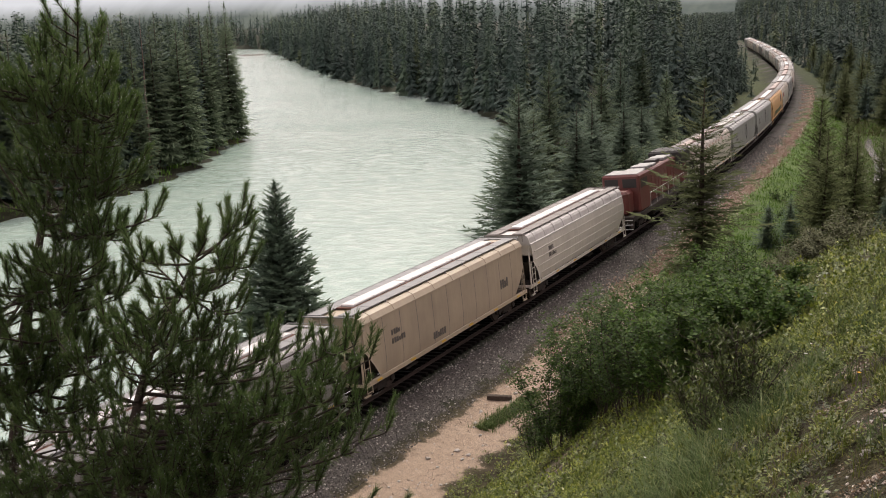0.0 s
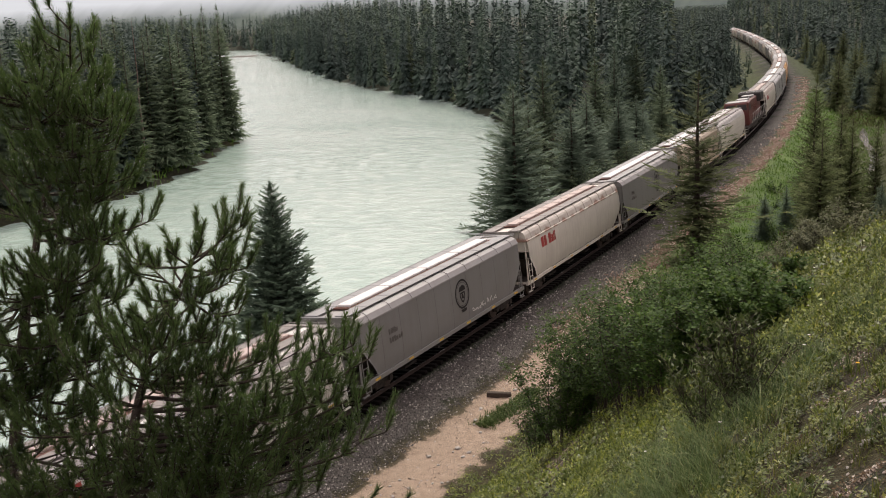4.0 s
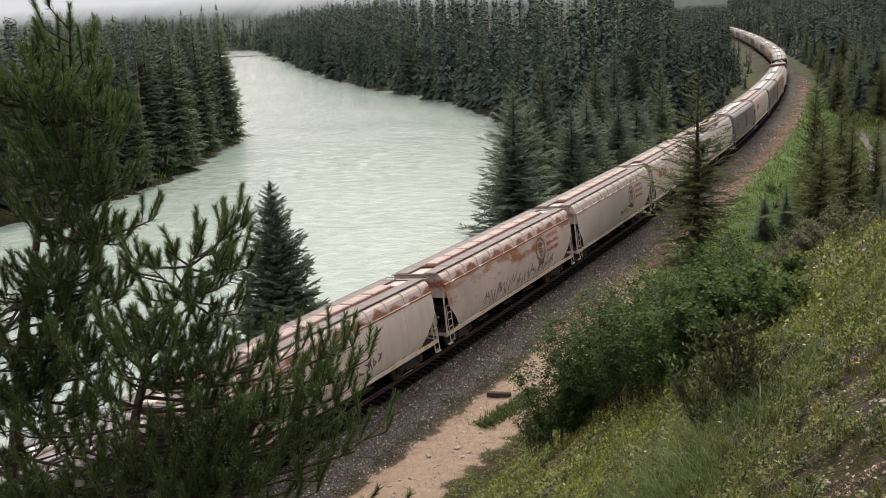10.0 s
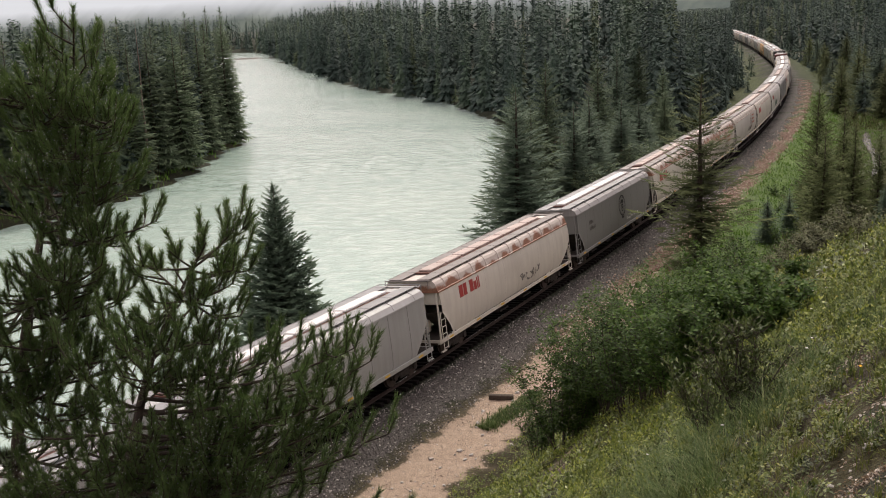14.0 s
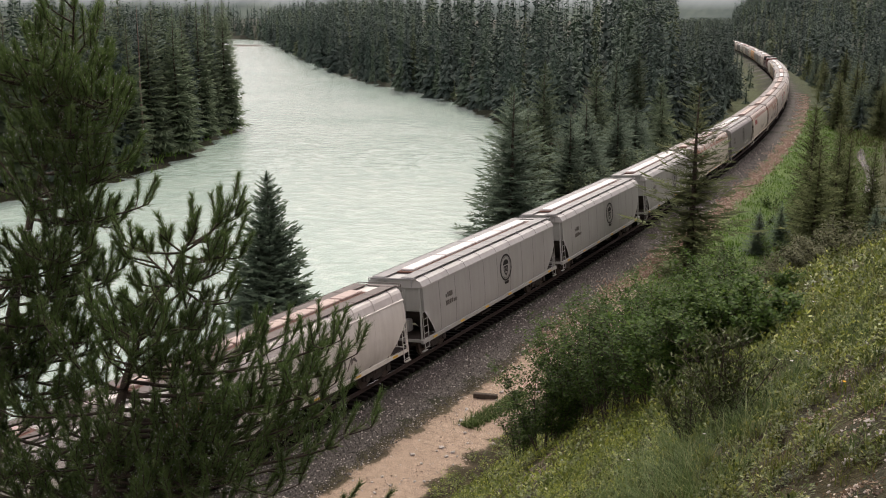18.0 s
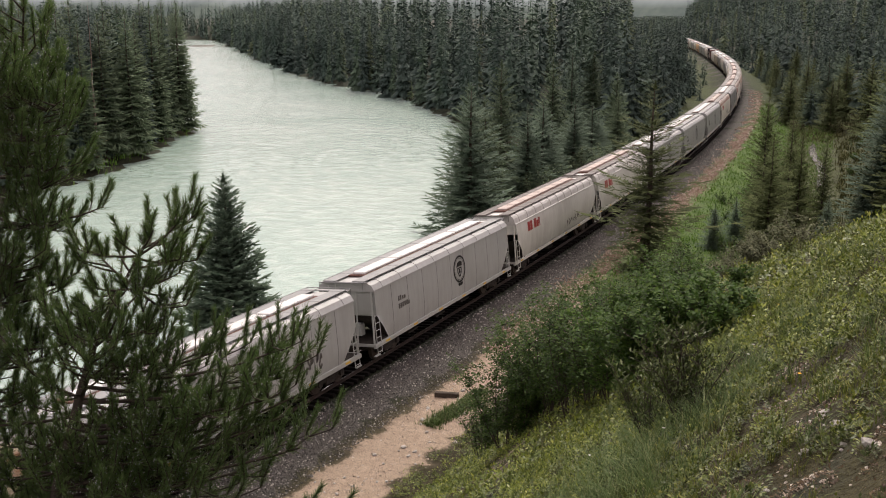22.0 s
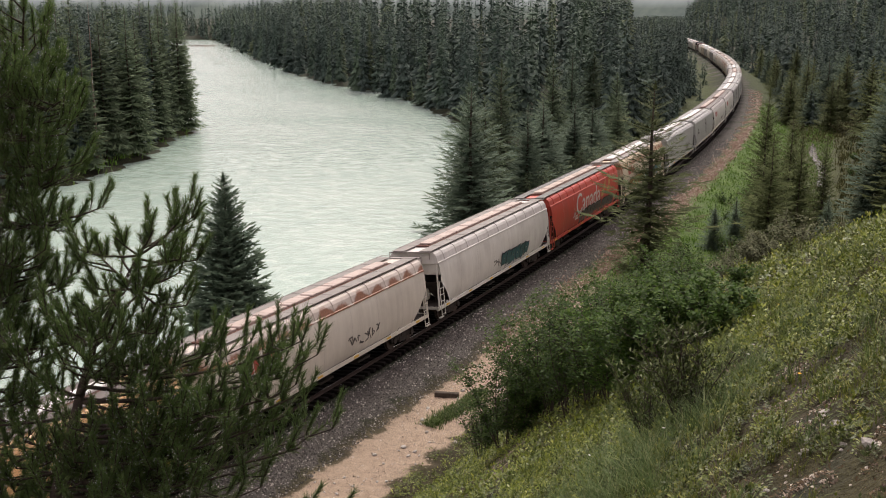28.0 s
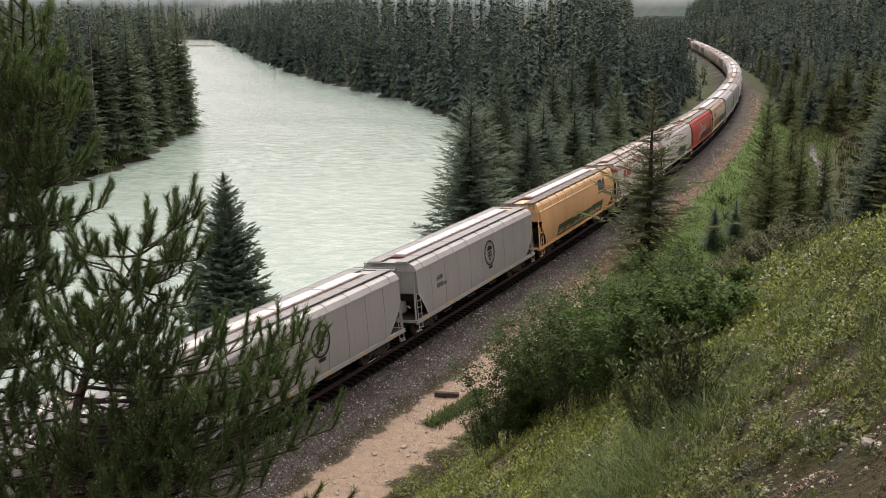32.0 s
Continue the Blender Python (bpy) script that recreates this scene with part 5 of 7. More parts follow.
def loco_parts():
    out = []

    def add(nm, mat, fn, lab="", m=None, up=None):
        bm = bmesh.new()
        fn(bm)
        out.append((nm, mesh_bm(nm, bm, mat), m, lab, up))
    add("frame", M["steel_dark"], lambda b: (box(b, -1.5, 1.5, -10.2, 10.2, 1.05, 1.45, 0.03), box(b, -1.2, 1.2, -3.2, 3.2, 0.35, 1.05, 0.2)))
    add("hood", P_LOCO, lambda b: (box(b, -0.95, 0.95, -5.2, 9.3, 1.45, 4.1, 0.12),))
    add("cab", P_LOCO, lambda b: (box(b, -1.5, 1.5, -8.0, -5.2, 1.45, 4.4, 0.14),))
    add("nose", P_LOCO, lambda b: (box(b, -1.0, 1.0, -9.6, -8.0, 1.45, 3.3, 0.2),))
    add("radiator", P_BLACK, lambda b: (box(b, -1.5, 1.5, 5.4, 8.8, 3.3, 4.5, 0.1),))
    add("radiator_grille", P_BLACK, lambda b: [box(b, -1.4, 1.4, 5.6 + 0.4 * i, 5.85 + 0.4 * i, 4.5, 4.56) for i in range(8)])
    add("roof_equipment", M["steel_grey"], lambda b: [box(b, -0.7, 0.7, y, y + 1.3, 4.1, 4.3 + 0.08 * (i % 2), 0.05) for i, y in enumerate((-4.6, -2.9, -1.2, 2.4, 3.9))], "pale grey roof equipment")
    add("cab_roof", M["steel_grey"], lambda b: (box(b, -1.3, 1.3, -7.8, -5.4, 4.4, 4.45, 0.02),), "pale cab roof")
    add("exhaust", P_BLACK, lambda b: (box(b, -0.5, 0.5, 0.5, 1.8, 4.1, 4.45, 0.06),))
    add("windscreen", P_BLACK, lambda b: [box(b, x - 0.55, x + 0.55, -8.04, -7.99, 3.4, 4.1, 0.02) for x in (-0.72, 0.72)], "dark cab window")
    for sx in (-1, 1):
        add("side_window", P_BLACK, lambda b: (box(b, sx * 1.5 - 0.02, sx * 1.5 + 0.02, -7.5, -5.8, 3.3, 4.0),), "dark cab window")
        add("handrail", M["mark_white"], lambda b: [rod(b, (sx * 1.45, y, 1.45), (sx * 1.45, y, 2.5), 0.025, 5) for y in np.linspace(-5, 9.8, 9)]
            + [rod(b, (sx * 1.45, -5, 2.5), (sx * 1.45, 9.8, 2.5), 0.025, 5)])
        add("hood_door", P_LOCO, lambda b: [box(b, sx * 0.95 - 0.03, sx * 0.95 + 0.03, y, y + 0.75, 1.7, 3.6) for y in np.linspace(-4.6, 4.4, 10)])
    add("step", M["mark_white"], lambda b: [box(b, x - 0.3, x + 0.3, y - 0.04, y + 0.04, z, z + 0.05) for x in (-1.15, 1.15) for y in (-10.25, 10.25) for z in (0.5, 0.85, 1.2)])
    bm = bmesh.new()
    rod(bm, (0, 10.1, 0.8), (0, 10.7, 0.8), 0.12, 8)
    coup = mesh_bm("coupler", bm, M["steel_dark"])
    for sy in (0, 1):
        out.append(("coupler", coup, Matrix.Rotation(math.pi * sy, 4, "Z"), "", None))
        i = len(out)
        out.append(("truck", TRUCK, Matrix.Translation((0, 6.6 * (1 - 2 * sy), 0.05)), "", None))
        for y in (-1.7, 0, 1.7):
            out.append(("wheelset", WHEELS, Matrix.Translation((0, y, 0.05)), "", i))
    return out


# order of the train: where each wagon's rear end is, in metres along the track, at nine seconds
SPEED = 13.63
REAR = {-17: -270.4, -16: -252.0, -15: -232.1, -14: -213.2, -13: -195.3, -12: -176.0, -11: -156.9, -10: -138.4, -9: -120.2, -8: -102.0, -7: -83.1,
        -6: -64.9, -5: -46.1, -4: -28.0, -3: -9.1, -2: 8.9, -1: 27.4, 0: 45.85, 1: 64.0, 2: 82.7, 3: 101.4, 4: 119.4, 5: 137.5, 6: 156.0, 7: 174.0, 8: 192.4, 9: 214.6}
ORDER = {8: "loco", 7: "white_ribbed", 6: "beige", 5: "grey_dark", 4: "grain_white", 3: "grey_dark", 2: "grain_green", 1: "grain_white", 0: "soo_rust",
         -1: "heavy_rust", -2: "grain_rust", -3: "grey_dark", -4: "grain_rust", -5: "grey", -6: "grey", -7: "grey", -8: "grain_clean", -9: "grain_clean",
         -10: "grey_light", -11: "grey_pale", -12: "mural", -13: "red", -14: "soo_blue", -15: "grain_rust", -16: "orange", -17: "grey", -18: "grey",
         -19: "grey", -20: "grain_white", 9: "grain_white", 10: "grey", 11: "grey", 12: "orange", 13: "grain_white", 14: "grey", 15: "grain_white"}
FAR_ORDER = ("grain_white", "grey", "grain_green", "grey_dark", "grain_white", "grey_light", "grain_rust")
for n in range(10, 30):
    REAR[n] = REAR[n - 1] + LEN
for n in range(-18, -22, -1):
    REAR[n] = REAR[n + 1] - LEN
TRAIN = []
for n in range(29, -21, -1):
    key = ORDER.get(n) or FAR_ORDER[n % len(FAR_ORDER)]
    if key == "loco":
        ob = assemble(loco_parts(), "locomotive", "dark red diesel locomotive in the middle of the train", "locomotive", "")
        TRAIN.append((ob, REAR[n] + 11.2))
    else:
        half = HALF.get(key, 8.55 if STYLES[key]["prof"] is ROUND else 8.3)
        TRAIN.append((wagon(key), REAR[n] + half))


def wagon_pose(s):
    x0, y0, _ = along(s - 6.6)
    x1, y1, _ = along(s + 6.6)
    th = math.atan2(-(x1 - x0), y1 - y0)
    return (Matrix.Translation((float(x0 + x1) / 2, float(y0 + y1) / 2, 0.0)) @ Matrix.Rotation(th, 4, "Z") @ Matrix.Rotation(-CANT, 4, "Y"))


def motions():
    for ob, s9 in TRAIN:
        walk(ob, [(t, wagon_pose(s9 + SPEED * (t - 9.0))) for t in [0.5 * i for i in range(65)]])

# ---- single trees ----
def by_track(s, d):
    x, y, _ = along(s, d)
    return float(x), float(y)


x, y = by_track(40.0, -8.5)
plant(NEAR, x, y, 11.3, 0.4, "spruce_tree", "bushy blue-green spruce beside the track on the river bank", z=-2.6)
x, y = by_track(67.5, 7.2)
plant(FIR, x, y, 13.6, 1.0, "spruce_tree", "thin open olive-green spruce beside the ballast", z=-1.2, wide=1.3)

BANKSIDE = ((84, -13.5, 15.5, 0, 1.4), (94, -16, 14.5, 1, 1.0), (99, -13, 10.5, 2, 1.35), (106, -13.5, 10.8, 3, 1.4), (111, -15, 10.0, 0, 1.4), (118, -13, 9.6, 2, 1.5),
            (125, -12.5, 8.8, 1, 1.3), (102, -21, 16, 2, 0.9), (116, -22, 17, 0, 0.9), (131, -13, 7.5, 2, 1.3), (139, -12, 8.5, 3, 1.1),
            (148, -14, 11, 0, 1.0), (155, -11.5, 7, 2, 1.2), (163, -13, 10, 1, 1.0), (172, -12, 9, 3, 1.1), (182, -15, 13, 2, 1.0), (192, -13, 10, 0, 1.1),
            (203, -15, 12, 1, 1.0), (215, -14, 11, 3, 1.1), (228, -16, 13, 2, 1.0), (129, -19, 14, 0, 0.95), (144, -20, 15, 3, 0.95), (160, -20, 14, 2, 0.95))
for i, (s, d, h, k, wd) in enumerate(BANKSIDE):
    x, y = by_track(s, d)
    blue = i % 3 == 0 or 2 <= i <= 6
    plant(BLUE[i % 2] if blue else FINE[k % 3], x, y, h, 1.7 * i, "spruce_tree", "blue-green spruce at the edge of the forest" if blue else "dark green spruce at the edge of the forest",
          wide=wd if blue else wd * 1.1, group="spruces along the river side of the track")

DITCH = ((84, 12.9, 12.4, 0, 0.85), (79, 14.0, 9.0, 2, 1.2), (86, 15.6, 9.4, 1, 0.95), (90, 17.3, 8.6, 2, 0.8), (76, 10.4, 3.6, 0, 1.5), (80, 11.4, 3.8, 2, 1.3), (83, 18.2, 4.2, 1, 1.2), (96, 20.5, 5.0, 0, 1.0), (90, 14.4, 10.5, 1, 0.9), (95, 22.0, 12.5, 2, 1.15), (91, 24.0, 11.5, 0, 1.15),
         (181, 10.5, 9.6, 2, 1.2), (186, 14.0, 8.2, 0, 1.2), (176, 17, 9.0, 3, 1.1), (204, 10.5, 8.8, 1, 1.1), (222, 9.5, 8.0, 2, 1.1), (240, 9.0, 8.5, 0, 1.1), (262, 9.5, 9, 3, 1.1),
         (285, 9.5, 10, 1, 1.0), (310, 9.5, 10, 2, 1.0), (95, 24.5, 13.5, 0, 1.1), (103, 26, 15, 2, 1.0), (112, 24, 11.5, 3, 1.1), (124, 25, 14, 1, 1.0), (137, 23.5, 12, 0, 1.1),
         (150, 24, 14, 2, 1.0), (163, 22, 12, 3, 1.0), (196, 17, 12, 0, 1.2), (199, 13.5, 11, 1, 1.2), (193, 20, 12, 2, 1.2), (205, 20.5, 13, 1, 1.2), (188, 18.5, 9, 1, 1.2), (212, 15, 11, 2, 1.0), (232, 15, 12, 1, 1.0), (255, 14, 12, 3, 1.0), (90, 27, 12, 2, 1.1))
for i, (s, d, h, k, wd) in enumerate(DITCH):
    x, y = by_track(s, d)
    plant(OLIVE[k % 3] if i < 4 or (h > 7 and i % 3) else BLUE[i % 2], x, y, h, 2.3 * i, "spruce_tree", "young spruce in the wet ditch beside the track" if h < 7 else "dark green spruce at the foot of the wooded hill",
          wide=wd * (0.9 if i < 8 else 1.05), group="spruces in the ditch")

# edge of the far-bank forest: trees that stand out, among them a dead one
for i, (yy, back, h) in enumerate(((92, 3, 19), (99, 4, 20), (106, 3, 21), (113, 4, 20), (120, 3, 22), (127, 4, 21), (134, 3, 22), (139, 4, 24), (143, 8, 24), (148, 12, 22), (110, 9, 22),
                                   (86, 5, 20), (80, 4, 19), (131, 10, 23), (96, 10, 22), (74, 5, 20), (68, 6, 21), (103, 12, 22), (90, 12, 22))):
    xx = float(np.interp(yy, LEFT_Y, LEFT_X)) - back
    plant(MID[i % 4], xx, yy, h, 1.9 * i, "spruce_tree", "tall dark spruce on the far river bank", wide=0.95, group="spruces on the far bank")
dead = tagged(new("dead_tree"), "bare grey-brown dead trunk among the spruces", "tree")
dead.location = (-104.0, 95.0, -3.0)
dead.rotation_euler = (0, 0.02, 0)
part("trunk", trunk_mesh("trunk", 21.0, 0.2, M["bark_dead"], 5), dead)
v, f = crown_np(77, 8.0, 1.5, whorls=9, per=5, twigs=5, bare=0.1, droop=0.6, width=0.2, power=0.5)
part("crown", mesh_np("crown", v, f, M["needle_dry"]), dead, "dry brown lower twigs")


# ---- foreground pines ----
def tube_np(pts, radii, n=6):
    pts = [Vector(p) for p in pts]
    V, F = [], []
    for i, p in enumerate(pts):
        d = (pts[min(i + 1, len(pts) - 1)] - pts[max(i - 1, 0)]).normalized()
        q = d.to_track_quat("Z", "Y")
        for j in range(n):
            a = 6.283 * j / n
            V.append(p + q @ Vector((radii[i] * math.cos(a), radii[i] * math.sin(a), 0)))
    for i in range(len(pts) - 1):
        for j in range(n):
            F.append((i * n + j, i * n + (j + 1) % n, (i + 1) * n + (j + 1) % n, (i + 1) * n + j))
    return V, F


def bend(base, d, L, lift, rng, k=5):
    """A limb that starts along d and turns upwards."""
    pts, p, d = [Vector(base)], Vector(base), Vector(d).normalized()
    for i in range(k):
        p = p + d * (L / k)
        d = (d + Vector((rng.uniform(-0.14, 0.14), rng.uniform(-0.14, 0.14), lift + rng.uniform(-0.08, 0.08)))).normalized()
        pts.append(p.copy())
    return pts, d


def needles_np(shoots, per, length, width, seed, spread=0.55):
    """Needle brushes round shoots (base, tip)."""
    r = np.random.RandomState(seed)
    V, F, n = [], [], 0
    for a, b in shoots:
        a, b = np.array(a), np.array(b)
        ax = b - a
        L = np.linalg.norm(ax)
        ax = ax / max(L, 1e-6)
        k = max(6, int(per * L / 0.1))
        t = r.rand(k, 1)
        p = a + ax * L * t
        rad = r.randn(k, 3)
        rad -= (rad @ ax)[:, None] * ax
        rad /= np.linalg.norm(rad, axis=1)[:, None] + 1e-9
        open_ = spread + 0.45 * (r.rand(k, 1) - 0.3) * (1.2 - t)
        d = ax * np.cos(open_) + rad * np.sin(open_)
        ln = length * (0.75 + 0.5 * r.rand(k, 1))
        tip = p + d * ln
        side = np.cross(d, r.randn(k, 3))
        side /= np.linalg.norm(side, axis=1)[:, None] + 1e-9
        V.append(np.stack([p - side * width / 2, p + side * width / 2, tip], 1).reshape(-1, 3))
        F.append(np.arange(k * 3).reshape(k, 3) + n)
        n += k * 3
    return np.concatenate(V), np.concatenate(F)


def arc(base, tip, sag, k=6):
    """A limb from base to tip that hangs a little and turns up at its end."""
    base, tip = Vector(base), Vector(tip)
    mid = base.lerp(tip, 0.55) - Vector((0, 0, sag * (tip - base).length))
    return [base * (1 - u) ** 2 + mid * 2 * u * (1 - u) + tip * u * u for u in [i / k for i in range(k + 1)]]


def pine(path, radii, first, step, reach, seed, label, lift=0.13, per=92, whorl=(3, 5), tips=(), top_bare=0.05, extra=0):
    """A young pine: a stem, upturned limbs with side shoots, and needle brushes at the ends."""
    rng = random.Random(seed)
    root = tagged(new("pine_tree"), label, "tree")
    base = Vector(path[0])
    root.location = base
    path = [Vector(p) - base for p in path]
    V, F = tube_np(path, radii, 9)
    part("trunk", mesh_np("trunk", V, F, M["twig"], True), root)
    seg = [(b - a).length for a, b in zip(path, path[1:])]
    total = sum(seg)

    def at(u):
        s = u
        for (a, b), L in zip(zip(path, path[1:]), seg):
            if s <= L:
                return a.lerp(b, s / L), (b - a).normalized()
            s -= L
        return path[-1].copy(), (path[-1] - path[-2]).normalized()
    fresh, old, shoots = [], [], []

    def candle(p, d, n):
        """Fresh brushes at the end of a twig: one long shoot that turns up, and short ones beside it."""
        d = (Vector(d).normalized() * 0.55 + Vector((0, 0, 0.8))).normalized()
        for q in range(n):
            e = (d + Vector((rng.uniform(-0.55, 0.55), rng.uniform(-0.55, 0.55), rng.uniform(-0.25, 0.35))) * (1.0 if q else 0.15)).normalized()
            L = rng.uniform(0.075, 0.135) if q == 0 else rng.uniform(0.045, 0.08)
            fresh.append((p, p + e * L))
            shoots.append((p, p + e * L))
    tip, d = at(total)
    candle(tip - d * 0.05, d, 3)
    limbs = []
    u = first
    while u < total - top_bare:
        p, ax = at(u)
        f = (u - first) / (total - first)
        n = rng.randint(*whorl)
        a0 = rng.uniform(0, 6.28)
        for j in range(n):
            a = a0 + 6.283 * j / n + rng.uniform(-0.4, 0.4)
            L = reach * (1 - 0.86 * f) * rng.uniform(0.6, 1.1) + 0.08
            limbs.append(bend(p, Vector((math.cos(a), math.sin(a), 0.05 + 0.75 * f)), L, lift, rng, 6)[0])
        u += step * rng.uniform(0.75, 1.2) * (1 - 0.35 * f)
    for target in tips:
        goal = Vector(target) - base
        # from the stem a little below the tip
        q = min((i * 0.05 for i in range(int(total / 0.05))), key=lambda k: abs(at(k)[0].z + 0.14 * (goal - at(k)[0]).xy.length - goal.z))
        limbs.append(arc(at(q)[0], goal, rng.uniform(0.06, 0.15)))
        for _ in range(extra):
            near = Vector((rng.uniform(-0.17, 0.1), rng.uniform(-0.16, 0.16), rng.uniform(-0.24, -0.02)))
            limbs.append(arc(at(max(0.4, q - rng.uniform(-0.05, 0.15)))[0], Vector(target) - base + near, rng.uniform(0.08, 0.18)))
    for pts in limbs:
        L = sum((b - a).length for a, b in zip(pts, pts[1:]))
        wood = [tube_np(pts, [0.0075 * (L / 0.9) ** 0.5 * (1 - 0.75 * i / 6) + 0.0022 for i in range(7)], 5)]
        candle(pts[-1] - (pts[-1] - pts[-2]).normalized() * 0.05, pts[-1] - pts[-2], 3)
        for i in range(1, 7):
            if i >= 3:
                old.append((pts[i - 1], pts[i]))
            for sd in (-1, 1):
                if rng.random() < 0.4 and L > 0.16:
                    out = (pts[i] - pts[i - 1]).normalized()
                    lat = out.cross(Vector((0, 0, 1))).normalized() * sd
                    l2 = min(0.34, L * rng.uniform(0.2, 0.38) * (1.15 - 0.1 * i) + 0.06)
                    q, d2 = bend(pts[i - 1].lerp(pts[i], rng.random()), out * 0.65 + lat * rng.uniform(0.5, 1) + Vector((0, 0, rng.uniform(-0.15, 0.25))), l2, lift * 0.6, rng, 3)
                    wood.append(tube_np(q, [0.005, 0.004, 0.003, 0.002], 4))
                    candle(q[-1], d2, rng.choice((1, 1, 2)))
                    old.append((q[1], q[-1]))
                    if l2 > 0.15:
                        for s3 in (-1, 1):
                            e = (q[2] - q[1]).normalized()
                            l3 = e.cross(Vector((0, 0, 1))).normalized() * s3
                            q3, d3 = bend(q[1].lerp(q[2], rng.random()), e * 0.7 + l3 * 0.8 + Vector((0, 0, 0.2)), l2 * 0.45, lift, rng, 2)
                            wood.append(tube_np(q3, [0.003, 0.0025, 0.002], 4))
                            candle(q3[-1], d3, 1)
        WV, WF, k = [], [], 0
        for wv, wf in wood:
            WV += wv
            WF += [tuple(i + k for i in q) for q in wf]
            k += len(wv)
        part("branch", mesh_np("branch", WV, WF, M["twig"], True), root)
    SV, SF, k = [], [], 0
    for a, b in shoots:
        wv, wf = tube_np([a, b], [0.0035, 0.0022], 4)
        SV += wv
        SF += [tuple(i + k for i in q) for q in wf]
        k += len(wv)
    tagged(part("shoot", mesh_np("shoot", SV, SF, M["twig"]), root), kind="stuff")
    nv, nf = needles_np(fresh, per, 0.036, 0.0024, seed, 0.5)
    tagged(part("needles", mesh_np("needles", nv, nf, M["needle_pine"]), root, "green brushes of wet needles"), kind="stuff")
    ov, of = needles_np(old, 62, 0.036, 0.0024, seed + 1, 0.8)
    tagged(part("needles", mesh_np("needles", ov, of, M["needle_old"]), root, "sparse dark older needles"), kind="stuff")
    r = np.random.RandomState(seed)
    pick = np.concatenate([nv.reshape(-1, 3, 3)[r.rand(len(nf)) < 0.03][:, 2], ov.reshape(-1, 3, 3)[r.rand(len(of)) < 0.025][:, 2]])
    o = np.array([(1, 0, 0), (-1, 0, 0), (0, 1, 0), (0, -1, 0), (0, 0, 1), (0, 0, -1.2)]) * 0.0023
    dv = (pick[:, None, :] + o).reshape(-1, 3)
    df = np.array([(0, 2, 4), (2, 1, 4), (1, 3, 4), (3, 0, 4), (2, 0, 5), (1, 2, 5), (3, 1, 5), (0, 3, 5)])
    df = (df[None] + 6 * np.arange(len(pick))[:, None, None]).reshape(-1, 3)
    tagged(part("raindrop", mesh_np("raindrop", dv, df, M["drop"], True), root, "clear raindrops"), kind="stuff")
    return root


M["drop"] = nodes_of("raindrop")[0]
_b = M["drop"].node_tree.nodes["Principled BSDF"]
_b.inputs["Base Color"].default_value, _b.inputs["Roughness"].default_value = (0.85, 0.88, 0.9, 1), 0.05
_b.inputs["Transmission Weight"].default_value = 0.6

# tips of the limbs of the leaning pine that reach out over the slope
B_TIPS = ((-2.69, 2.86, 15.97), (-2.72, 2.73, 15.94), (-2.86, 2.67, 15.91), (-2.65, 2.77, 15.83), (-2.90, 2.60, 15.86), (-2.94, 2.11, 15.13),
          (-2.72, 2.25, 15.14), (-3.08, 2.11, 15.31), (-2.62, 2.46, 15.18), (-2.19, 2.87, 15.32), (-2.11, 2.79, 15.16), (-2.27, 2.91, 15.21),
          (-2.67, 2.67, 15.58), (-2.49, 2.77, 15.48), (-2.25, 2.87, 15.50), (-2.20, 2.85, 15.41), (-2.20, 2.73, 15.36), (-2.58, 2.51, 15.10),
          (-2.50, 2.60, 15.30), (-2.24, 2.68, 15.25), (-2.56, 2.61, 15.15), (-2.71, 2.56, 15.56), (-2.56, 2.56, 15.49), (-2.38, 2.48, 15.10),
          (-2.70, 2.72, 15.74), (-2.98, 2.62, 15.72))
# limbs of the taller pine
A_TIPS = ((-3.1, 2.35, 14.85), (-2.8, 2.3, 15.05), (-2.95, 2.45, 14.8), (-2.9, 2.28, 15.15), (-2.6, 2.4, 14.9), (-2.72, 2.42, 14.98), (-3.38, 2.2, 15.7), (-3.28, 2.35, 15.75),
          (-3.19, 2.77, 15.94), (-3.28, 2.63, 16.01), (-3.34, 2.45, 15.83), (-3.34, 2.36, 15.73), (-3.11, 2.44, 15.82), (-3.24, 2.72, 15.67),
          (-3.16, 2.51, 15.66), (-3.23, 2.28, 15.58), (-3.20, 2.57, 15.47), (-3.31, 2.26, 15.36), (-3.03, 2.30, 15.33), (-3.35, 2.27, 15.12),
          (-3.30, 2.24, 15.49), (-3.00, 2.54, 15.50), (-3.30, 2.39, 15.37), (-3.36, 2.76, 16.77), (-3.38, 2.57, 16.57), (-3.13, 2.70, 16.41),
          (-3.30, 2.71, 16.27), (-3.40, 2.45, 16.52), (-3.36, 2.74, 16.44), (-3.19, 2.74, 16.15), (-3.25, 2.52, 16.20))
pine([(-3.15, 2.0, float(ground_z(-3.15, 2.0)) - 0.3), (-3.4, 2.1, 13.9), (-3.52, 2.3, 14.88), (-3.63, 2.53, 15.48), (-3.64, 2.72, 16.0), (-3.60, 2.85, 16.33), (-3.57, 2.92, 16.58)],
     [0.045, 0.034, 0.027, 0.02, 0.014, 0.01, 0.005], 0.9, 0.36, 1.0, 5, "young pine with upturned shoots and wet green needles", whorl=(1, 2), per=180, tips=A_TIPS, extra=1)
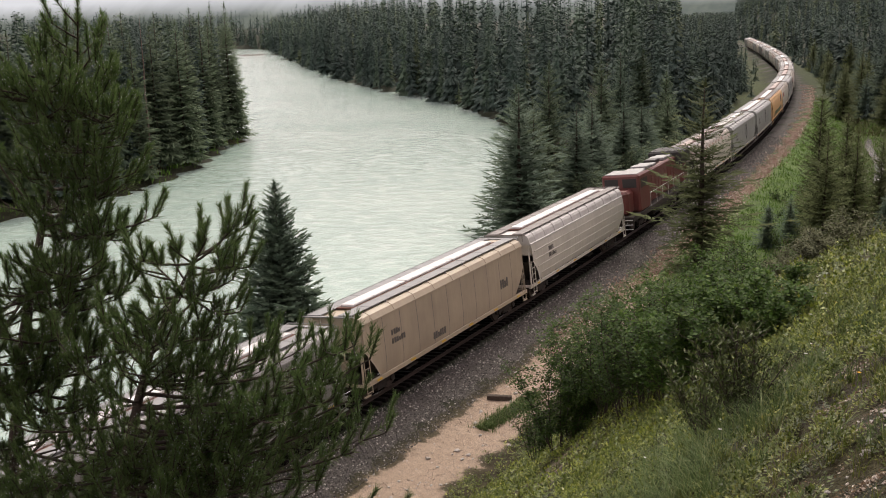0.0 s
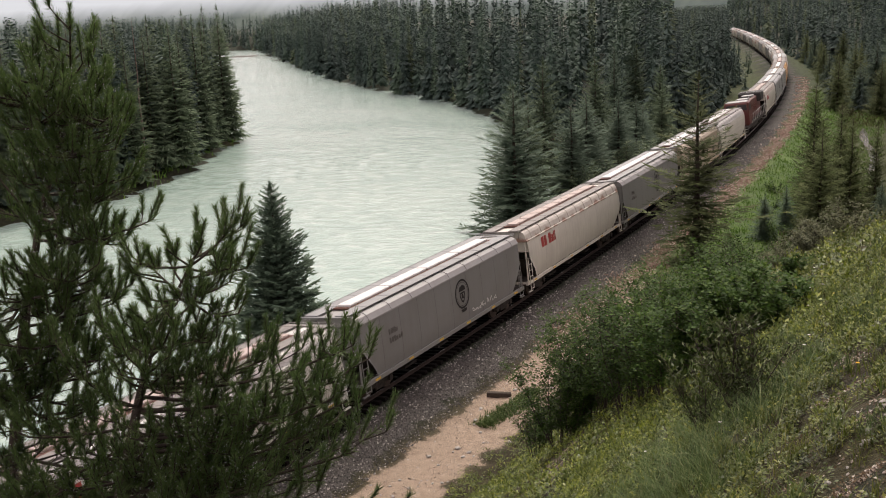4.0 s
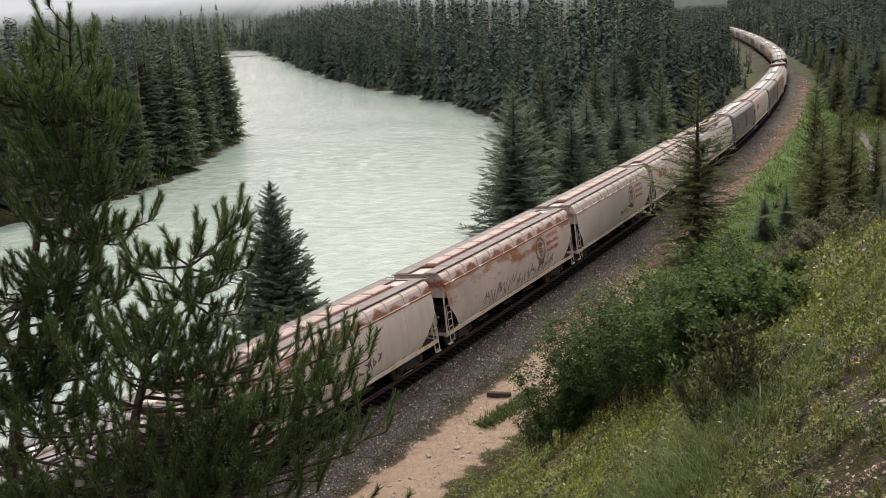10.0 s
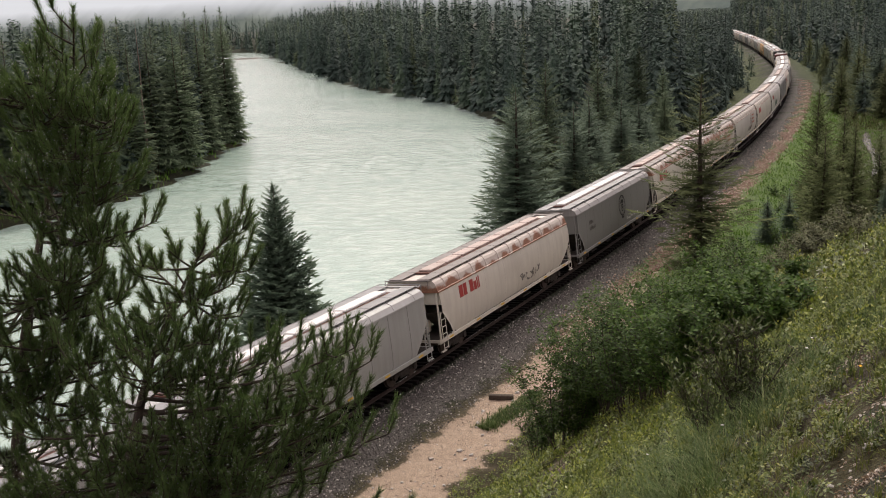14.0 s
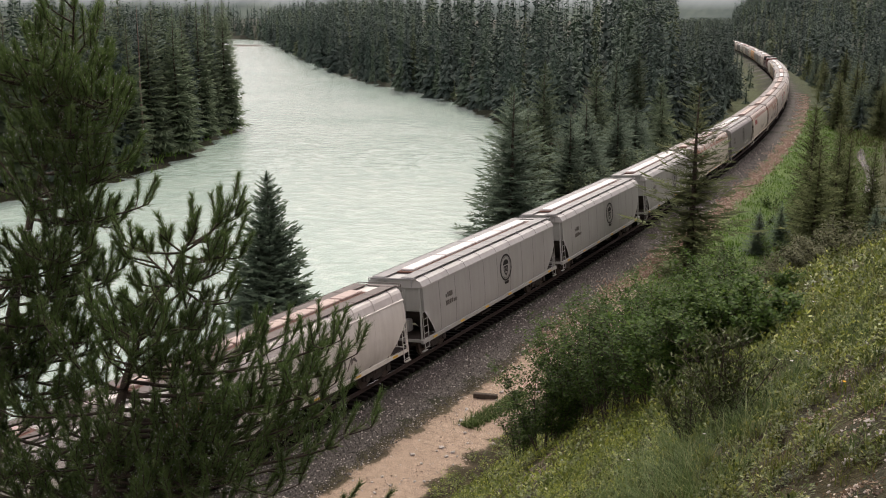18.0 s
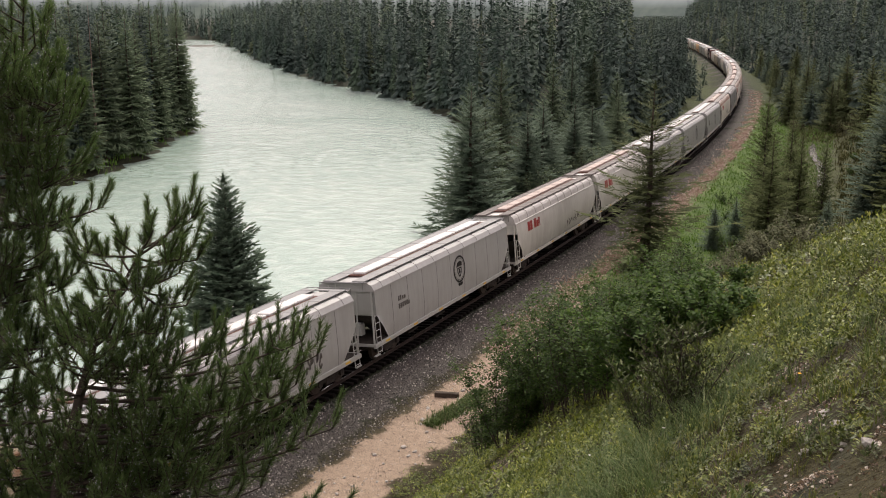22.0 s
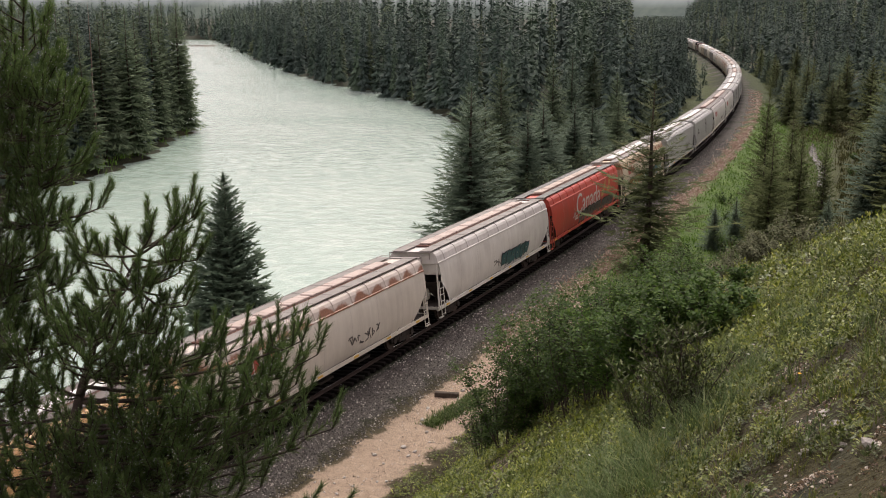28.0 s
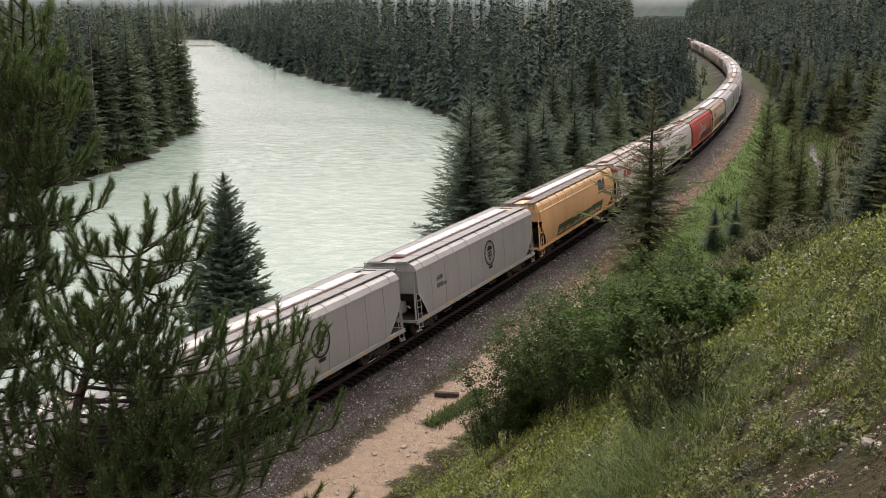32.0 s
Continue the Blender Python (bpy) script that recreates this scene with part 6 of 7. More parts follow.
pine([(-2.6, 1.8, float(ground_z(-2.6, 1.8)) - 0.3), (-2.75, 2.05, 14.3), (-2.84, 2.28, 15.02), (-2.87, 2.46, 15.36), (-2.88, 2.54, 15.50), (-2.87, 2.62, 15.62), (-2.85, 2.69, 15.73), (-2.80, 2.79, 15.90)],
     [0.042, 0.032, 0.022, 0.017, 0.013, 0.01, 0.007, 0.004], 0.6, 0.34, 0.8, 8, "leaning pine with dark stem and wet green needles",
     top_bare=0.3, tips=B_TIPS, extra=1, whorl=(1, 3), per=180)


# ---- shrubs ----
def leaves_np(r, centres, size, spread, wide=0.24, az=None, el=None):
    """Small folded leaves scattered round centres; az and el give the way they point."""
    k = len(centres)
    c = centres + r.randn(k, 3) * spread
    a = r.rand(k) * 6.283 if az is None else az
    b = (r.rand(k) - 0.25) * 1.2 if el is None else el
    d = np.stack([np.cos(a) * np.cos(b), np.sin(a) * np.cos(b), np.sin(b)], 1)
    s = np.stack([-np.sin(a), np.cos(a), 0.5 * (r.rand(k) - 0.5)], 1)
    L = size * (0.7 + 0.6 * r.rand(k, 1))
    V = np.stack([c, c + d * L * 0.5 + s * L * wide, c + d * L, c + d * L * 0.5 - s * L * wide], 1).reshape(-1, 3)
    i = 4 * np.arange(k)[:, None]
    F = np.concatenate([i + np.array([[0, 1, 2]]), i + np.array([[0, 2, 3]])])
    return V, F


def shrub(x, y, h, rad, n_leaf, size, mat, seed, label, stems=14, name="shrub", bare=0.25, wide=0.24, upright=False, tuft=0.06):
    r = np.random.RandomState(seed)
    rng = random.Random(seed)
    root = tagged(new(name), label, "shrub")
    root.location = (x, y, float(ground_z(x, y)) - 0.05)
    tips = []
    for i in range(stems):
        a = rng.uniform(0, 6.283)
        q = rng.uniform(0.15, 1.0) ** 0.7
        pts, d = bend((0.12 * math.cos(a) * rad, 0.12 * math.sin(a) * rad, 0), Vector((math.cos(a) * q * rad / h * 1.1, math.sin(a) * q * rad / h * 1.1, 1)), h * rng.uniform(0.75, 1.08), 0.03, rng, 7)
        wood = [tube_np(pts, [0.007 * h ** 0.7 * (1 - 0.8 * j / 7) + 0.002 for j in range(8)], 4)]
        for j in range(2, 8):
            for _ in range(3):
                a2 = rng.uniform(0, 6.283)
                q2, _d = bend(pts[j], Vector((math.cos(a2), math.sin(a2), rng.uniform(0.1, 0.9))), h * rng.uniform(0.12, 0.26), 0.05, rng, 3)
                wood.append(tube_np(q2, [0.0022 * h + 0.001, 0.0018 * h + 0.001, 0.0012 * h + 0.001, 0.0015], 3))
                tips += [np.array(p) for p in q2]
        WV, WF, k = [], [], 0
        for wv, wf in wood:
            WV += wv
            WF += [tuple(m + k for m in q) for q in wf]
            k += len(wv)
        part("stem", mesh_np("stem", WV, WF, M["twig"], True), root)
    tips = np.array(tips)
    tips = tips[tips[:, 2] > bare * h]
    c = tips[r.randint(0, len(tips), n_leaf)]
    V, F = leaves_np(r, c, size, tuft * h ** 0.5, wide, None, 0.3 + r.rand(n_leaf) if upright else None)
    tagged(part("foliage", mesh_np("foliage", V, F, mat), root), kind="stuff")
    return root

# green shrubs on the slope above the track: plan point, height, spread
SHRUBS = ((-9.7, 21.4, 2.5, 1.25, 4200), (-9.2, 21.9, 2.9, 1.3, 4400), (-8.2, 20.8, 2.7, 1.2, 3600), (-6.9, 18.5, 2.5, 1.1, 3200), (-5.9, 16.9, 2.2, 1.0, 3000), (-4.9, 15.2, 1.9, 0.9, 2800),
          (-4.0, 13.9, 1.55, 0.75, 2400), (-3.5, 14.3, 1.2, 0.7, 2000), (-3.0, 13.6, 0.85, 0.6, 1500), (-8.0, 25.2, 2.3, 1.3, 2800), (-6.2, 22.6, 1.9, 1.1, 2600), (-5.0, 19.6, 1.6, 1.0, 2400),
          (-10.8, 25.5, 2.9, 1.4, 2600), (-11.8, 29.0, 3.2, 1.5, 2400), (-9.6, 30.0, 2.6, 1.5, 2200), (-4.2, 17.4, 0.95, 0.8, 1400), (-7.2, 28.6, 1.7, 1.2, 1600), (-12.6, 26.0, 2.2, 1.1, 1800), (-3.9, 20.5, 0.6, 0.7, 900))
for i, (x, y, h, rad, n) in enumerate(SHRUBS):
    tagged(shrub(x, y, h, rad, int(n * 2.2), 0.07, M["leaf"], 100 + i, "dense green leafy shrub with dark stems on the slope", stems=13, bare=0.24, wide=0.34, tuft=0.028), group="shrubs on the slope")
shrub(-2.05, 8.4, 0.85, 0.42, 2000, 0.058, M["leaf_willow"], 201, "small grey-green willow with long pale leaves", stems=20, name="willow_shrub", bare=0.15, wide=0.17, upright=True, tuft=0.02)
shrub(-2.5, 8.9, 0.75, 0.4, 1500, 0.058, M["leaf_willow"], 202, "small grey-green willow with long pale leaves", stems=16, name="willow_shrub", bare=0.15, wide=0.17, upright=True, tuft=0.02)
# low bushes at the foot of the slope and in the ditch
LOW = ((70, 9.5, 1.8, 1.6), (74, 12.0, 2.0, 1.8), (88, 9.0, 1.4, 1.4), (97, 8.2, 1.2, 1.3), (66, 11.5, 2.2, 1.8), (92, 12, 1.6, 1.5), (104, 9.5, 1.4, 1.4), (112, 12, 1.3, 1.4), (121, 9, 1.2, 1.3),
       (73, 15.5, 1.8, 1.6), (69, 14.0, 1.7, 1.5), (78, 18.5, 1.6, 1.5), (129, 11, 1.5, 1.5), (140, 10, 1.4, 1.4), (152, 20, 1.6, 1.6), (160, 11, 1.5, 1.5), (126, 19.5, 1.2, 1.4), (139, 20, 1.3, 1.4))
for i, (s, d, h, rad) in enumerate(LOW):
    x, y = by_track(s, d)
    tagged(shrub(x, y, h, rad, 700, 0.17, M["leaf"], 300 + i, "low green bush on the wet verge", stems=7), group="bushes on the verge")
# deciduous bushes between the spruces across the track
for i, (s, d, h, rad) in enumerate(((103, -10.5, 3.6, 2.0), (114, -10.2, 4.2, 2.2), (121, -10.0, 3.6, 2.0), (96, -10.5, 3.4, 1.8), (134, -10, 3.2, 2.0), (150, -10, 3.0, 1.8))):
    x, y = by_track(s, d)
    tagged(shrub(x, y, h, rad, 1600, 0.22, M["leaf_pale"], 330 + i, "pale green broad-leaved bush below the spruces", stems=9), group="bushes across the track")


# ---- grass and herbs ----
M["sedge"] = mat_leaf("sedge", (0.040, 0.045, 0.016), (0.105, 0.11, 0.04), (0.18, 0.165, 0.07), rough=0.8)
M["litter"] = mat_leaf("litter", (0.05, 0.033, 0.018), (0.15, 0.10, 0.055), (0.36, 0.29, 0.19), rough=0.8)
M["bar"] = mat_plain("bar", (0.09, 0.08, 0.07), (0.2, 0.18, 0.16), 0.8, 0.9, 0.4, 0.1)
M["juniper"] = mat_leaf("juniper", (0.05, 0.062, 0.03), (0.13, 0.14, 0.07), (0.22, 0.21, 0.12), rough=0.75)
JUNIPERS = ((-5.7, 27.9), (-4.9, 26.8), (-4.0, 24.8), (-3.3, 23.4), (-4.6, 25.6), (-6.3, 28.6))
M["herb_bright"] = mat_leaf("herb_bright", (0.045, 0.068, 0.010), (0.175, 0.22, 0.036), (0.36, 0.37, 0.11), rough=0.45, scale=1.2, thin=0.18, spec=0.3, tint=HERB_TINT)
M["herb"] = mat_leaf("herb", (0.030, 0.048, 0.010), (0.125, 0.155, 0.030), (0.32, 0.31, 0.10), rough=0.5, scale=2.4, thin=0.15, spec=0.3, tint=HERB_TINT)


def domes(r, n, per, xlo, xhi, ylo, yhi, rad, high, size, keep, wide=0.26):
    """Leaves of low cushions, each a dome of its own size and tone with leaves that point outwards."""
    cx, cy = r.uniform(xlo, xhi, n), r.uniform(ylo, yhi, n)
    ok = keep(cx, cy)
    cx, cy = cx[ok], cy[ok]
    k = len(cx)
    R, H = rad * (0.4 + 1.1 * r.rand(k) ** 1.5), high * (0.3 + 1.1 * r.rand(k) ** 1.4)
    a, q = r.rand(k, per) * 6.283, np.sqrt(r.rand(k, per))
    x, y = cx[:, None] + R[:, None] * q * np.cos(a), cy[:, None] + R[:, None] * q * np.sin(a)
    z = ground_z(x, y) + H[:, None] * (1 - q * q) * (0.45 + 0.55 * r.rand(k, per)) + 0.006
    az, el = (a + 0.9 * r.randn(k, per)).ravel(), (1.2 - 1.1 * q + 0.5 * (r.rand(k, per) - 0.5)).ravel()
    V, F = leaves_np(r, np.stack([x, y, z], 2).reshape(-1, 3), size, size * 0.15, wide, az, el)
    return V, F, np.repeat(0.9 * r.rand(k), per * 4)


def cover_mesh(name, V, F, T, mat):
    me = mesh_np(name, V, F, mat)
    tone = me.attributes.new("tree_tone", "FLOAT", "POINT")
    tone.data.foreach_set("value", T.astype(np.float32))
    return me


def grass_np(x, y, h, w, seed, lean=0.45):
    """Curved blades as two stacked triangles each."""
    r = np.random.RandomState(seed)
    z = ground_z(x, y)
    k = len(x)
    a = r.rand(k) * 6.283
    hh = h * (0.5 + r.rand(k))
    ln = lean * hh * (0.2 + r.rand(k))
    dx, dy = np.cos(a), np.sin(a)
    base = np.stack([x, y, z - 0.01], 1)
    sd = np.stack([-dy, dx, np.zeros(k)], 1) * (w * (0.6 + 0.8 * r.rand(k)))[:, None]
    mid = base + np.stack([dx * ln * 0.3, dy * ln * 0.3, hh * 0.6], 1)
    tip = base + np.stack([dx * ln, dy * ln, hh], 1)
    V = np.stack([base - sd, base + sd, mid + sd * 0.7, mid - sd * 0.7, tip], 1).reshape(-1, 3)
    i = 5 * np.arange(k)[:, None]
    F = np.concatenate([i + np.array([[0, 1, 2]]), i + np.array([[0, 2, 3]]), i + np.array([[3, 2, 4]])])
    return V, F


def clumps(r, n, per, xlo, xhi, ylo, yhi, spread, keep):
    cx, cy = r.uniform(xlo, xhi, n), r.uniform(ylo, yhi, n)
    ok = keep(cx, cy)
    cx, cy = cx[ok], cy[ok]
    x = np.repeat(cx, per) + r.randn(len(cx) * per) * spread
    y = np.repeat(cy, per) + r.randn(len(cy) * per) * spread
    return x, y


def bare_ground(x, y):
    return bare_patch(x, y) > 0.45


def on_slope(x, y):
    return (offset_of(x, y) > 7.45 - 0.6 * wave(x, y, 2.6, 4.0)) & (~bare_ground(x, y)) & (hill_z(x, y) > -4.0)


def sward(x, y):
    """How closely the slope is grown over: 0 bare, 1 thick."""
    v = 0.62 + 0.36 * wave(x, y, 1.9, 6.0) + 0.36 * wave(x, y, 0.62, 9.0)
    thin = 0.3 * (1 - smooth(5.0, 7.5, y)) * smooth(-1.9, -0.9, x)
    return np.clip(v - thin - bare_patch(x, y), 0, 1)


_r = np.random.RandomState(21)


def turf_spot(x, y):
    return (offset_of(x, y) > 7.2) & (sward(x, y) > 0.12 + 0.5 * _r.rand(len(x)))


def tall_zone(x, y):
    return on_slope(x, y) & ((((x + 2.35) / 0.95) ** 2 + ((y - 7.8) / 2.3) ** 2 < 1 + 0.5 * wave(x, y, 1.1, 3.0)) | (wave(x, y, 2.2, 3.0) > 0.6))


x1, y1 = clumps(_r, 3600, 18, -5.5, 0.5, 3.5, 15, 0.028, turf_spot)
V, F = grass_np(x1, y1, 0.10, 0.0026, 1, 1.1)
tagged(new("grass", mesh_np("grass", V, F, M["grass"])), "short yellow-green turf on the steep slope", "grass", kind="stuff")
x1, y1 = clumps(_r, 2300, 26, -5.5, 0.3, 4.5, 14, 0.035, tall_zone)
V, F = grass_np(x1, y1, 0.19, 0.0026, 7, 1.7)
tagged(new("grass", mesh_np("grass", V, F, M["grass_cool"])), "tall meadow grass on the steep slope", "grass", kind="stuff")
x1, y1 = clumps(_r, 260, 26, -3.5, 0.2, 4.5, 12, 0.03, turf_spot)
V, F = grass_np(x1, y1, 0.17, 0.003, 17, 0.9)
tagged(new("grass", mesh_np("grass", V, F, M["grass_cool"])), "grey-green tufts of grass on the slope", "grass", kind="stuff")
x1, y1 = clumps(_r, 2600, 14, -17, 0, 12, 40, 0.07, on_slope)
V, F = grass_np(x1, y1, 0.17, 0.006, 2, 0.9)
tagged(new("grass", mesh_np("grass", V, F, M["grass"])), "meadow grass on the upper slope", "grass", kind="stuff")
x1, y1 = clumps(_r, 11000, 6, -45, 0, 58, 210, 0.3, lambda x, y: (offset_of(x, y) > 5.5) & (offset_of(x, y) < 14 + 0.02 * y))
V, F = grass_np(x1, y1, 0.3, 0.03, 3, 0.8)
tagged(new("grass", mesh_np("grass", V, F, M["grass_deep"])), "lush green grass on the wet verge", "grass", kind="stuff")
x1, y1 = clumps(_r, 2600, 8, -135, -30, 30, 165, 0.4, lambda x, y: ((inland(x, y) > -0.4) & (inland(x, y) < 4.0)))
V, F = grass_np(x1, y1, 0.7, 0.05, 4)
tagged(new("grass", mesh_np("grass", V, F, M["grass_deep"])), "grass and sedge along the river bank", "grass", kind="stuff")


# broad-leaved herbs between the grass
def herb_spot(x, y):
    return (offset_of(x, y) > 7.6) & (sward(x, y) > 0.15 + 0.45 * _r.rand(len(x))) & (~tall_zone(x, y) | (_r.rand(len(x)) < 0.3))


def upper_spot(x, y):
    return on_slope(x, y) & (sward(x, y) > 0.05 + 0.3 * _r.rand(len(x)))


V, F, T = domes(_r, 1500, 64, -4, 0.4, 4, 8.5, 0.085, 0.16, 0.027, herb_spot)
tagged(new("herbs", cover_mesh("herbs", V, F, T, M["herb"])), "low broad-leaved herbs among the grass", "plants", kind="stuff")
V, F, T = domes(_r, 3300, 46, -6, 0.4, 7.8, 14.5, 0.13, 0.22, 0.037, herb_spot)
tagged(new("herbs", cover_mesh("herbs", V, F, T, M["herb_bright"])), "yellow-green cushions of herbs on the slope", "plants", kind="stuff")
V, F, T = domes(_r, 5600, 26, -20, 0.5, 12, 40, 0.26, 0.3, 0.075, upper_spot)
tagged(new("herbs", cover_mesh("herbs", V, F, T, M["herb_bright"])), "yellow-green mat of herbs on the upper slope", "plants", kind="stuff")
cx, cy = clumps(_r, 9000, 7, -45, 0, 52, 200, 0.3, lambda x, y: (offset_of(x, y) > 5.6 + 0.5 * wave(x, y, 5.0)) & (offset_of(x, y) < 14 + 0.02 * y))
V, F = leaves_np(_r, np.stack([cx, cy, ground_z(cx, cy) + 0.05 + 0.45 * _r.rand(len(cx)) ** 2], 1), 0.2, 0.08)
tagged(new("herbs", mesh_np("herbs", V, F, M["grass_deep"])), "lush green weeds on the wet verge", "plants", kind="stuff")


# grass between the old timber and the dirt bank
gs, gdd = _r.uniform(35.5, 40.5, 450), _r.normal(6.1, 0.25, 450)
x1, y1, _th = along(np.repeat(gs, 9), np.repeat(gdd + 0.12 * (gs - 38), 9) + 0.09 * _r.randn(4050))
V, F = grass_np(x1, y1, 0.2, 0.011, 13, 0.9)
tagged(new("grass", mesh_np("grass", V, F, M["grass_cool"])), "green grass beside the old timber on the verge", "grass", kind="stuff")


def flower(x, y, h, mat, label, size=0.022):
    root = tagged(new("flower"), label, "flower", "meadow flowers")
    root.location = (x, y, float(ground_z(x, y)))
    bm = bmesh.new()
    rod(bm, (0, 0, 0), (0.01, 0, h), 0.0025, 5, 0.0018)
    part("stem", mesh_bm("stem", bm, M["grass_deep"]), root)
    bm = bmesh.new()
    for j in range(9):
        a = 6.283 * j / 9
        c, s = math.cos(a), math.sin(a)
        poly(bm, [(0.01, 0, h), (0.01 + size * 0.7 * c - size * 0.25 * s, size * 0.7 * s + size * 0.25 * c, h + 0.004), (0.01 + size * 1.2 * c, size * 1.2 * s, h + 0.002),
                  (0.01 + size * 0.7 * c + size * 0.25 * s, size * 0.7 * s - size * 0.25 * c, h + 0.004)])
    part("petals", mesh_bm("petals", bm, mat), root)


rngf = random.Random(4)
for fx_, fy_ in ((-0.95, 7.1), (-1.35, 9.3), (-1.9, 12.0)):
    flower(fx_, fy_, 0.16, M["petal_yellow"], "yellow meadow flower on a thin stem", 0.014)
for _ in range(16):
    yy = rngf.uniform(7, 20)
    flower(-0.14 * yy - rngf.uniform(0.2, 2.2), yy, 0.2, M["petal_white"], "small white meadow flower", 0.016)
for _ in range(8):
    x, y = by_track(rngf.uniform(50, 56), rngf.uniform(6.0, 8.0))
    flower(x, y, 0.35, M["petal_white"], "white flower head on the verge", 0.09)


# ---- stones, log, sleepers ----
def stone_mesh(seed, flat=0.7):
    r = random.Random(seed)
    bm = bmesh.new()
    bmesh.ops.create_icosphere(bm, subdivisions=1, radius=0.5)
    for v in bm.verts:
        v.co *= r.uniform(0.75, 1.15)
        v.co.z *= flat
    return mesh_bm("stone", bm, M["stone"])


STONES = [stone_mesh(i) for i in range(4)]
rngs = random.Random(9)


def lay_stone(x, y, size, label, group):
    ob = tagged(new("stone", STONES[rngs.randrange(4)]), label, "stone", group)
    ob.location = (x, y, float(ground_z(x, y)) + 0.12 * size)
    ob.rotation_euler = (rngs.uniform(-0.3, 0.3), rngs.uniform(-0.3, 0.3), rngs.uniform(0, 6))
    ob.scale = (size * rngs.uniform(0.8, 1.3), size, size * 0.8)


lay_stone(-0.67, 5.6, 0.06, "pale flat rock lying in the bare soil", "rocks on the slope")
for sx_, sy_, sz_ in ((-0.3, 4.94, 0.105), (-0.52, 5.62, 0.09), (-0.62, 5.85, 0.07), (-0.66, 5.5, 0.06), (-0.45, 5.3, 0.05), (-0.8, 5.2, 0.05)):
    lay_stone(sx_, sy_, sz_, "pale flat rock lying in the bare soil", "rocks on the slope")
for _ in range(60):
    yy = rngs.uniform(5.0, 10.0)
    lay_stone(-0.1 * yy - rngs.uniform(-0.1, 1.3), yy, rngs.uniform(0.015, 0.04), "small pale stone in the soil", "rocks on the slope")
for _ in range(170):
    x, y = by_track(rngs.uniform(24, 56), rngs.gauss(6.0, 0.9))
    lay_stone(x, y, 0.06 + 0.2 * rngs.random() ** 2, "pale loose stone on the dirt verge", "stones on the verge")

# loose ballast on the shoulder, rubble along its foot, chips in the bare soil
oct_v = np.array([(1, 0, 0), (-1, 0, 0), (0, 1, 0), (0, -1, 0), (0, 0, 0.8), (0, 0, -0.8)]) * 0.5
oct_f = np.array([(0, 2, 4), (2, 1, 4), (1, 3, 4), (3, 0, 4), (2, 0, 5), (1, 2, 5), (3, 1, 5), (0, 3, 5)])


def pebbles(r, x, y, size, sink=0.012):
    k = len(x)
    z = ground_z(x, y)
    vv = oct_v[None] * (1 + 0.5 * (r.rand(k, 6, 3) - 0.5)) * size[:, None, None]
    a = r.rand(k)[:, None] * 6.283
    V = np.stack([vv[:, :, 0] * np.cos(a) - vv[:, :, 1] * np.sin(a) + x[:, None], vv[:, :, 0] * np.sin(a) + vv[:, :, 1] * np.cos(a) + y[:, None], vv[:, :, 2] + z[:, None] + sink], 2)
    return V.reshape(-1, 3), (oct_f[None] + 6 * np.arange(k)[:, None, None]).reshape(-1, 3)


_r = np.random.RandomState(5)
n_b = 30000
bs = 22 + 118 * _r.rand(n_b) ** 1.7
bd = np.where(_r.rand(n_b) < 0.86, 1.4 + 2.7 * _r.rand(n_b), -0.9 - 2.2 * _r.rand(n_b))
bx, by, _th = along(bs, bd)
V, F = pebbles(_r, bx, by, 0.05 + 0.065 * _r.rand(n_b) ** 2)
tagged(new("ballast", mesh_np("ballast", V, F, M["ballast"])), "loose crushed grey ballast stones beside the rails", "ballast", kind="stuff")
n_b = 20000
bs = 46 + 200 * _r.rand(n_b) ** 1.2
bx, by, _th = along(bs, 4.4 + 0.48 * _r.randn(n_b) + 0.25 * np.sin(bs * 0.7))
V, F = pebbles(_r, bx, by, (0.06 + 0.15 * _r.rand(n_b) ** 2.5) * (0.75 + 0.005 * bs), 0.015)
tagged(new("rubble", mesh_np("rubble", V, F, M["rubble"])), "reddish-brown rubble along the foot of the ballast", "rubble", kind="stuff")
n_b = 5200
bx, by, _th = along(18 + 46 * _r.rand(n_b), 4.2 + 3.4 * _r.rand(n_b))
V, F = pebbles(_r, bx, by, 0.02 + 0.10 * _r.rand(n_b) ** 4, 0.004)
tagged(new("gravel", mesh_np("gravel", V, F, M["gravel"])), "pale pebbles trodden into the dirt verge", "gravel", kind="stuff")
cx, cy = _r.uniform(-2.4, 0.3, 60000), _r.uniform(4.2, 11, 60000)
ok = sward(cx, cy) < 0.25 * _r.rand(60000)
cx, cy = cx[ok][:7000], cy[ok][:7000]
V, F = pebbles(_r, cx, cy, 0.006 + 0.026 * _r.rand(len(cx)) ** 4, 0.003)
lx_, ly_ = _r.uniform(-2.4, 0.4, 30000), _r.uniform(4.0, 11, 30000)
ok = sward(lx_, ly_) < 0.35 * _r.rand(30000)
lx_, ly_ = lx_[ok][:6000], ly_[ok][:6000]
LV, LF = leaves_np(_r, np.stack([lx_, ly_, ground_z(lx_, ly_) + 0.006], 1), 0.02, 0.004)
tagged(new("litter", mesh_np("litter", LV, LF, M["litter"])), "brown dead leaves and stalks on the soil", "litter", kind="stuff")
tagged(new("soil_chips", mesh_np("soil_chips", V, F, M["chip"])), "small stone chips and dry bits in the dark soil", "soil", kind="stuff")

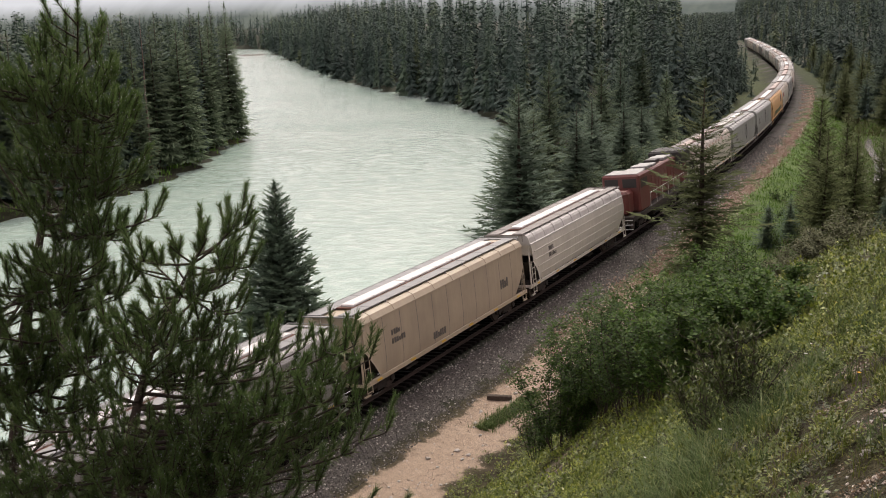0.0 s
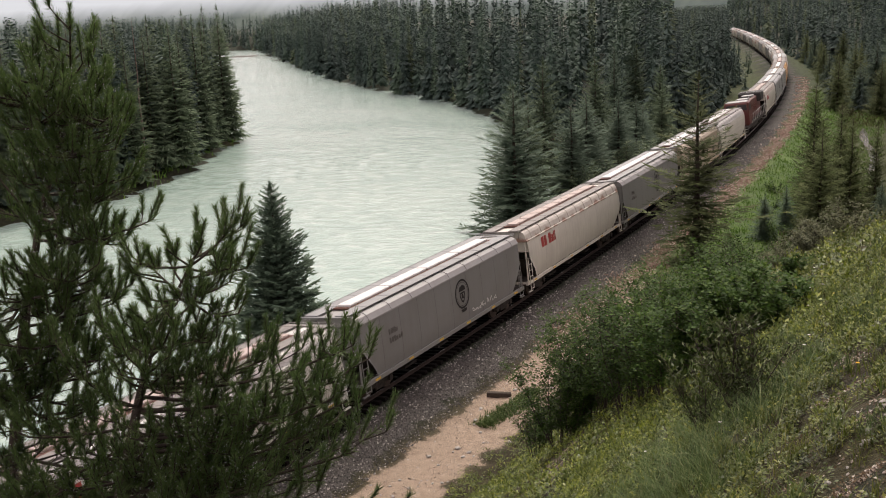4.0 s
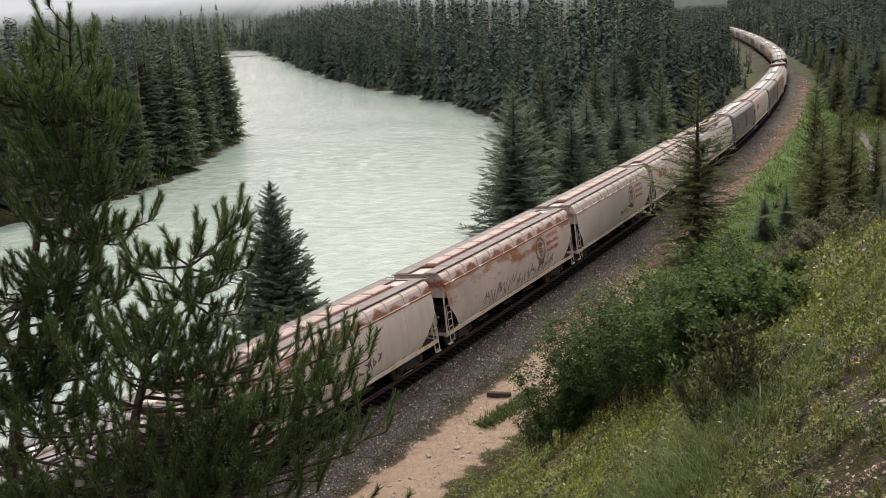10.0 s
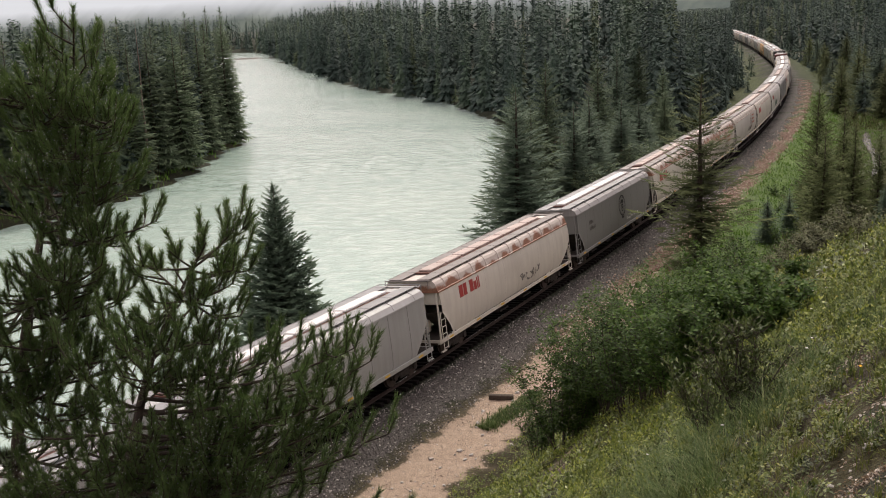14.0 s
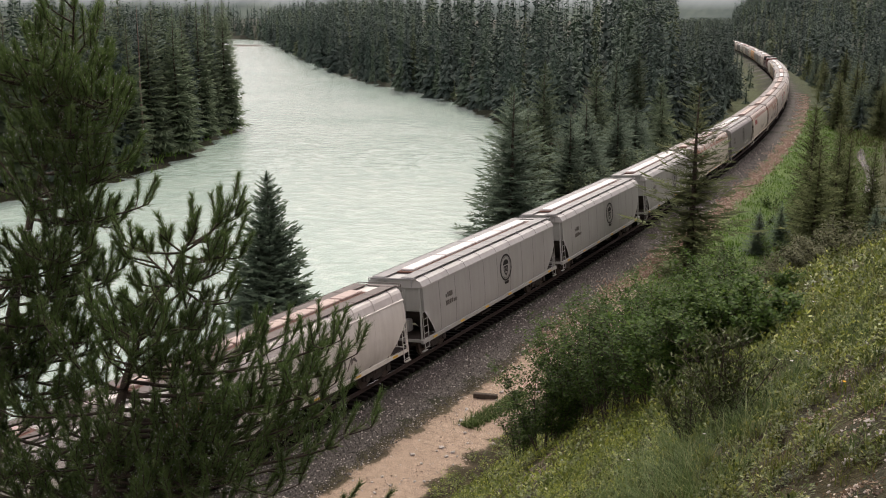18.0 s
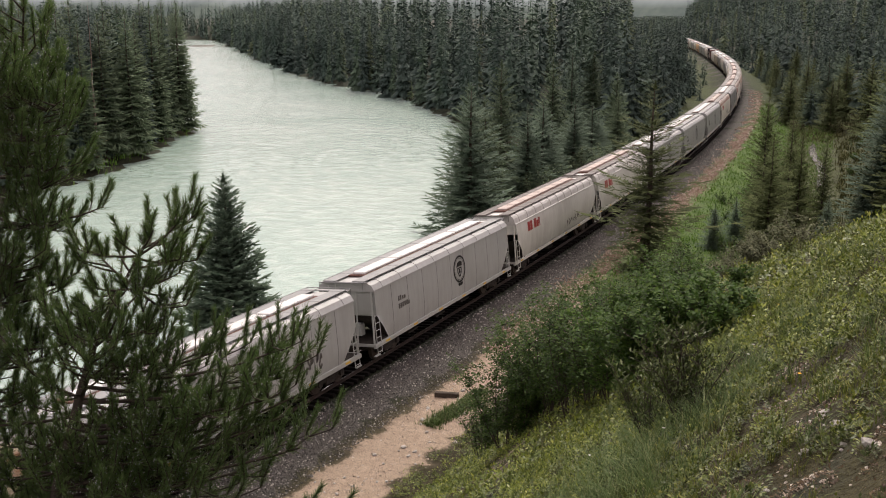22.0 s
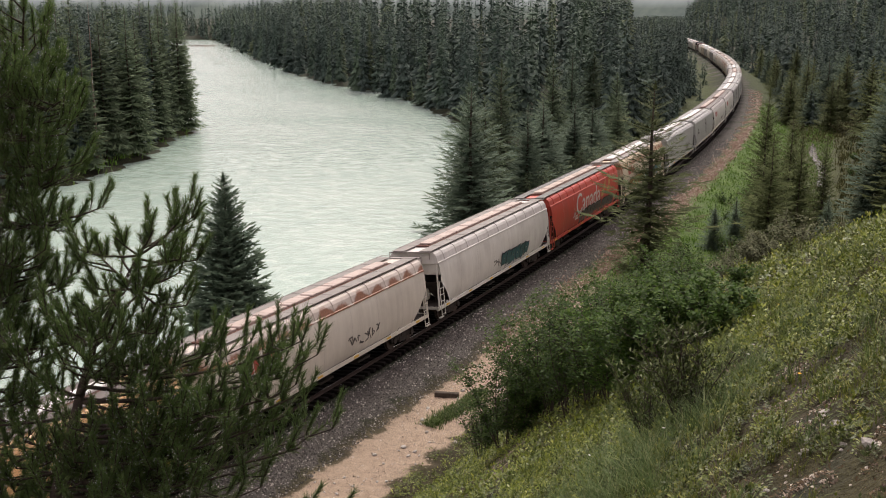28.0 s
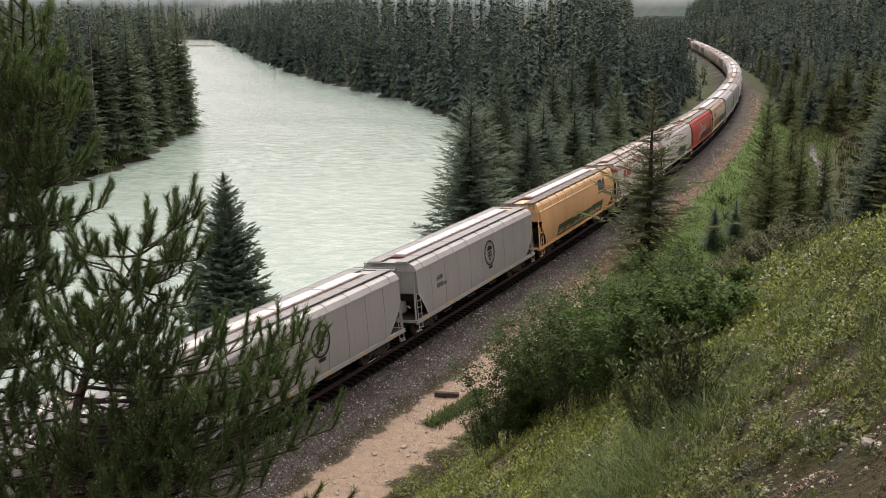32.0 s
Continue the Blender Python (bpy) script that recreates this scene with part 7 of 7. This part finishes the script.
log = tagged(new("old_sleeper"), "weathered dark timber lying beside the ballast", "timber")
bm = bmesh.new()
box(bm, -0.58, 0.58, -0.13, 0.13, 0, 0.24, 0.03)
log.data = None
x, y = by_track(39.1, 4.95)
log.location = (x, y, float(ground_z(x, y)))
log.rotation_euler = (0, 0.03, 0.42)
part("timber", mesh_bm("timber", bm, M["bark"]), log)

# long dark pool in the ditch
bm = bmesh.new()
left, right = [], []
for j in range(15):
    u = j / 14
    s_ = 116 + 40 * u
    w = 0.55 * math.sin(math.pi * (0.06 + 0.88 * u)) ** 0.6 * (1 + 0.2 * math.sin(9 * u))
    mid = 15.8 - 1.2 * u + 0.5 * math.sin(6 * u)
    x0, y0 = by_track(s_, mid - w)
    x1_, y1_ = by_track(s_, mid + w)
    left.append(bm.verts.new((x0, y0, -2.22)))
    right.append(bm.verts.new((x1_, y1_, -2.22)))
for j in range(14):
    bm.faces.new((left[j], right[j], right[j + 1], left[j + 1]))
tagged(new("pool", mesh_bm("pool", bm, M["water_dark"])), "still dark brown pool in the ditch", "pool", kind="structure")
# sedge round the pool
x1, y1 = clumps(_r, 7500, 9, -60, 10, 74, 215, 0.3, lambda x, y: (offset_of(x, y) > 11.5) & (offset_of(x, y) < 27) & ((abs(offset_of(x, y) - 15.3) > 2.4) | (y < 110) | (y > 162)))
V, F = grass_np(x1, y1, 0.6, 0.04, 11, 0.8)
tagged(new("sedge", mesh_np("sedge", V, F, M["sedge"])), "brown-green sedge and reeds round the pool", "grass", kind="stuff")
# bushes round the clearing, and junipers on the brow of the slope
for i, (s_, d, h, rad) in enumerate(((172, 19, 2.4, 2.2), (168, 23, 2.6, 2.4), (158, 24, 2.2, 2.2), (180, 21, 2.6, 2.4), (146, 22.5, 2.0, 2.2), (132, 22, 2.0, 2.0), (118, 22.5, 2.0, 2.0), (190, 16, 2.2, 2.0), (174, 12, 1.8, 1.8))):
    x, y = by_track(s_, d)
    tagged(shrub(x, y, h, rad, 900, 0.28, M["sedge"], 350 + i, "brown-green scrub behind the pool", stems=6), group="scrub round the pool")
for i, (x, y) in enumerate(JUNIPERS):
    tagged(shrub(x, y, 0.75, 1.0, 2600, 0.07, M["juniper"], 370 + i, "grey-green juniper on the brow of the slope", stems=9, name="juniper", bare=0.1), group="junipers")

# low gravel bar far up the river
bm = bmesh.new()
rim = [bm.verts.new((11 * (1 + 0.15 * math.sin(3 * a)) * math.cos(a), 4.5 * math.sin(a), 0)) for a in [6.283 * j / 20 for j in range(20)]]
crest = [bm.verts.new((6 * math.cos(a), 2 * math.sin(a), 0.75 + 0.15 * math.sin(4 * a))) for a in [6.283 * j / 20 for j in range(20)]]
for j in range(20):
    bm.faces.new((rim[j], rim[(j + 1) % 20], crest[(j + 1) % 20], crest[j]))
bm.faces.new(crest)
bar = tagged(new("gravel_bar", mesh_bm("gravel_bar", bm, M["bar"])), "low grey-brown gravel bar in the river", "gravel bar", kind="structure")
bar.location, bar.rotation_euler = (-436, 490, WATER_Z - 0.15), (0, 0, 0.9)

# sleepers: the nearest as pieces of the track, the rest joined
bm = bmesh.new()
box(bm, -1.32, 1.32, -0.115, 0.115, -0.36, -0.172, 0.012)
tie_me = mesh_bm("sleeper", bm, M["tie"])
for i in range(260):
    s = 24.0 + i * 0.52
    m = track_pose(s) @ Matrix.Rotation(rngs.uniform(-0.012, 0.012), 4, "Z") @ Matrix.Translation((rngs.uniform(-0.03, 0.03), 0, 0))
    part("sleeper", tie_me, railway, "", m)
TV, TF, k = [], [], 0
for i in range(420):
    m = track_pose(24.0 + (260 + i) * 0.52)
    for vx in ((-1.32, -0.115, -0.36), (1.32, -0.115, -0.36), (1.32, 0.115, -0.36), (-1.32, 0.115, -0.36), (-1.32, -0.115, -0.172), (1.32, -0.115, -0.172), (1.32, 0.115, -0.172), (-1.32, 0.115, -0.172)):
        TV.append(m @ Vector(vx))
    TF += [tuple(q + k for q in f) for f in ((4, 5, 6, 7), (0, 1, 5, 4), (1, 2, 6, 5), (2, 3, 7, 6), (3, 0, 4, 7))]
    k += 8
tagged(part("far_sleepers", mesh_np("far_sleepers", TV, TF, M["tie"]), railway), kind="stuff")


# ---- distance ----
def ridge(name, label, x0, x1, y, base, tops, mat, seed):
    """A far hillside, rising in steps to an uneven crest."""
    r = np.random.RandomState(seed)
    m = 220
    xs = np.linspace(x0, x1, m)
    t = np.interp(np.linspace(0, 1, m), np.linspace(0, 1, len(tops)), tops) + r.rand(m) * 5
    V = [(x, y + 420 * u + 30 * math.sin(x / 90 + 3 * u), base + u * (q - base)) for u in (0, 0.25, 0.5, 0.75, 1) for x, q in zip(xs, t)]
    F = [(j * m + i, j * m + i + 1, (j + 1) * m + i + 1, (j + 1) * m + i) for j in range(4) for i in range(m - 1)]
    tagged(new(name, mesh_np(name, V, F, mat, True)), label, "backdrop", kind="structure")


def mat_haze_glow(name, dark, light, cloud, low, high):
    """Glowing distance with painted mist: dull woods fade into low cloud by height."""
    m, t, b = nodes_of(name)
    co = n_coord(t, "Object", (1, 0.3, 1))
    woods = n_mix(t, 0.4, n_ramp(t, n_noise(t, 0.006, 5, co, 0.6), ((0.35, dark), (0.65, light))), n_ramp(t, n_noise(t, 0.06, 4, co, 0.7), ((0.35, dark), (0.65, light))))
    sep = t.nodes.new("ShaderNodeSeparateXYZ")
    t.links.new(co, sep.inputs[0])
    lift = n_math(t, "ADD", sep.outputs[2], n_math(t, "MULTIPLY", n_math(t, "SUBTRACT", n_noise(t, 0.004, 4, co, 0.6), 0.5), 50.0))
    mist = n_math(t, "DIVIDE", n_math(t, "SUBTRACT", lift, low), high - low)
    # the mist is put into the colour, and the surface glows with it
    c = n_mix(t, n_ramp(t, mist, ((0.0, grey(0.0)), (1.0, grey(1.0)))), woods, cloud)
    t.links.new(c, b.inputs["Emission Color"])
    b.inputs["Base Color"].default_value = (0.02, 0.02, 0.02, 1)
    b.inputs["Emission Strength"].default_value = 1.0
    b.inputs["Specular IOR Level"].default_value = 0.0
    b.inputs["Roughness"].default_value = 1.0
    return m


M["painted_haze"] = mat_haze_glow("misty_hill_glow", (0.050, 0.060, 0.056), (0.088, 0.098, 0.082), (0.36, 0.36, 0.375), 30.0, 100.0)
ridge("backdrop_hill", "glowing backdrop of forested hills with painted mist and low cloud", -4200, 900, 2300, -10, (280, 300, 260, 240, 200, 210, 180, 200, 280), M["painted_haze"], 1)

motions()
